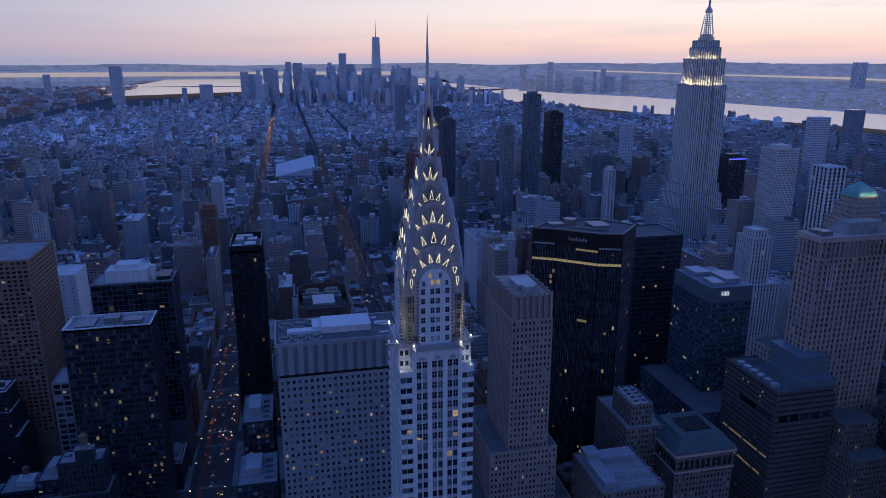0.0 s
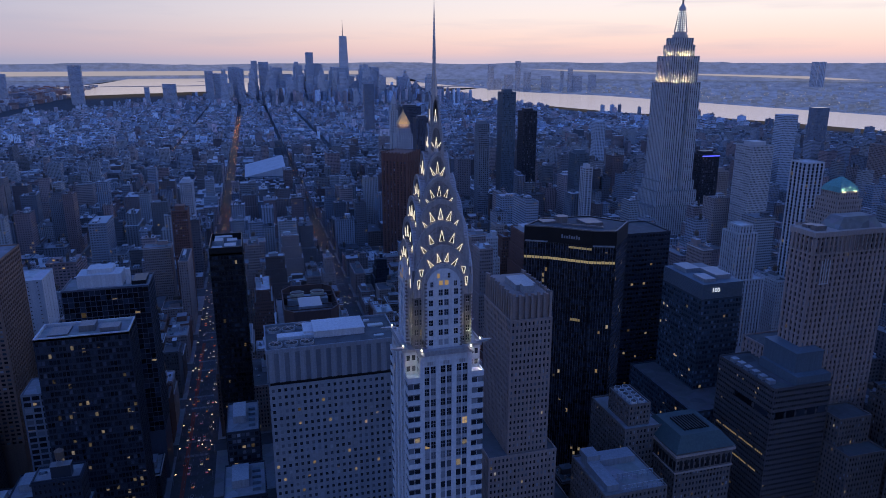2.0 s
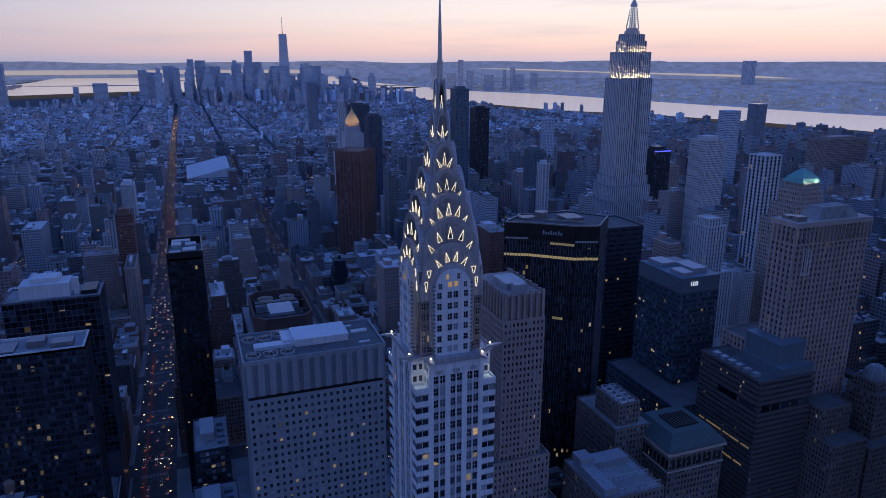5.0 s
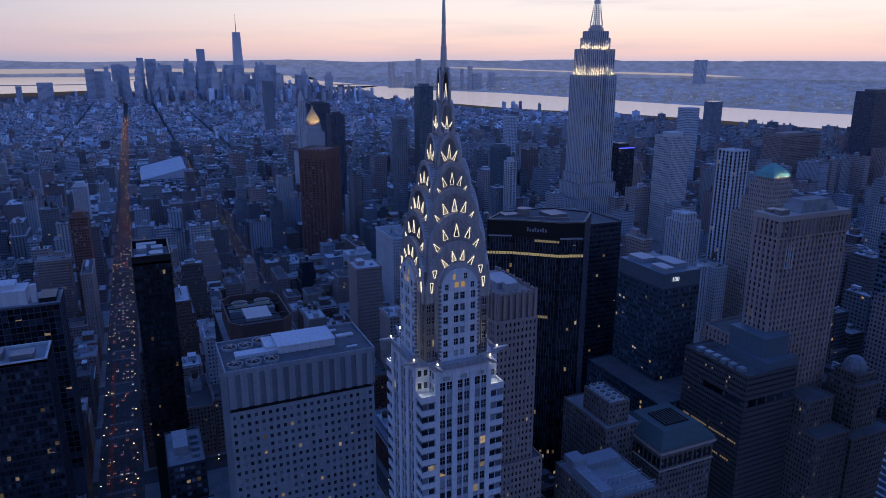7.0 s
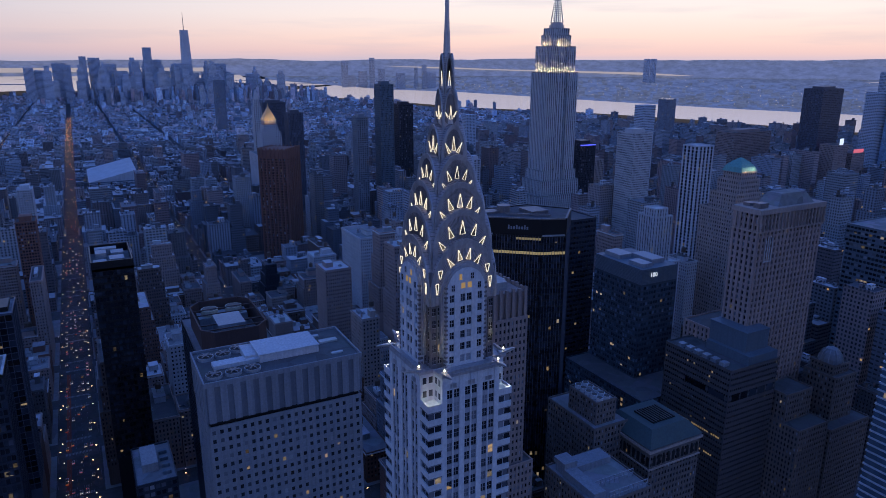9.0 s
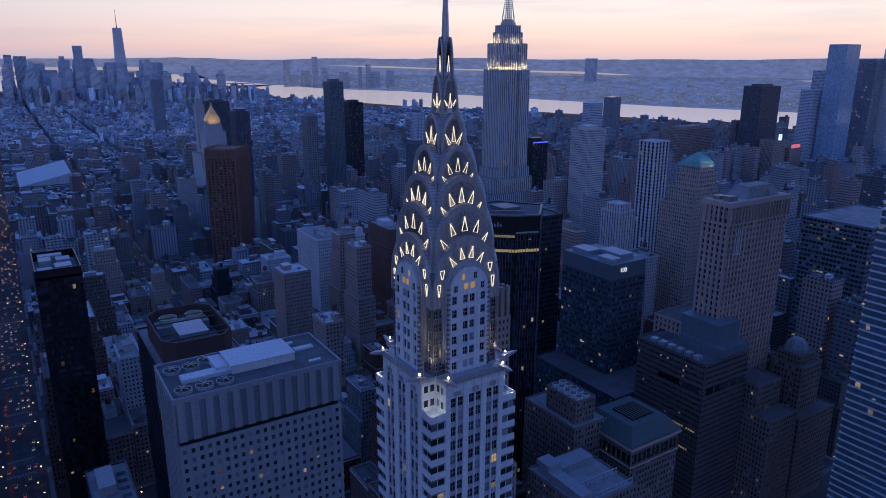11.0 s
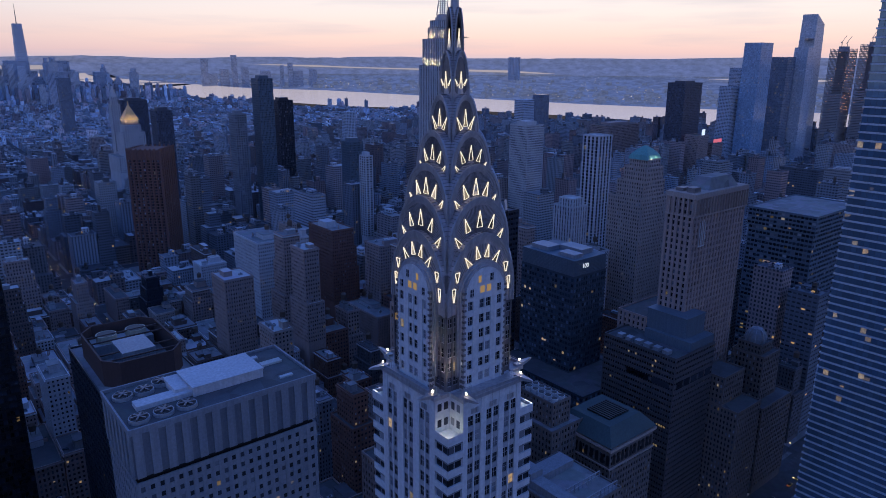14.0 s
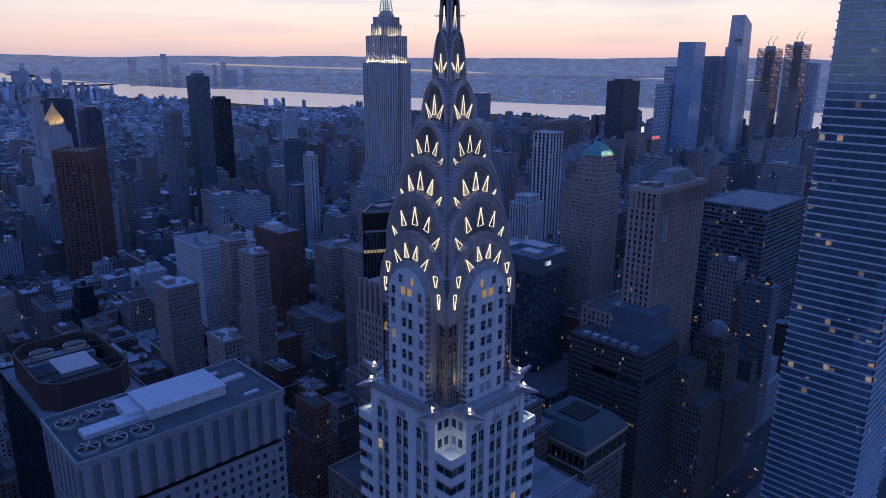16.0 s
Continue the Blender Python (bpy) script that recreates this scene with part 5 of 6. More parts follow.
on_roof(s, p3, 153, 161, 313, 322, 88, 91)
part("penthouse", s, CONCRETE, p3, "pale U-shaped roof house")
s = Shape()
for i in range(9):
    s.bar((-8 + i * 3, -18, 84.3), (-8 + i * 3, -18, 88.5), 0.3)
    s.bar((-8 + i * 3, -8, 84.3), (-8 + i * 3, -8, 88.5), 0.3)
for y in (-18, -8):
    s.bar((-8, y, 88.5), (16, y, 88.5), 0.35)
    s.bar((-8, y, 86.4), (16, y, 86.4), 0.25)
part("roof_frame", s, DUCT, p3, "open steel roof frame")

# domed old tower and its neighbours
dm = tower("domed_masonry_tower", "narrow dark masonry tower with a small ribbed dome", [(352, 392, 300, 332, 0, 62), (362, 384, 308, 330, 62, 92), (365, 381, 312, 328, 92, 98)], SHADED_TAN, PANES, ROOF_DARK, 3.6, 2.3, 0.5, 0.45, 0.4, low=5)
s = Shape()
o = dm.location
for a, c, r, k in ((98, 101, 7.2, 0.97), (101, 104.5, 7.0, 0.82), (104.5, 107, 5.7, 0.6), (107, 108.2, 3.4, 0.2)):
    s.tube(373 - o.x, 320 - o.y, r, a, c, sides=8, scale=k)
part("dome", s, CONCRETE, dm, "grey ribbed dome")
for i in range(8):
    s = Shape()
    q = math.pi / 4 * i + math.pi / 8
    for r0, z0, r1, z1 in ((7.4, 98, 7.1, 101), (7.1, 101, 5.8, 104.5), (5.8, 104.5, 3.5, 107)):
        s.bar((373 - o.x + r0 * math.cos(q), 320 - o.y + r0 * math.sin(q), z0), (373 - o.x + r1 * math.cos(q), 320 - o.y + r1 * math.sin(q), z1), 0.5)
    part("dome_rib", s, DUCT, dm)
tower("masonry_office_block", "dark masonry block stepping down to the street", [(320, 348, 300, 330, 0, 70), (322, 346, 312, 330, 70, 88)], SHADED_TAN, PANES_BUSY, ROOF_DARK, 3.6, 2.3, 0.5, 0.45, 0.4, low=5)

# glass blocks to the west
tower("glass_office_block", "grey-blue glass office block with lit strips and a dark flat roof", [(496, 577, 343, 396, 0, 146), (495, 578, 342, 397, 146, 160)], BLUEGREY, PANES_BUSY, ROOF_GREY, 3.9, 3.0, 0.12, 0.45, 0.35, "strip", low=5)
# tapered glass tower
vb = thing("tapered_glass_skyscraper", "tapered blue glass skyscraper with pale horizontal bands", "skyscraper", (347, 236, 0))
TAKEN.append((312, 380, 200, 272))
s, pn = Shape(), Shape()
BAND = wall_mat("pale_band", (0.62, 0.68, 0.74), 0.4, 0.2)
H = 330.0
s.prism([(-30, -20), (30, -20), (30, 24), (-30, 24)], 0, H, scale=0.90)
for j in range(80):
    z = 4 + j * 4.05
    k = 1 - 0.10 * z / H
    r = [(-30.7 * k, -20.7 * k), (30.7 * k, -20.7 * k), (30.7 * k, 24.7 * k), (-30.7 * k, 24.7 * k)]
    bs = Shape()
    bs.prism(r, z, z + 0.9)
    part("band", bs, BAND, vb)
    k2 = 1 - 0.10 * (z + 2.7) / H
    for i in range(15):
        a, c = -19.6 + i * 2.92, -19.6 + (i + 0.95) * 2.92
        pn.poly([(-30.2 * k2, c * k2, z + 1.05), (-30.2 * k2, a * k2, z + 1.05), (-30.15 * k2, a * k2, z + 4.05), (-30.15 * k2, c * k2, z + 4.05)])
    for i in range(20):
        a, c = -29.6 + i * 2.95, -29.6 + (i + 0.95) * 2.95
        pn.poly([(a * k2, -20.2 * k2, z + 1.05), (c * k2, -20.2 * k2, z + 1.05), (c * k2, -20.15 * k2, z + 4.05), (a * k2, -20.15 * k2, z + 4.05)])
part("wall", s, NAVY, vb)
part("window", pn, pane_mat("panes_sky", (0.15, 0.25, 0.35), 0.04, power=0.25, rough=0.06, metal=0.55, blinds=0.0, vary=0.2), vb, kind="stuff")

# rust brick tower set at an angle
rs = thing("rust_brick_tower", "rust brown brick tower set at an angle to the street", "skyscraper", (205, 1034, 0))
TAKEN.append((170, 240, 1000, 1070))
s, pn = Shape(), Shape()
rg = [(-30, -4), (2, -30), (30, 4), (-2, 30)]
s.prism([(x * 0.985, y * 0.985) for x, y in rg], 0, 164)
for (x0, y0), (x1, y1) in zip(rg, rg[1:] + rg[:1]):
    for i in range(8):
        q = i / 7 * 0.985 + 0.0075
        x, y = x0 + (x1 - x0) * q, y0 + (y1 - y0) * q
        pr = Shape()
        pr.tube(x, y, 1.25, 0, 169, sides=6)
        part("pier", pr, RUST, rs)
    for j in range(40):
        z = 8 + j * 3.7
        for i in range(21):
            a, c = (i + 0.12) / 21, (i + 0.88) / 21
            k = 0.992
            pn.poly([((x0 + (x1 - x0) * u) * k, (y0 + (y1 - y0) * u) * k, w) for u, w in ((a, z), (c, z), (c, z + 2.2), (a, z + 2.2))])
s.prism([(x * 0.995, y * 0.995) for x, y in rg], 157, 167)
part("wall", s, RUST, rs)
part("window", pn, PANES_BUSY, rs, kind="stuff")

# tower with the gilded pyramid
gp = tower("gold_topped_skyscraper", "limestone skyscraper with a floodlit gilded pyramid roof", [(290, 362, 1545, 1620, 0, 90), (305, 347, 1555, 1597, 90, 136), (311, 341, 1560, 1592, 136, 150)], LIMESTONE, PANES, ROOF_GREY, 3.8, 4.2, 0.5, 0.45, 0.4, low=60)
s = Shape()
o = gp.location
s.prism([(x - o.x, y - o.y) for x, y in ((312, 1561), (340, 1561), (340, 1591), (312, 1591))], 160.5, 187, scale=0.12)
loft = Shape()
loft.prism([(x - o.x, y - o.y) for x, y in ((313.5, 1562.5), (338.5, 1562.5), (338.5, 1589.5), (313.5, 1589.5))], 151.5, 160.5)
for i in range(6):
    loft.box(-11.6 + i * 4.3 - 0.6, -11.6 + i * 4.3 + 0.6, 1561.9 - o.y, 1562.5 - o.y, 151.5, 160)
part("loft", loft, BROWN, gp, "stone loft under the gilded roof")
s.tube(326 - o.x, 1576 - o.y, 2.0, 187, 196, sides=8, scale=0.2)
part("pyramid_roof", s, GOLD, gp, "gilded pyramid roof")
for dx, dy in ((-21, 0), (0, -22), (12, -22), (-12, -22)):
    lamp("roof_lamp", "SPOT", (326 + dx * 1.15, 1576 + dy * 1.15, 157), 8500 * LAMPS, (1.0, 0.70, 0.38), 1.0, (326, 1576, 172), 90)

# slim towers of the middle distance
for lab, cat_w, roofm, pan, rect, zt, fl, bay in (
        ("pale blue glass residential tower, slim and tall", BLUEGREY, ROOF_GREY, PANES_BLUE, (416, 441, 1168, 1194), 246, 4, 3),
        ("dark brown glass residential tower", NAVY, ROOF_DARK, PANES, (497, 526, 1270, 1298), 205, 4, 4),
        ("grey residential tower with dark window strips", CONCRETE, ROOF_GREY, PANES, (372, 392, 1165, 1188), 193, 4, 5),
        ("black glass residential tower", SLATE_AND_HAZE, ROOF_DARK, PANES_HAZED, (280, 306, 1250, 1278), 197, 4, 3),
        ("black slab office tower", SLATE_AND_HAZE, ROOF_DARK, PANES_HAZED, (342, 396, 1690, 1712), 190, 4, 3),
        ("beige gridded office skyscraper with a dark louvred top", LIMESTONE, ROOF_DARK, PANES, (628, 660, 783, 818), 190, 3.6, 2.6),
        ("pale brick skyscraper standing beside the stepped tower", TAN, ROOF_GREY, PANES, (730, 756, 989, 1014), 121, 3.8, 4),
        ("teal glass residential tower", BLUEGREY, ROOF_GREY, PANES_BLUE, (478, 502, 1001, 1025), 158, 4, 3),
        ("white windowless slab beside the teal tower", PALE, ROOF_LIGHT, PANES, (462, 474, 933, 950), 146, 3.8, 6),
        ("red brown brick apartment tower", RUST, ROOF_DARK, PANES, (-108, -90, 855, 880), 129, 3.4, 3.2),
        ("white apartment tower beside the avenue", PALE, ROOF_LIGHT, PANES, (-122, -104, 1120, 1150), 119, 3.4, 3.4),
        ("broad dark slab office tower", SLATE_AND_HAZE, ROOF_DARK, PANES_HAZED, (1343, 1411, 998, 1043), 229, 4, 4),
        ("low broad dark striped office block", BROWN, ROOF_DARK, PANES, (1249, 1370, 1129, 1180), 131, 4, 4),
        ("dark glass office tower with a blue lit cornice", NAVY, ROOF_DARK, PANES, (690, 722, 973, 1005), 152, 4, 4)):
    r = tower("skyscraper", lab, [(*rect, 0, zt)], cat_w, pan, roofm, fl * 0.9, bay * 0.8, 0.38, 0.42, 0.5, low=30)
    s = Shape()
    w, d = rect[1] - rect[0], rect[3] - rect[2]
    s.box(-w * 0.3, w * 0.3, -d * 0.25, d * 0.3, zt + 0.3, zt + 5.5)
    part("plant_room", s, cat_w, r)
    if "blue lit" in lab:
        s = Shape()
        s.box(-w / 2 - 0.3, w / 2 + 0.3, -d / 2 - 0.4, -d / 2 - 0.05, zt - 2.0, zt - 0.4)
        part("cornice_light", s, BLUE_SIGN, r, "blue cornice light")

# buildings along the eastern avenue
tower("brick_apartment_tower", "rust brown apartment tower with rows of balconies", [(-240, -179, 505, 560, 0, 170)], wall_mat("balcony_brick", (0.30, 0.19, 0.14), 0.85), PANES_BUSY, ROOF_GREY, 3.2, 3.6, 0.3, 0.42, 0.9, low=40)
tower("white_slab_building", "white windowless slab building", [(-222, -198, 664, 700, 0, 112)], PALE, PANES, ROOF_LIGHT, 3.6, 9.0, 0.85, 0.7, 0.3, low=60)
tower("concrete_frame_building", "grey concrete framed building with a glazed roof storey", [(-165, -143, 470, 496, 0, 92)], CONCRETE, PANES, ROOF_GREY, 4.2, 5.0, 0.18, 0.3, 0.5, low=20)
for lab, rect, zt in (("low dark office block with plant on its roof", (-158, -136, 402, 428), 60), ("low dark office block with a railed roof", (-132, -110, 428, 452), 62), ("narrow glass office building with a boxed roof", (-40, -17, 362, 396), 66), ("narrow dark office building", (-38, -19, 402, 440), 84)):
    r = tower("office_block", lab, [(*rect, 0, zt)], NAVY, PANES, ROOF_GREY, 3.8, 2.8, 0.25, 0.4, 0.3, low=10)
    s = Shape()
    w, d = rect[1] - rect[0], rect[3] - rect[2]
    s.box(-w * 0.3, w * 0.1, -d * 0.2, d * 0.3, zt + 0.3, zt + 5)
    part("plant_room", s, DUCT, r)
    for i in range(4):
        s = Shape()
        s.box(w * 0.18, w * 0.38, -d * 0.35 + i * d * 0.18, -d * 0.35 + i * d * 0.18 + 2.2, zt + 0.3, zt + 2.2)
        part("roof_plant", s, BLUEGREY, r)

# white hall with a sloping roof
hall = thing("white_hall", "long white hall with a sloping roof and banded walls", "hall", (15, 1800, 0))
TAKEN.append((-36, 66, 1715, 1880))
s = Shape()
pts = [(-48, -85, 0), (48, -85, 0), (48, 75, 0), (-48, 75, 0), (-48, -85, 30), (48, -85, 52), (48, 75, 60), (-48, 75, 38)]
for q in ((0, 1, 5, 4), (1, 2, 6, 5), (2, 3, 7, 6), (3, 0, 4, 7), (4, 5, 6, 7)):
    s.poly([pts[i] for i in q])
part("wall", s, PALE, hall)
for i in range(7):
    s = Shape()
    s.box(-47, 47, -85.5, -85, 4 + i * 4, 6 + i * 4)
    s.box(-48.5, -48, -84, 74, 4 + i * 4, 6 + i * 4)
    part("window_band", s, PANES_BLUE, hall)

# ---- blocks, pavements and the ordinary city ----
rnd = random.Random(11)
TINTS = [(0.34, 0.21, 0.17), (0.30, 0.15, 0.11), (0.36, 0.24, 0.19), (0.36, 0.32, 0.29), (0.42, 0.40, 0.38), (0.22, 0.21, 0.22), (0.33, 0.26, 0.22), (0.48, 0.47, 0.46), (0.20, 0.13, 0.11), (0.15, 0.16, 0.18), (0.30, 0.30, 0.32)]
ROOFS = [(0.24, 0.24, 0.25), (0.10, 0.10, 0.11), (0.13, 0.12, 0.12), (0.48, 0.49, 0.50), (0.30, 0.29, 0.28), (0.20, 0.20, 0.21), (0.55, 0.56, 0.57)]


def free(x0, x1, y0, y1, pad=3.0):
    return all(x1 + pad < a or x0 - pad > b or y1 + pad < c or y0 - pad > d for a, b, c, d in TAKEN)


def west_bank(y):
    pts = NEAR_BANK
    for (xa, ya), (xb, yb) in zip(pts, pts[1:]):
        if ya <= y <= yb:
            return xa + (xb - xa) * (y - ya) / (yb - ya)
    return 2950 if y < 0 else max(200, 1480 - (y - 6300) * 1.6)


def east_bank(y):
    return -900 if y < 1500 else -900 - (y - 1500) * 0.32 if y < 3800 else -1640 + (y - 3800) * 0.50


def height(x, y):
    """The skyline's ordinary heights, by quarter."""
    r = rnd.random()
    if y < 700:
        base, top, many = 36, 84, 0.24
    elif y < 1400:
        base, top, many = 28, 70, 0.22
    elif y < 2300:
        base, top, many = 22, 55, 0.12
    elif y < 4700:
        base, top, many = 17, 38, 0.05
    else:
        base, top, many = (32, 95, 0.25) if x > 60 else (18, 45, 0.08)
    if y > 900 and x > west_bank(y) - 260:
        top, many = 48, 0.10
    if 150 < x < 1100 and y < 1900:
        base, top = base * 1.35, top * 1.25
    if x > 1150 and y < 1500:
        base, top, many = 32, 82, 0.20
    if x < -250 and y < 1600:
        base, top = base * 0.9, top * 1.1
    return base * (0.55 + 0.8 * rnd.random()) if r > many else top * (0.7 + 0.6 * rnd.random())


def city_box(s, x0, x1, y0, y1, h, detail):
    c = rnd.choice(TINTS)
    k = rnd.choice((0.45, 0.55, 0.7, 0.85, 1.0, 1.15, 1.45)) * rnd.uniform(0.9, 1.1)
    a = rnd.random()
    # Haze put into the tint: blocks far south and west are paler.
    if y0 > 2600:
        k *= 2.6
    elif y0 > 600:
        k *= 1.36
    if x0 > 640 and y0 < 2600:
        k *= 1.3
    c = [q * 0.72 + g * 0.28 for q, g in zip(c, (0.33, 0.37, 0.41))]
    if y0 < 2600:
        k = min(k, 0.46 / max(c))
    # The haze in the tint also takes red out and adds blue.
    haze_cool = 0.86 if y0 > 2600 else 0.97
    tint = (c[0] * k * haze_cool, c[1] * k, c[2] * k * (2 - haze_cool), a)
    rf = rnd.choice(ROOFS)
    roof = (*rf, a)
    if h > 45 and rnd.random() < 0.5 and x1 - x0 > 15:
        m = h * rnd.uniform(0.55, 0.8)
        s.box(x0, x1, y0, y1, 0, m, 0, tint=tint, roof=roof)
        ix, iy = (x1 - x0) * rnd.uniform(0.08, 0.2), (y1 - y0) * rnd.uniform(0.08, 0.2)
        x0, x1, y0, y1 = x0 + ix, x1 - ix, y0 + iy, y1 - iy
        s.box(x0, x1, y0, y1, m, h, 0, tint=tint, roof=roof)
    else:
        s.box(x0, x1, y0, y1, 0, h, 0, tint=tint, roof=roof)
    w, d = x1 - x0, y1 - y0
    if detail:
        rim = tuple(q * 0.8 for q in tint[:3]) + (a,)
        for u0, u1, v0, v1 in ((x0 - 0.4, x1 + 0.4, y0 - 0.4, y0 + 0.3), (x0 - 0.4, x0 + 0.3, y0 + 0.3, y1), (x1 - 0.3, x1 + 0.4, y0 + 0.3, y1)):
            s.box(u0, u1, v0, v1, h - 0.9, h + 1.1, 0, tint=rim, roof=tint)
        if rnd.random() < 0.35:
            tx, ty = x0 + w * rnd.uniform(0.25, 0.75), y0 + d * rnd.uniform(0.25, 0.75)
            s.prism([(tx + 2 * math.cos(q * math.pi / 4), ty + 2 * math.sin(q * math.pi / 4)) for q in range(8)], h + 3.0, h + 8.5, scale=0.85, tint=(0.12, 0.09, 0.07, a))
            s.box(tx - 1.5, tx + 1.5, ty - 1.5, ty + 1.5, h, h + 3.0, 0, tint=(0.07, 0.07, 0.07, a))
    for i in range(rnd.choice((2, 3, 4, 5)) if detail else 1):
        q = 1.0 if i == 0 else 0.45
        bw, bd, bh = w * rnd.uniform(0.15, 0.4) * q, d * rnd.uniform(0.15, 0.4) * q, rnd.uniform(2.2, 6) * (q + 0.2)
        bx, by = x0 + rnd.uniform(0.1, 0.9) * (w - bw), y0 + rnd.uniform(0.1, 0.9) * (d - bd)
        g = rnd.choice(((0.6, 0.6, 0.62, a), tint, (0.15, 0.15, 0.16, a), (0.45, 0.45, 0.47, a)))
        s.box(bx, bx + bw, by, by + bd, h, h + bh, 0, tint=g, roof=g)
    return x0, x1, y0, y1


far_groups = {}
near_lots, near_all = [], []
pave = Shape()
xs = AVENUES
for (xa, ha), (xb, hb) in zip(xs, xs[1:]):
    for n in range(-3, 83):
        ya, yb = ST0 + n * ST_STEP + (15 if n in (0, 8, 19, 28) else 9), ST0 + (n + 1) * ST_STEP - (15 if n + 1 in (0, 8, 19, 28) else 9)
        x0, x1 = (xa + ha, xb - hb) if n < 13 else (xa + ha * 0.6, xb - hb * 0.6)
        ymid = (ya + yb) / 2
        if x1 > west_bank(ymid) - 40 or x0 < east_bank(ymid) + 20:
            continue
        if ymid < 1400 and -500 < x0 < 1300:
            pave.box(x0, x1, ya, yb, 0.0, 0.18)
        x = x0 + 3
        while x < x1 - 8:
            w = rnd.uniform(13, 32) if ymid < 2300 else rnd.uniform(11, 30)
            if x1 - (x + w) < 10:
                w = x1 - 3 - x
            deep = rnd.random() < 0.25
            for row in ((0,) if deep else (0, 1)):
                ly0, ly1 = (ya + 3, yb - 3) if deep else ((ya + 3, ymid - rnd.uniform(0, 4)) if row == 0 else (ymid + rnd.uniform(0, 4), yb - 3))
                h = height(x, ymid)
                if not free(x, x + w, ly0, ly1):
                    continue
                if ymid < 290 and not (-500 < x < -90):
                    continue
                if ymid < 1000 and -330 < x < 640:
                    near_all.append((x, x + w - 0.6, ly0, ly1, h))
                else:
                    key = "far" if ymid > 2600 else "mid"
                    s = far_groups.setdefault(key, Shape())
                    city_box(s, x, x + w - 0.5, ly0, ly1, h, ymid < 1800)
            x += w
# the three hundred lots nearest to the middle of the quarter are built one by one
near_all.sort(key=lambda q: math.hypot((q[0] + q[1]) / 2 - 40, ((q[2] + q[3]) / 2 - 420) * 0.8))
near_lots = near_all[:300]
for q in near_all[300:]:
    city_box(far_groups["mid"], *q, True)
tagged(part("pavement", pave, PAVING), "raised grey pavements of the city blocks", "pavement", kind="structure")

# downtown towers, far off
down = Shape()
for i in range(170):
    x, y = rnd.gauss(480, 330), rnd.gauss(5500, 330)
    if x < -260 or x > 1250 or rnd.random() < 0.25:
        continue
    w, d = rnd.uniform(28, 55), rnd.uniform(28, 55)
    h = rnd.choice((110, 140, 170, 200, 150, 230)) * rnd.uniform(0.8, 1.15)
    # Pale blue tints hold the haze that veils downtown.
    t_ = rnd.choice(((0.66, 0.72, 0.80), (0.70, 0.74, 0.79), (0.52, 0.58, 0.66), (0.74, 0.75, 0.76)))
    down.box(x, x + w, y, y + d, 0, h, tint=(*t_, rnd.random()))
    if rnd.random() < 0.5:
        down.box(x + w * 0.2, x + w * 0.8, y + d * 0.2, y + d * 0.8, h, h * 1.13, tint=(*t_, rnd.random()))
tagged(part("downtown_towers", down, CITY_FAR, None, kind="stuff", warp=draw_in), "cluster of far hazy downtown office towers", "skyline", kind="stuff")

for key, s in far_groups.items():
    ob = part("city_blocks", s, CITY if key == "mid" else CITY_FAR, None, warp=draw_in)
    tagged(ob, "dense blocks of brick and stone city buildings" if key == "mid" else "far low city blocks", "buildings", kind="stuff")


# tall towers far off, each a thing of its own
def far_tower(label, x, y, w, d, h, mat, top=None, scale=1.0):
    root = thing("far_skyscraper", label, "skyscraper")
    s = Shape()
    # The tower's pale blue tint carries distance haze.
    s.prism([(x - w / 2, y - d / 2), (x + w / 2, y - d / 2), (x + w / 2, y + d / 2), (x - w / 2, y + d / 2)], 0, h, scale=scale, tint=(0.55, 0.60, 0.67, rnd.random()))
    part("wall", s, mat, root, warp=draw_in)
    if top:
        s = Shape()
        s.tube(x, y, 3.0, h, h + top, sides=6, scale=0.3)
        part("antenna", s, STEEL_DARK, root, warp=draw_in)
    return root


# The glass's pale base colour stands in for sky reflected in it.
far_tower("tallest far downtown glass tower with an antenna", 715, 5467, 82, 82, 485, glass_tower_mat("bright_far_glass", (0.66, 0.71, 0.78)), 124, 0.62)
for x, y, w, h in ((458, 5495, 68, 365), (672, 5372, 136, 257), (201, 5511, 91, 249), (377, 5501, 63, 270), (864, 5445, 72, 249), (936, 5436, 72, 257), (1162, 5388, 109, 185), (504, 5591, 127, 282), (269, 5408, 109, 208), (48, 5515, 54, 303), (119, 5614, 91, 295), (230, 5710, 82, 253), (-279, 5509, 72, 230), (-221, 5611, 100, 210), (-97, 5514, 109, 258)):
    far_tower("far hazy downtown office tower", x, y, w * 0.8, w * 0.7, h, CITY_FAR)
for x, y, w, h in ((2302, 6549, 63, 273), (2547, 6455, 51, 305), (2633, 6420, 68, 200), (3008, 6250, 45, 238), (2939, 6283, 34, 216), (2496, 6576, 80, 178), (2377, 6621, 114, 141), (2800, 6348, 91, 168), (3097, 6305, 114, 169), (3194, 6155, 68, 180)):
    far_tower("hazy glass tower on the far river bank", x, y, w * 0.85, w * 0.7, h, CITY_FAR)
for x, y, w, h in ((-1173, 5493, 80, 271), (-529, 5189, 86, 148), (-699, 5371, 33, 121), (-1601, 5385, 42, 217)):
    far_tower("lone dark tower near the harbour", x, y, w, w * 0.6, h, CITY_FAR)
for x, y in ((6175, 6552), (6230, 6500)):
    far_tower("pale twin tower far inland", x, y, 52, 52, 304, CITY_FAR)
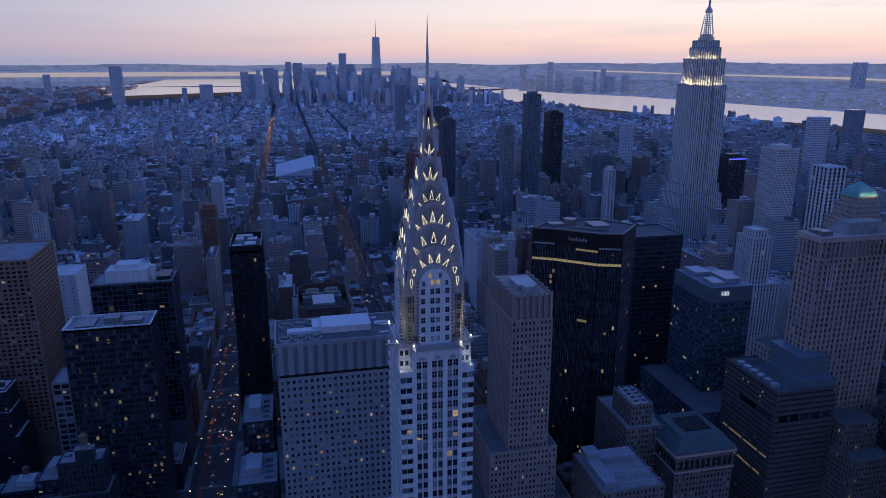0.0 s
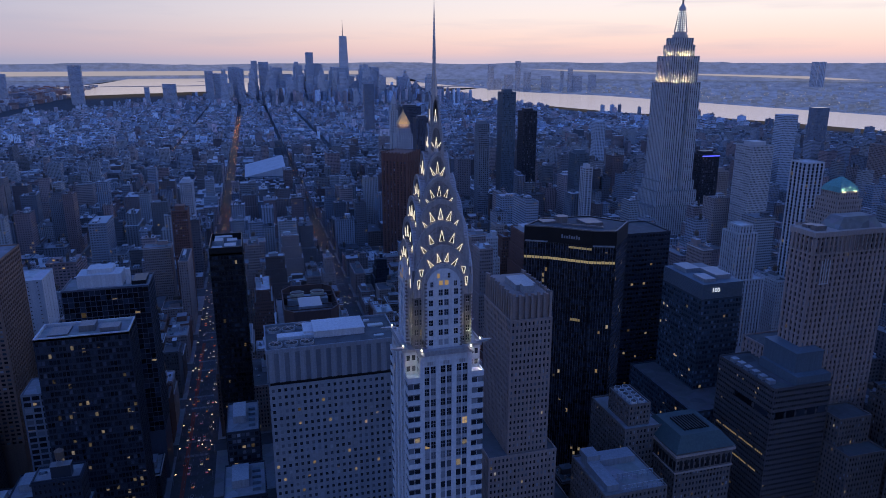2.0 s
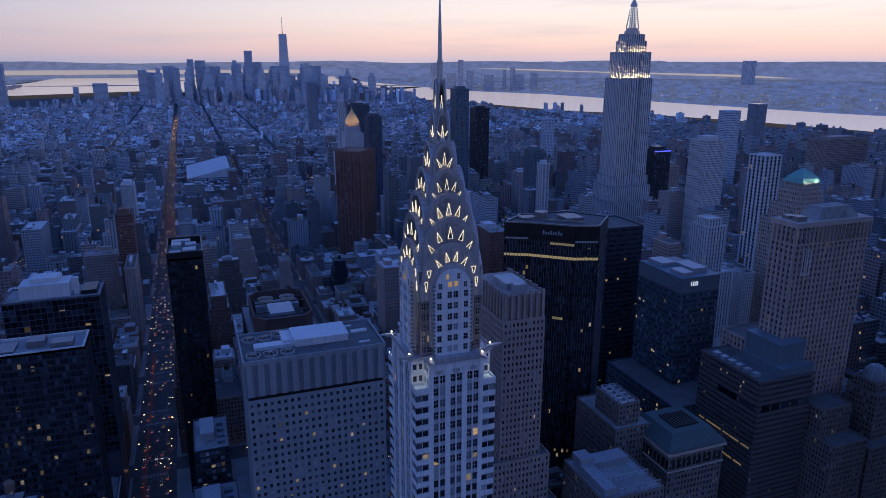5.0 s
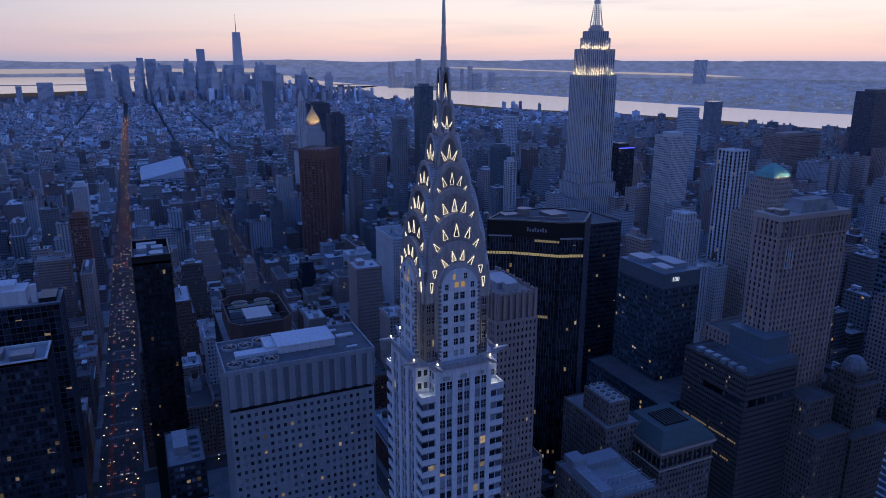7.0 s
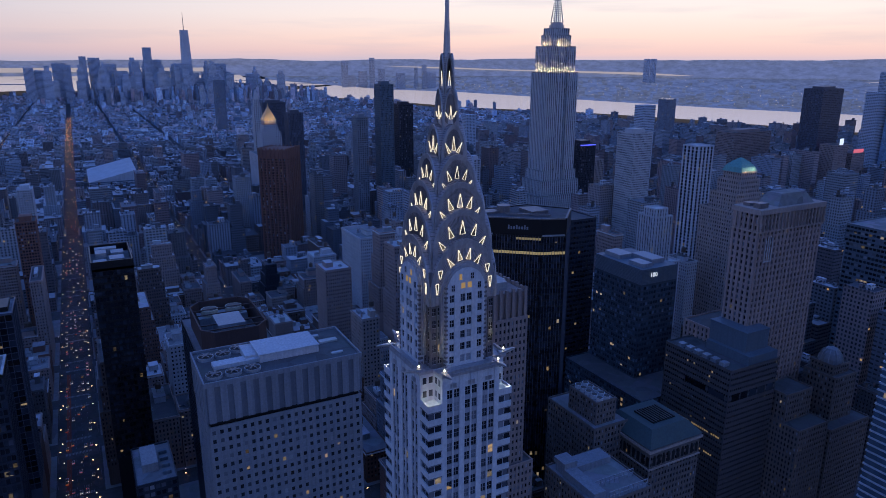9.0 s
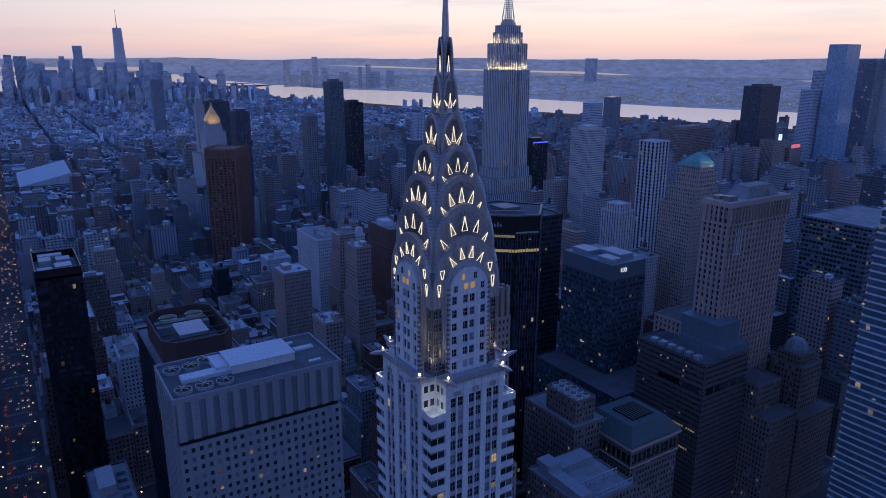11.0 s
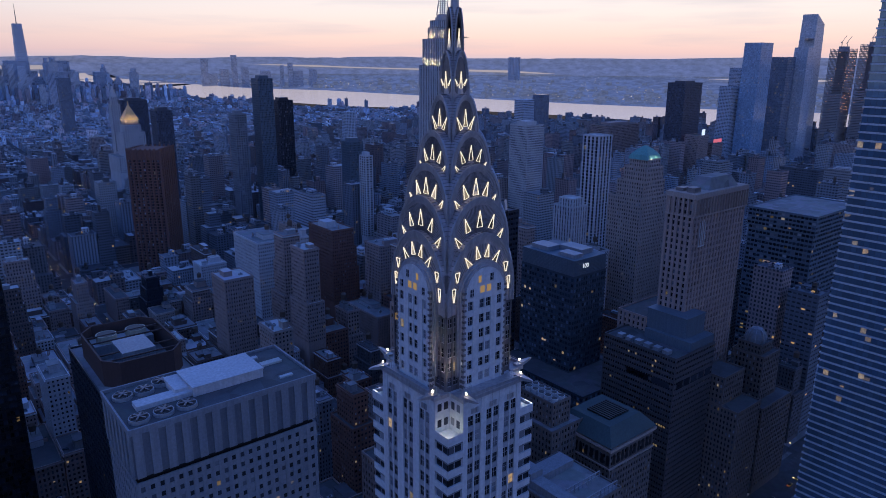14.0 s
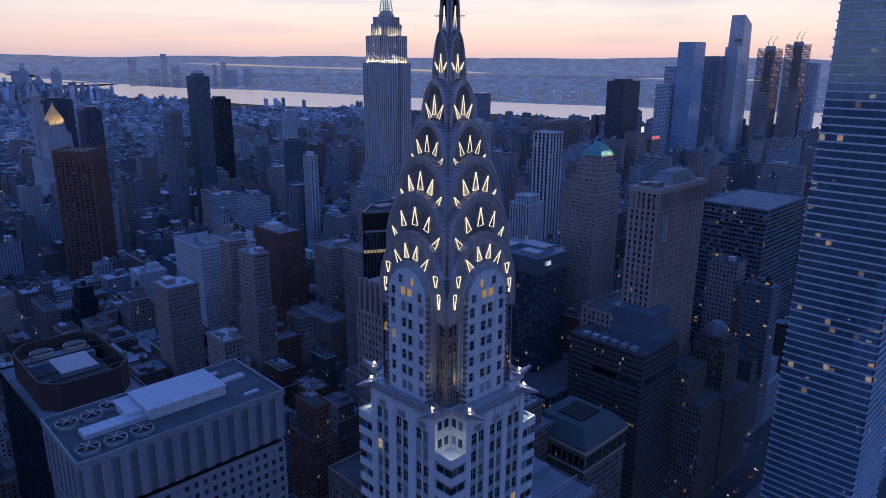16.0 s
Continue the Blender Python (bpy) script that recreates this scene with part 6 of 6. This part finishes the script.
# the cluster of new towers by the western yards
# Reflected sky is put into this glass's blue base colour too.
far_tower("broad blue glass tower of the western cluster", 1650, 1000, 62, 46, 321, glass_tower_mat("cluster_glass", (0.36, 0.52, 0.70)), None, 0.93)
far_tower("dark glass tower of the western cluster", 1765, 990, 42, 42, 288, glass_tower_mat("cluster_dark_glass", (0.24, 0.28, 0.34), 0.018))
far_tower("pale blue glass tower of the western cluster", 1822, 965, 52, 42, 312, MATS["bright_far_glass"], None, 0.82)
peak = thing("far_skyscraper", "tall glass tower with a slanted top and a viewing deck", "skyscraper")
s = Shape()
x, y = 2040, 1050
n0 = [(x - 34, y - 26, 0), (x + 34, y - 26, 0), (x + 34, y + 26, 0), (x - 34, y + 26, 0), (x - 26, y - 20, 405), (x + 24, y - 20, 380), (x + 24, y + 20, 380), (x - 26, y + 20, 405)]
for q in ((0, 1, 5, 4), (1, 2, 6, 5), (2, 3, 7, 6), (3, 0, 4, 7), (4, 5, 6, 7)):
    s.poly([n0[i] for i in q])
part("wall", s, MATS["bright_far_glass"], peak)
s = Shape()
s.prism([(x - 52, y - 14), (x - 26, y - 18), (x - 26, y + 8)], 335, 340)
part("viewing_deck", s, STEEL_DARK, peak)
RAW = wall_mat("raw_concrete", (0.46, 0.42, 0.40), 0.85)
WORK = glow_mat("work_lamp", (1.0, 0.45, 0.22), 1.3)
for x, y, w, h in ((2041, 959, 62, 312), (2066, 893, 62, 324)):
    r = thing("unfinished_skyscraper", "unfinished concrete tower with bare floors, cranes and work lights", "skyscraper", (x, y, 0))
    s, cl, lt = Shape(), Shape(), Shape()
    s.box(-w * 0.16, w * 0.16, -10, 10, 0, h + 6)
    for i in range(int(h / 4.4)):
        z = i * 4.4
        k = 1.0 if i % 17 else 0.94
        cl.box(-w / 2 * k, w / 2 * k, -24, 24, z, z + (1.7 if z > h * 0.62 else 2.9))
    for i in range(8):
        u = -w / 2 + 1.5 + i * (w - 3) / 7
        for v in (-23, 23):
            cl.box(u - 0.7, u + 0.7, v - 0.7, v + 0.7, 0, h)
    for i in range(120):
        u, z = rnd.uniform(-w / 2, w / 2), (int(rnd.uniform(0.45, 1.0) * h / 4.4)) * 4.4 + 2.6
        e = rnd.uniform(0.5, 1.1)
        v = -24.0 if rnd.random() < 0.6 else rnd.uniform(-20, 20)
        lt.box(u - e, u + e, v - e, v + e, z, z + e)
    part("core", s, RAW, r)
    part("floor_slab", cl, RAW, r, kind="stuff")
    part("work_light", lt, WORK, r, "orange work lights", kind="stuff")
    for i in (-1, 1):
        c_ = Shape()
        c_.bar((i * 18, 0, h), (i * 18, 0, h + 18), 1.2)
        c_.bar((i * 18 - 8, 0, h + 14), (i * 18 + 22, 0, h + 34), 0.9)
        part("crane", c_, STEEL_DARK, r)
far_tower("slim tower of the western cluster", 1711, 1081, 26, 30, 261, CITY)
far_tower("dark slab of the western cluster", 1616, 1046, 34, 34, 217, CITY)
far_tower("slim lit apartment tower", 2078, 850, 26, 30, 272, CITY)
for x, y, w, h, lab in ((481, 2975, 40, 207, "dark slim glass tower alone among low blocks"), (1373, 1459, 36, 187, "dark tower near the river"), (1050, 1205, 34, 194, "striped grey office tower"), (790, 1515, 26, 161, "pale slim residential tower")):
    far_tower(lab, x, y, w, w * 0.8, h, MATS["cluster_dark_glass"] if "dark" in lab else CITY)
# clock tower beside the gilded roof
ct = tower("clock_tower", "slim limestone clock tower with a pointed lit top", [(312, 330, 1650, 1668, 0, 185), (315, 327, 1653, 1665, 185, 200)], LIMESTONE, PANES, ROOF_GREY, 4, 4, 0.5, 0.45, 0.4, low=90)
s = Shape()
s.prism([(-6, -6), (6, -6), (6, 6), (-6, 6)], 200, 222, scale=0.15)
part("spire", s, LIMESTONE, ct)

# low city beyond the eastern river
s = Shape()
for i in range(7000):
    y = rnd.uniform(2200, 8200)
    x = min(-950, east_bank(min(y, 4200)) - 60) - rnd.expovariate(1 / 900)
    if y > 7000 and x > -1500:
        continue
    w, d, h = rnd.uniform(18, 60), rnd.uniform(15, 45), rnd.choice((9, 12, 14, 16, 20, 26, 48)) * rnd.uniform(0.7, 1.3)
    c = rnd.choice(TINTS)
    # Brick tints lightened and blued to stand in for distance haze.
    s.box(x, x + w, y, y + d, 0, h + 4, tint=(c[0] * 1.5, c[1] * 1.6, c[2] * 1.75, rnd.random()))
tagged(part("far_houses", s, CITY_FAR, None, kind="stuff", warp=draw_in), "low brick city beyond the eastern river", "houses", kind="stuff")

# far shore: small houses and sheds
s = Shape()
for i in range(2600):
    y = rnd.uniform(-400, 9500)
    bank = 4400
    for (xa, ya), (xb, yb) in zip(FAR_BANK, FAR_BANK[1:]):
        if ya <= y <= yb:
            bank = xa + (xb - xa) * (y - ya) / (yb - ya)
    if y > 7600:
        bank = 2560
    x = bank + 40 + rnd.expovariate(1 / 1500)
    w, d, h = rnd.uniform(15, 60), rnd.uniform(15, 40), rnd.choice((6, 8, 9, 12, 14, 18, 40)) * rnd.uniform(0.7, 1.3)
    g = rnd.uniform(0.4, 0.6)
    s.box(x, x + w, y, y + d, 0, h + 6, tint=(g, g, g * 1.08, rnd.random()))
# The houses share the far shore's glow that imitates haze.
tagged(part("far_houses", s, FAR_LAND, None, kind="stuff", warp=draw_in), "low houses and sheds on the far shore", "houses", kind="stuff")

# ---- buildings of the near blocks, each a thing of its own ----
BRICKS = [("brown brick", BROWN, PANES), ("tan brick", TAN, PANES), ("red brick", RUST, PANES), ("grey stone", LIMESTONE, PANES), ("pale brick", PALE, PANES), ("grey panelled", CONCRETE, PANES), ("dark glass", NAVY, PANES_DARK), ("brown brick", BROWN, PANES), ("rust brown brick", wall_mat("dark_rust", (0.20, 0.11, 0.085), 0.85), PANES), ("dark brown brick", wall_mat("dark_brown", (0.17, 0.125, 0.11), 0.85), PANES), ("dark grey brick", wall_mat("dark_grey_brick", (0.15, 0.145, 0.15), 0.85), PANES)]
ROOF_CHOICE = [("dark flat roof", ROOF_DARK), ("grey flat roof", ROOF_GREY), ("silver painted roof", ROOF_LIGHT)]
tank = Shape()
for sx in (-1, 1):
    for sy in (-1, 1):
        tank.bar((sx * 1.3, sy * 1.3, 0), (sx * 1.3, sy * 1.3, 3.2), 0.25, 1)
tank.tube(0, 0, 2.1, 3.2, 7.0, 0, sides=12)
tank.tube(0, 0, 2.3, 7.0, 8.6, 0, sides=12, scale=0.08)
TANK = tank.mesh("water_tank", [WOOD, STEEL_DARK])
unit = Shape()
unit.box(-1.5, 1.5, -1.0, 1.0, 0, 1.6)
unit.tube(0, 0, 0.7, 1.6, 1.8, 1, sides=8)
UNIT = unit.mesh("air_unit", [DUCT, BLACK])
flue = Shape()
flue.box(-0.6, 0.6, -0.45, 0.45, 0, 3.2)
flue.tube(0, 0, 0.28, 3.2, 4.0, 1, sides=8)
FLUE = flue.mesh("chimney", [BROWN, STEEL_DARK])
box_ = Shape()
box_.box(-1.2, 1.2, -2.0, 2.0, 0, 0.6)
box_.prism([(-1.1, -1.9), (1.1, -1.9), (1.1, 1.9), (-1.1, 1.9)], 0.6, 1.3, 1, scale=0.6)
LIGHT_BOX = box_.mesh("skylight", [DUCT, PANES_BLUE])
BRICK_SHARE = (5, 3, 3, 1, 0.6, 0.6, 0.3, 4, 4, 5, 2)


def city_building(x0, x1, y0, y1, h):
    word, wall, panes = rnd.choices(BRICKS, BRICK_SHARE)[0]
    if x1 < -80 and y0 < 480:
        word, wall, panes = "dark glass", NAVY, PANES_DARK
    if 132 < x0 < 262 and y0 < 425:
        word, wall, panes, h = "dark brown brick", MATS["dark_brown"], PANES_DARK, min(h, 52)
    if x0 > 318 and y0 < 420:
        word, wall, panes, h = "dark grey brick", MATS["dark_grey_brick"], PANES_DARK, min(h, 58)
    rword, roof = rnd.choices(ROOF_CHOICE, (5, 4, 2))[0]
    sides = "n" + ("w" if x1 < 10 else "") + ("e" if x0 > -70 else "")
    tiers = [(x0, x1, y0, y1, 0, h)]
    stepped = h > 34 and rnd.random() < 0.75 and x1 - x0 > 14
    if stepped:
        steps = 3 if h > 50 and x1 - x0 > 19 else 2
        cuts = [h * q for q in ((0.62, 0.82, 1.0) if steps == 3 else (rnd.uniform(0.66, 0.84), 1.0))]
        a0, a1, b0, b1, z0 = x0, x1, y0, y1, 0
        tiers = []
        for z1 in cuts:
            tiers.append((a0, a1, b0, b1, z0, z1))
            a0, a1, b0, b1, z0 = a0 + rnd.uniform(1.2, 3), a1 - rnd.uniform(1.2, 3), b0 + rnd.uniform(1.5, 3.4), b1 - rnd.uniform(1, 3), z1
    tall = "tall" if h > 70 else "low" if h < 30 else "mid-height"
    root = tower("city_building", f"{tall} {word} building with a {rword}" + (", stepped" if stepped else ""), tiers, wall, panes, roof, rnd.uniform(3.0, 3.5), rnd.uniform(1.9, 2.7), rnd.uniform(0.42, 0.6), rnd.uniform(0.42, 0.55), 0.3, sides=sides, category="building", take=False, low=max(3, h - 75))
    root["group"] = "buildings of the near blocks"
    o = root.location
    ax0, ax1, ay0, ay1, _, z = tiers[-1]
    w, d = ax1 - ax0, ay1 - ay0
    # moulded cornice
    c_ = Shape()
    parapet(c_, ax0 - o.x - 0.55, ax1 - o.x + 0.55, ay0 - o.y - 0.55, ay1 - o.y + 0.55, z - 0.7, 0.9, 0.85)
    part("cornice", c_, rnd.choice((wall, wall, LIMESTONE)), root)
    spots = []
    for i in range(rnd.randint(1, 2)):
        k = 1.0 if i == 0 else 0.5
        s = Shape()
        bw, bd = w * rnd.uniform(0.25, 0.5) * k, d * rnd.uniform(0.25, 0.45) * k
        bx, by = ax0 - o.x + rnd.uniform(0.1, 0.9) * (w - bw), ay0 - o.y + rnd.uniform(0.1, 0.9) * (d - bd)
        bh = rnd.uniform(2.8, 6.5) * (0.5 + k / 2) + 0.13 * i
        s.box(bx, bx + bw, by, by + bd, z + 0.3, z + bh)
        s.box(bx - 0.2, bx + bw + 0.2, by - 0.2, by + bd + 0.2, z + bh, z + bh + 0.35, 1)
        part("bulkhead", s, [rnd.choice((wall, wall, DUCT, PALE)), rnd.choice((roof, ROOF_GREY, ROOF_LIGHT))], root)
        spots.append((bx + bw / 2, by + bd / 2, z + bh + 0.3))
    if rnd.random() < 0.6 and min(w, d) > 8:
        ob = new("water_tank", TANK)
        ob.parent = root
        ob.location = spots[0]
    for i in range(rnd.randint(1, 4)):
        ob = new(*rnd.choice((("air_unit", UNIT), ("air_unit", UNIT), ("chimney", FLUE), ("skylight", LIGHT_BOX))))
        ob.parent = root
        ob.location = (ax0 - o.x + rnd.uniform(0.12, 0.88) * w, ay0 - o.y + rnd.uniform(0.12, 0.88) * d, z + 0.28)
        ob.rotation_euler = (0, 0, rnd.choice((0, math.pi / 2)))
    return root


for lot in near_lots:
    city_building(*lot)


# ---- street life: lane lines, cars, lamps ----
lines = Shape()
for x, half in ((-70, 15), (92, 12), (255, 20), (418, 13)):
    for lane in (-6.6, -2.2, 2.2, 6.6):
        y = 300.0
        while y < 1300:
            lines.box(x + lane - 0.09, x + lane + 0.09, y, y + 3.2, 0.012, 0.02)
            y += 9.5
    for n in range(0, 11):
        for e in (-1, 1):
            for i in range(int(half * 1.3)):
                lines.box(x - half * 0.62 + i * 0.95, x - half * 0.62 + i * 0.95 + 0.5, ST0 + n * ST_STEP + e * 11 - 1.6, ST0 + n * ST_STEP + e * 11 + 1.6, 0.012, 0.02)
tagged(part("road_marking", lines, MARKING), "white lane lines and crossings on the avenues", "road marking", kind="stuff")
bus = Shape()
bus.box(-78.6, -75.4, 300, 600, 0.008, 0.014)
bus.box(-78.6, -75.4, 610, 760, 0.008, 0.014)
tagged(part("road_marking", bus, BUSLANE), "red painted bus lane along the avenue", "road marking", kind="structure")

body = Shape()
n = 0
for z0, z1, x0, x1, y0, y1, s_ in ((0.3, 0.95, -0.9, 0.9, -2.25, 2.25, 0.97), (0.95, 1.48, -0.82, 0.82, -1.35, 1.1, 0.80)):
    body.prism([(x0, y0), (x1, y0), (x1, y1), (x0, y1)], z0, z1, n, scale=s_)
    n = 1
wheel = Shape()
wheel.box(-0.12, 0.12, -0.33, 0.33, 0, 0.66)
WHEEL = wheel.mesh("wheel", [BLACK])
ql, rl = Shape(), Shape()
ql.box(-0.30, 0.30, -0.06, 0.06, 0, 0.28, bottom=True)
FRONT, BACK = ql.mesh("headlight", [HEAD]), ql.mesh("tail_light", [TAIL])
models = []
for col, word in (((0.55, 0.38, 0.03), "yellow taxi"), ((0.04, 0.04, 0.045), "black"), ((0.5, 0.5, 0.52), "silver"), ((0.62, 0.62, 0.62), "white"), ((0.10, 0.12, 0.20), "blue")):
    me = body.mesh("body", [plain("car_paint_" + word.split()[0], col, 0.3), BLACK])
    models.append((me, word))


def car(x, y, turn, me, word):
    root = thing("car", f"{word} car with its lamps lit on the road", "car", (x, y, 0.0), group="cars on the streets")
    root.rotation_euler = (0, 0, turn)
    b = new("body", me)
    b.parent = root
    for sx in (-0.78, 0.78):
        for sy in (-1.4, 1.4):
            w = new("wheel", WHEEL)
            w.parent, w.location = root, (sx, sy, 0.0)
    for sx in (-0.6, 0.6):
        w = new("headlight", FRONT)
        w.parent, w.location = root, (sx, -2.27, 0.55)
        w = new("tail_light", BACK)
        w.parent, w.location = root, (sx, 2.27, 0.6)
    return root


first = [car(-70, 301 + 9 * i, 0, me, word) for i, (me, word) in enumerate(models)]
spots = []
for x, half, count, y1 in ((-70, 8.5, 150, 1250), (92, 6, 40, 900), (255, 10, 40, 700), (418, 7, 20, 600)):
    for i in range(count):
        spots.append((x + rnd.choice((-1, -0.5, 0, 0.5, 1)) * half + rnd.uniform(-0.4, 0.4), rnd.uniform(300, y1), 0 if x == 92 or rnd.random() < 0.55 else math.pi))
for i in range(46):
    spots.append((rnd.uniform(-60, 460), ST0 + rnd.choice((-8, -4.5, 4.5, 8)), rnd.choice((math.pi / 2, -math.pi / 2))))
for x, y, turn in spots:
    copy_thing(rnd.choice(first), pose(x, y, 0.02, 0, 0, math.degrees(turn)))

pole = Shape()
pole.tube(0, 0, 0.12, 0.18, 8.6, sides=6, scale=0.6)
pole.bar((0, 0, 8.5), (2.0, 0, 8.9), 0.12)
lamp_root = thing("street_lamp", "lit street lamp on a thin steel pole", "street lamp", (-56.5, 330, 0), group="street lamps")
part("pole", pole, STEEL_DARK, lamp_root)
hd = Shape()
hd.box(1.5, 2.5, -0.25, 0.25, 8.75, 8.95, bottom=True)
part("lamp_head", hd, STREET_GLOW, lamp_root)
for x, half in ((-70, 13.7), (92, 11), (255, 19), (418, 12)):
    for i in range(26 if x < 0 else 12):
        for e in (-1, 1):
            copy_thing(lamp_root, pose(x + e * half, 345 + i * 36, 0, 0, 0, 0 if e < 0 else 180))
for i in range(12):
    for e in (-1, 1):
        copy_thing(lamp_root, pose(-40 + i * 42, ST0 + e * 13, 0, 0, 0, 90 if e < 0 else -90))

# lamps and lit shop fronts down the long avenues
s = Shape()
for x, y0, y1, count in ((-70, 1250, 3900, 190), (-270, 900, 3600, 110), (92, 900, 2300, 90), (255, 1250, 2400, 130), (418, 1200, 1900, 60), (562, 1400, 4300, 150), (120, 3300, 4700, 160), (842, 1500, 3500, 80)):
    for i in range(count):
        y = y0 + (y1 - y0) * rnd.random()
        u, z = x + rnd.uniform(-11, 11), rnd.choice((0.7, 1.0, 4.5, 8.0, 8.5))
        r = rnd.uniform(0.25, 0.5) * (1 + max(0, y - 1500) / 2500)
        s.box(u - r, u + r, y - r, y + r, z, z + r * 1.2, rnd.choice((0, 0, 0, 1)))
tagged(part("avenue_lights", s, [glow_mat("avenue_warm", (1.0, 0.60, 0.28), 3.0), glow_mat("avenue_red", (1.0, 0.20, 0.07), 3.2)], None, kind="stuff", warp=draw_in), "warm lamps and red tail lights along far avenues", "street lights", kind="stuff")
# lights of the far shore
s = Shape()
for i in range(900):
    y = rnd.uniform(-300, 9000)
    x = 4600 - 0.25 * y + rnd.expovariate(1 / 2200)
    r = rnd.uniform(1.0, 2.6)
    s.box(x - r, x + r, y - r, y + r, 14, 14 + r)
tagged(part("shore_lights", s, glow_mat("shore_glow", (1.0, 0.80, 0.60), 1.0), None, kind="stuff", warp=pulled(0.985)), "scattered lamps on the far shore", "street lights", kind="stuff")

# roof sign lights in the western quarter
for x, y, z, w, h, mat, lab in ((1353, 947, 125, 12, 14, WHITE_SIGN, "bright pale blue rooftop sign panel"), (1421, 950, 102, 34, 9, RED_SIGN, "red lit rooftop sign panel")):
    r = tower("sign_building", "brown stone building under a " + lab, [(x - 22, x + 22, y + 1, y + 34, 0, z - h / 2)], BROWN, PANES, ROOF_DARK, 3.6, 3.0, 0.5, 0.45, 0.4, sides="ne", take=False, low=30, category="building")
    s = Shape()
    o = r.location
    s.box(x - w / 2 - o.x, x + w / 2 - o.x, y + 2 - o.y, y + 2.6 - o.y, z - h / 2 + 1.4, z + h / 2)
    part("sign_panel", s, mat, r, lab)

# small lamps and shop lights down in the streets of the quarter
s = Shape()
for i in range(900):
    if rnd.random() < 0.5:
        x, y = rnd.choice((-270, -70, 92, 255, 418, 562, 842)) + rnd.uniform(-12, 12), rnd.uniform(380, 1500)
    else:
        x, y = rnd.uniform(-320, 900), ST0 + rnd.randint(1, 15) * ST_STEP + rnd.uniform(-7, 7)
    r = rnd.uniform(0.18, 0.42)
    s.box(x - r, x + r, y - r, y + r, 2.5, 2.5 + r, rnd.choice((0, 0, 0, 1)))
tagged(part("street_lights", s, [MATS["avenue_warm"], MATS["shore_glow"]], None, kind="stuff"), "small warm lamps along the city streets", "street lights", kind="stuff")
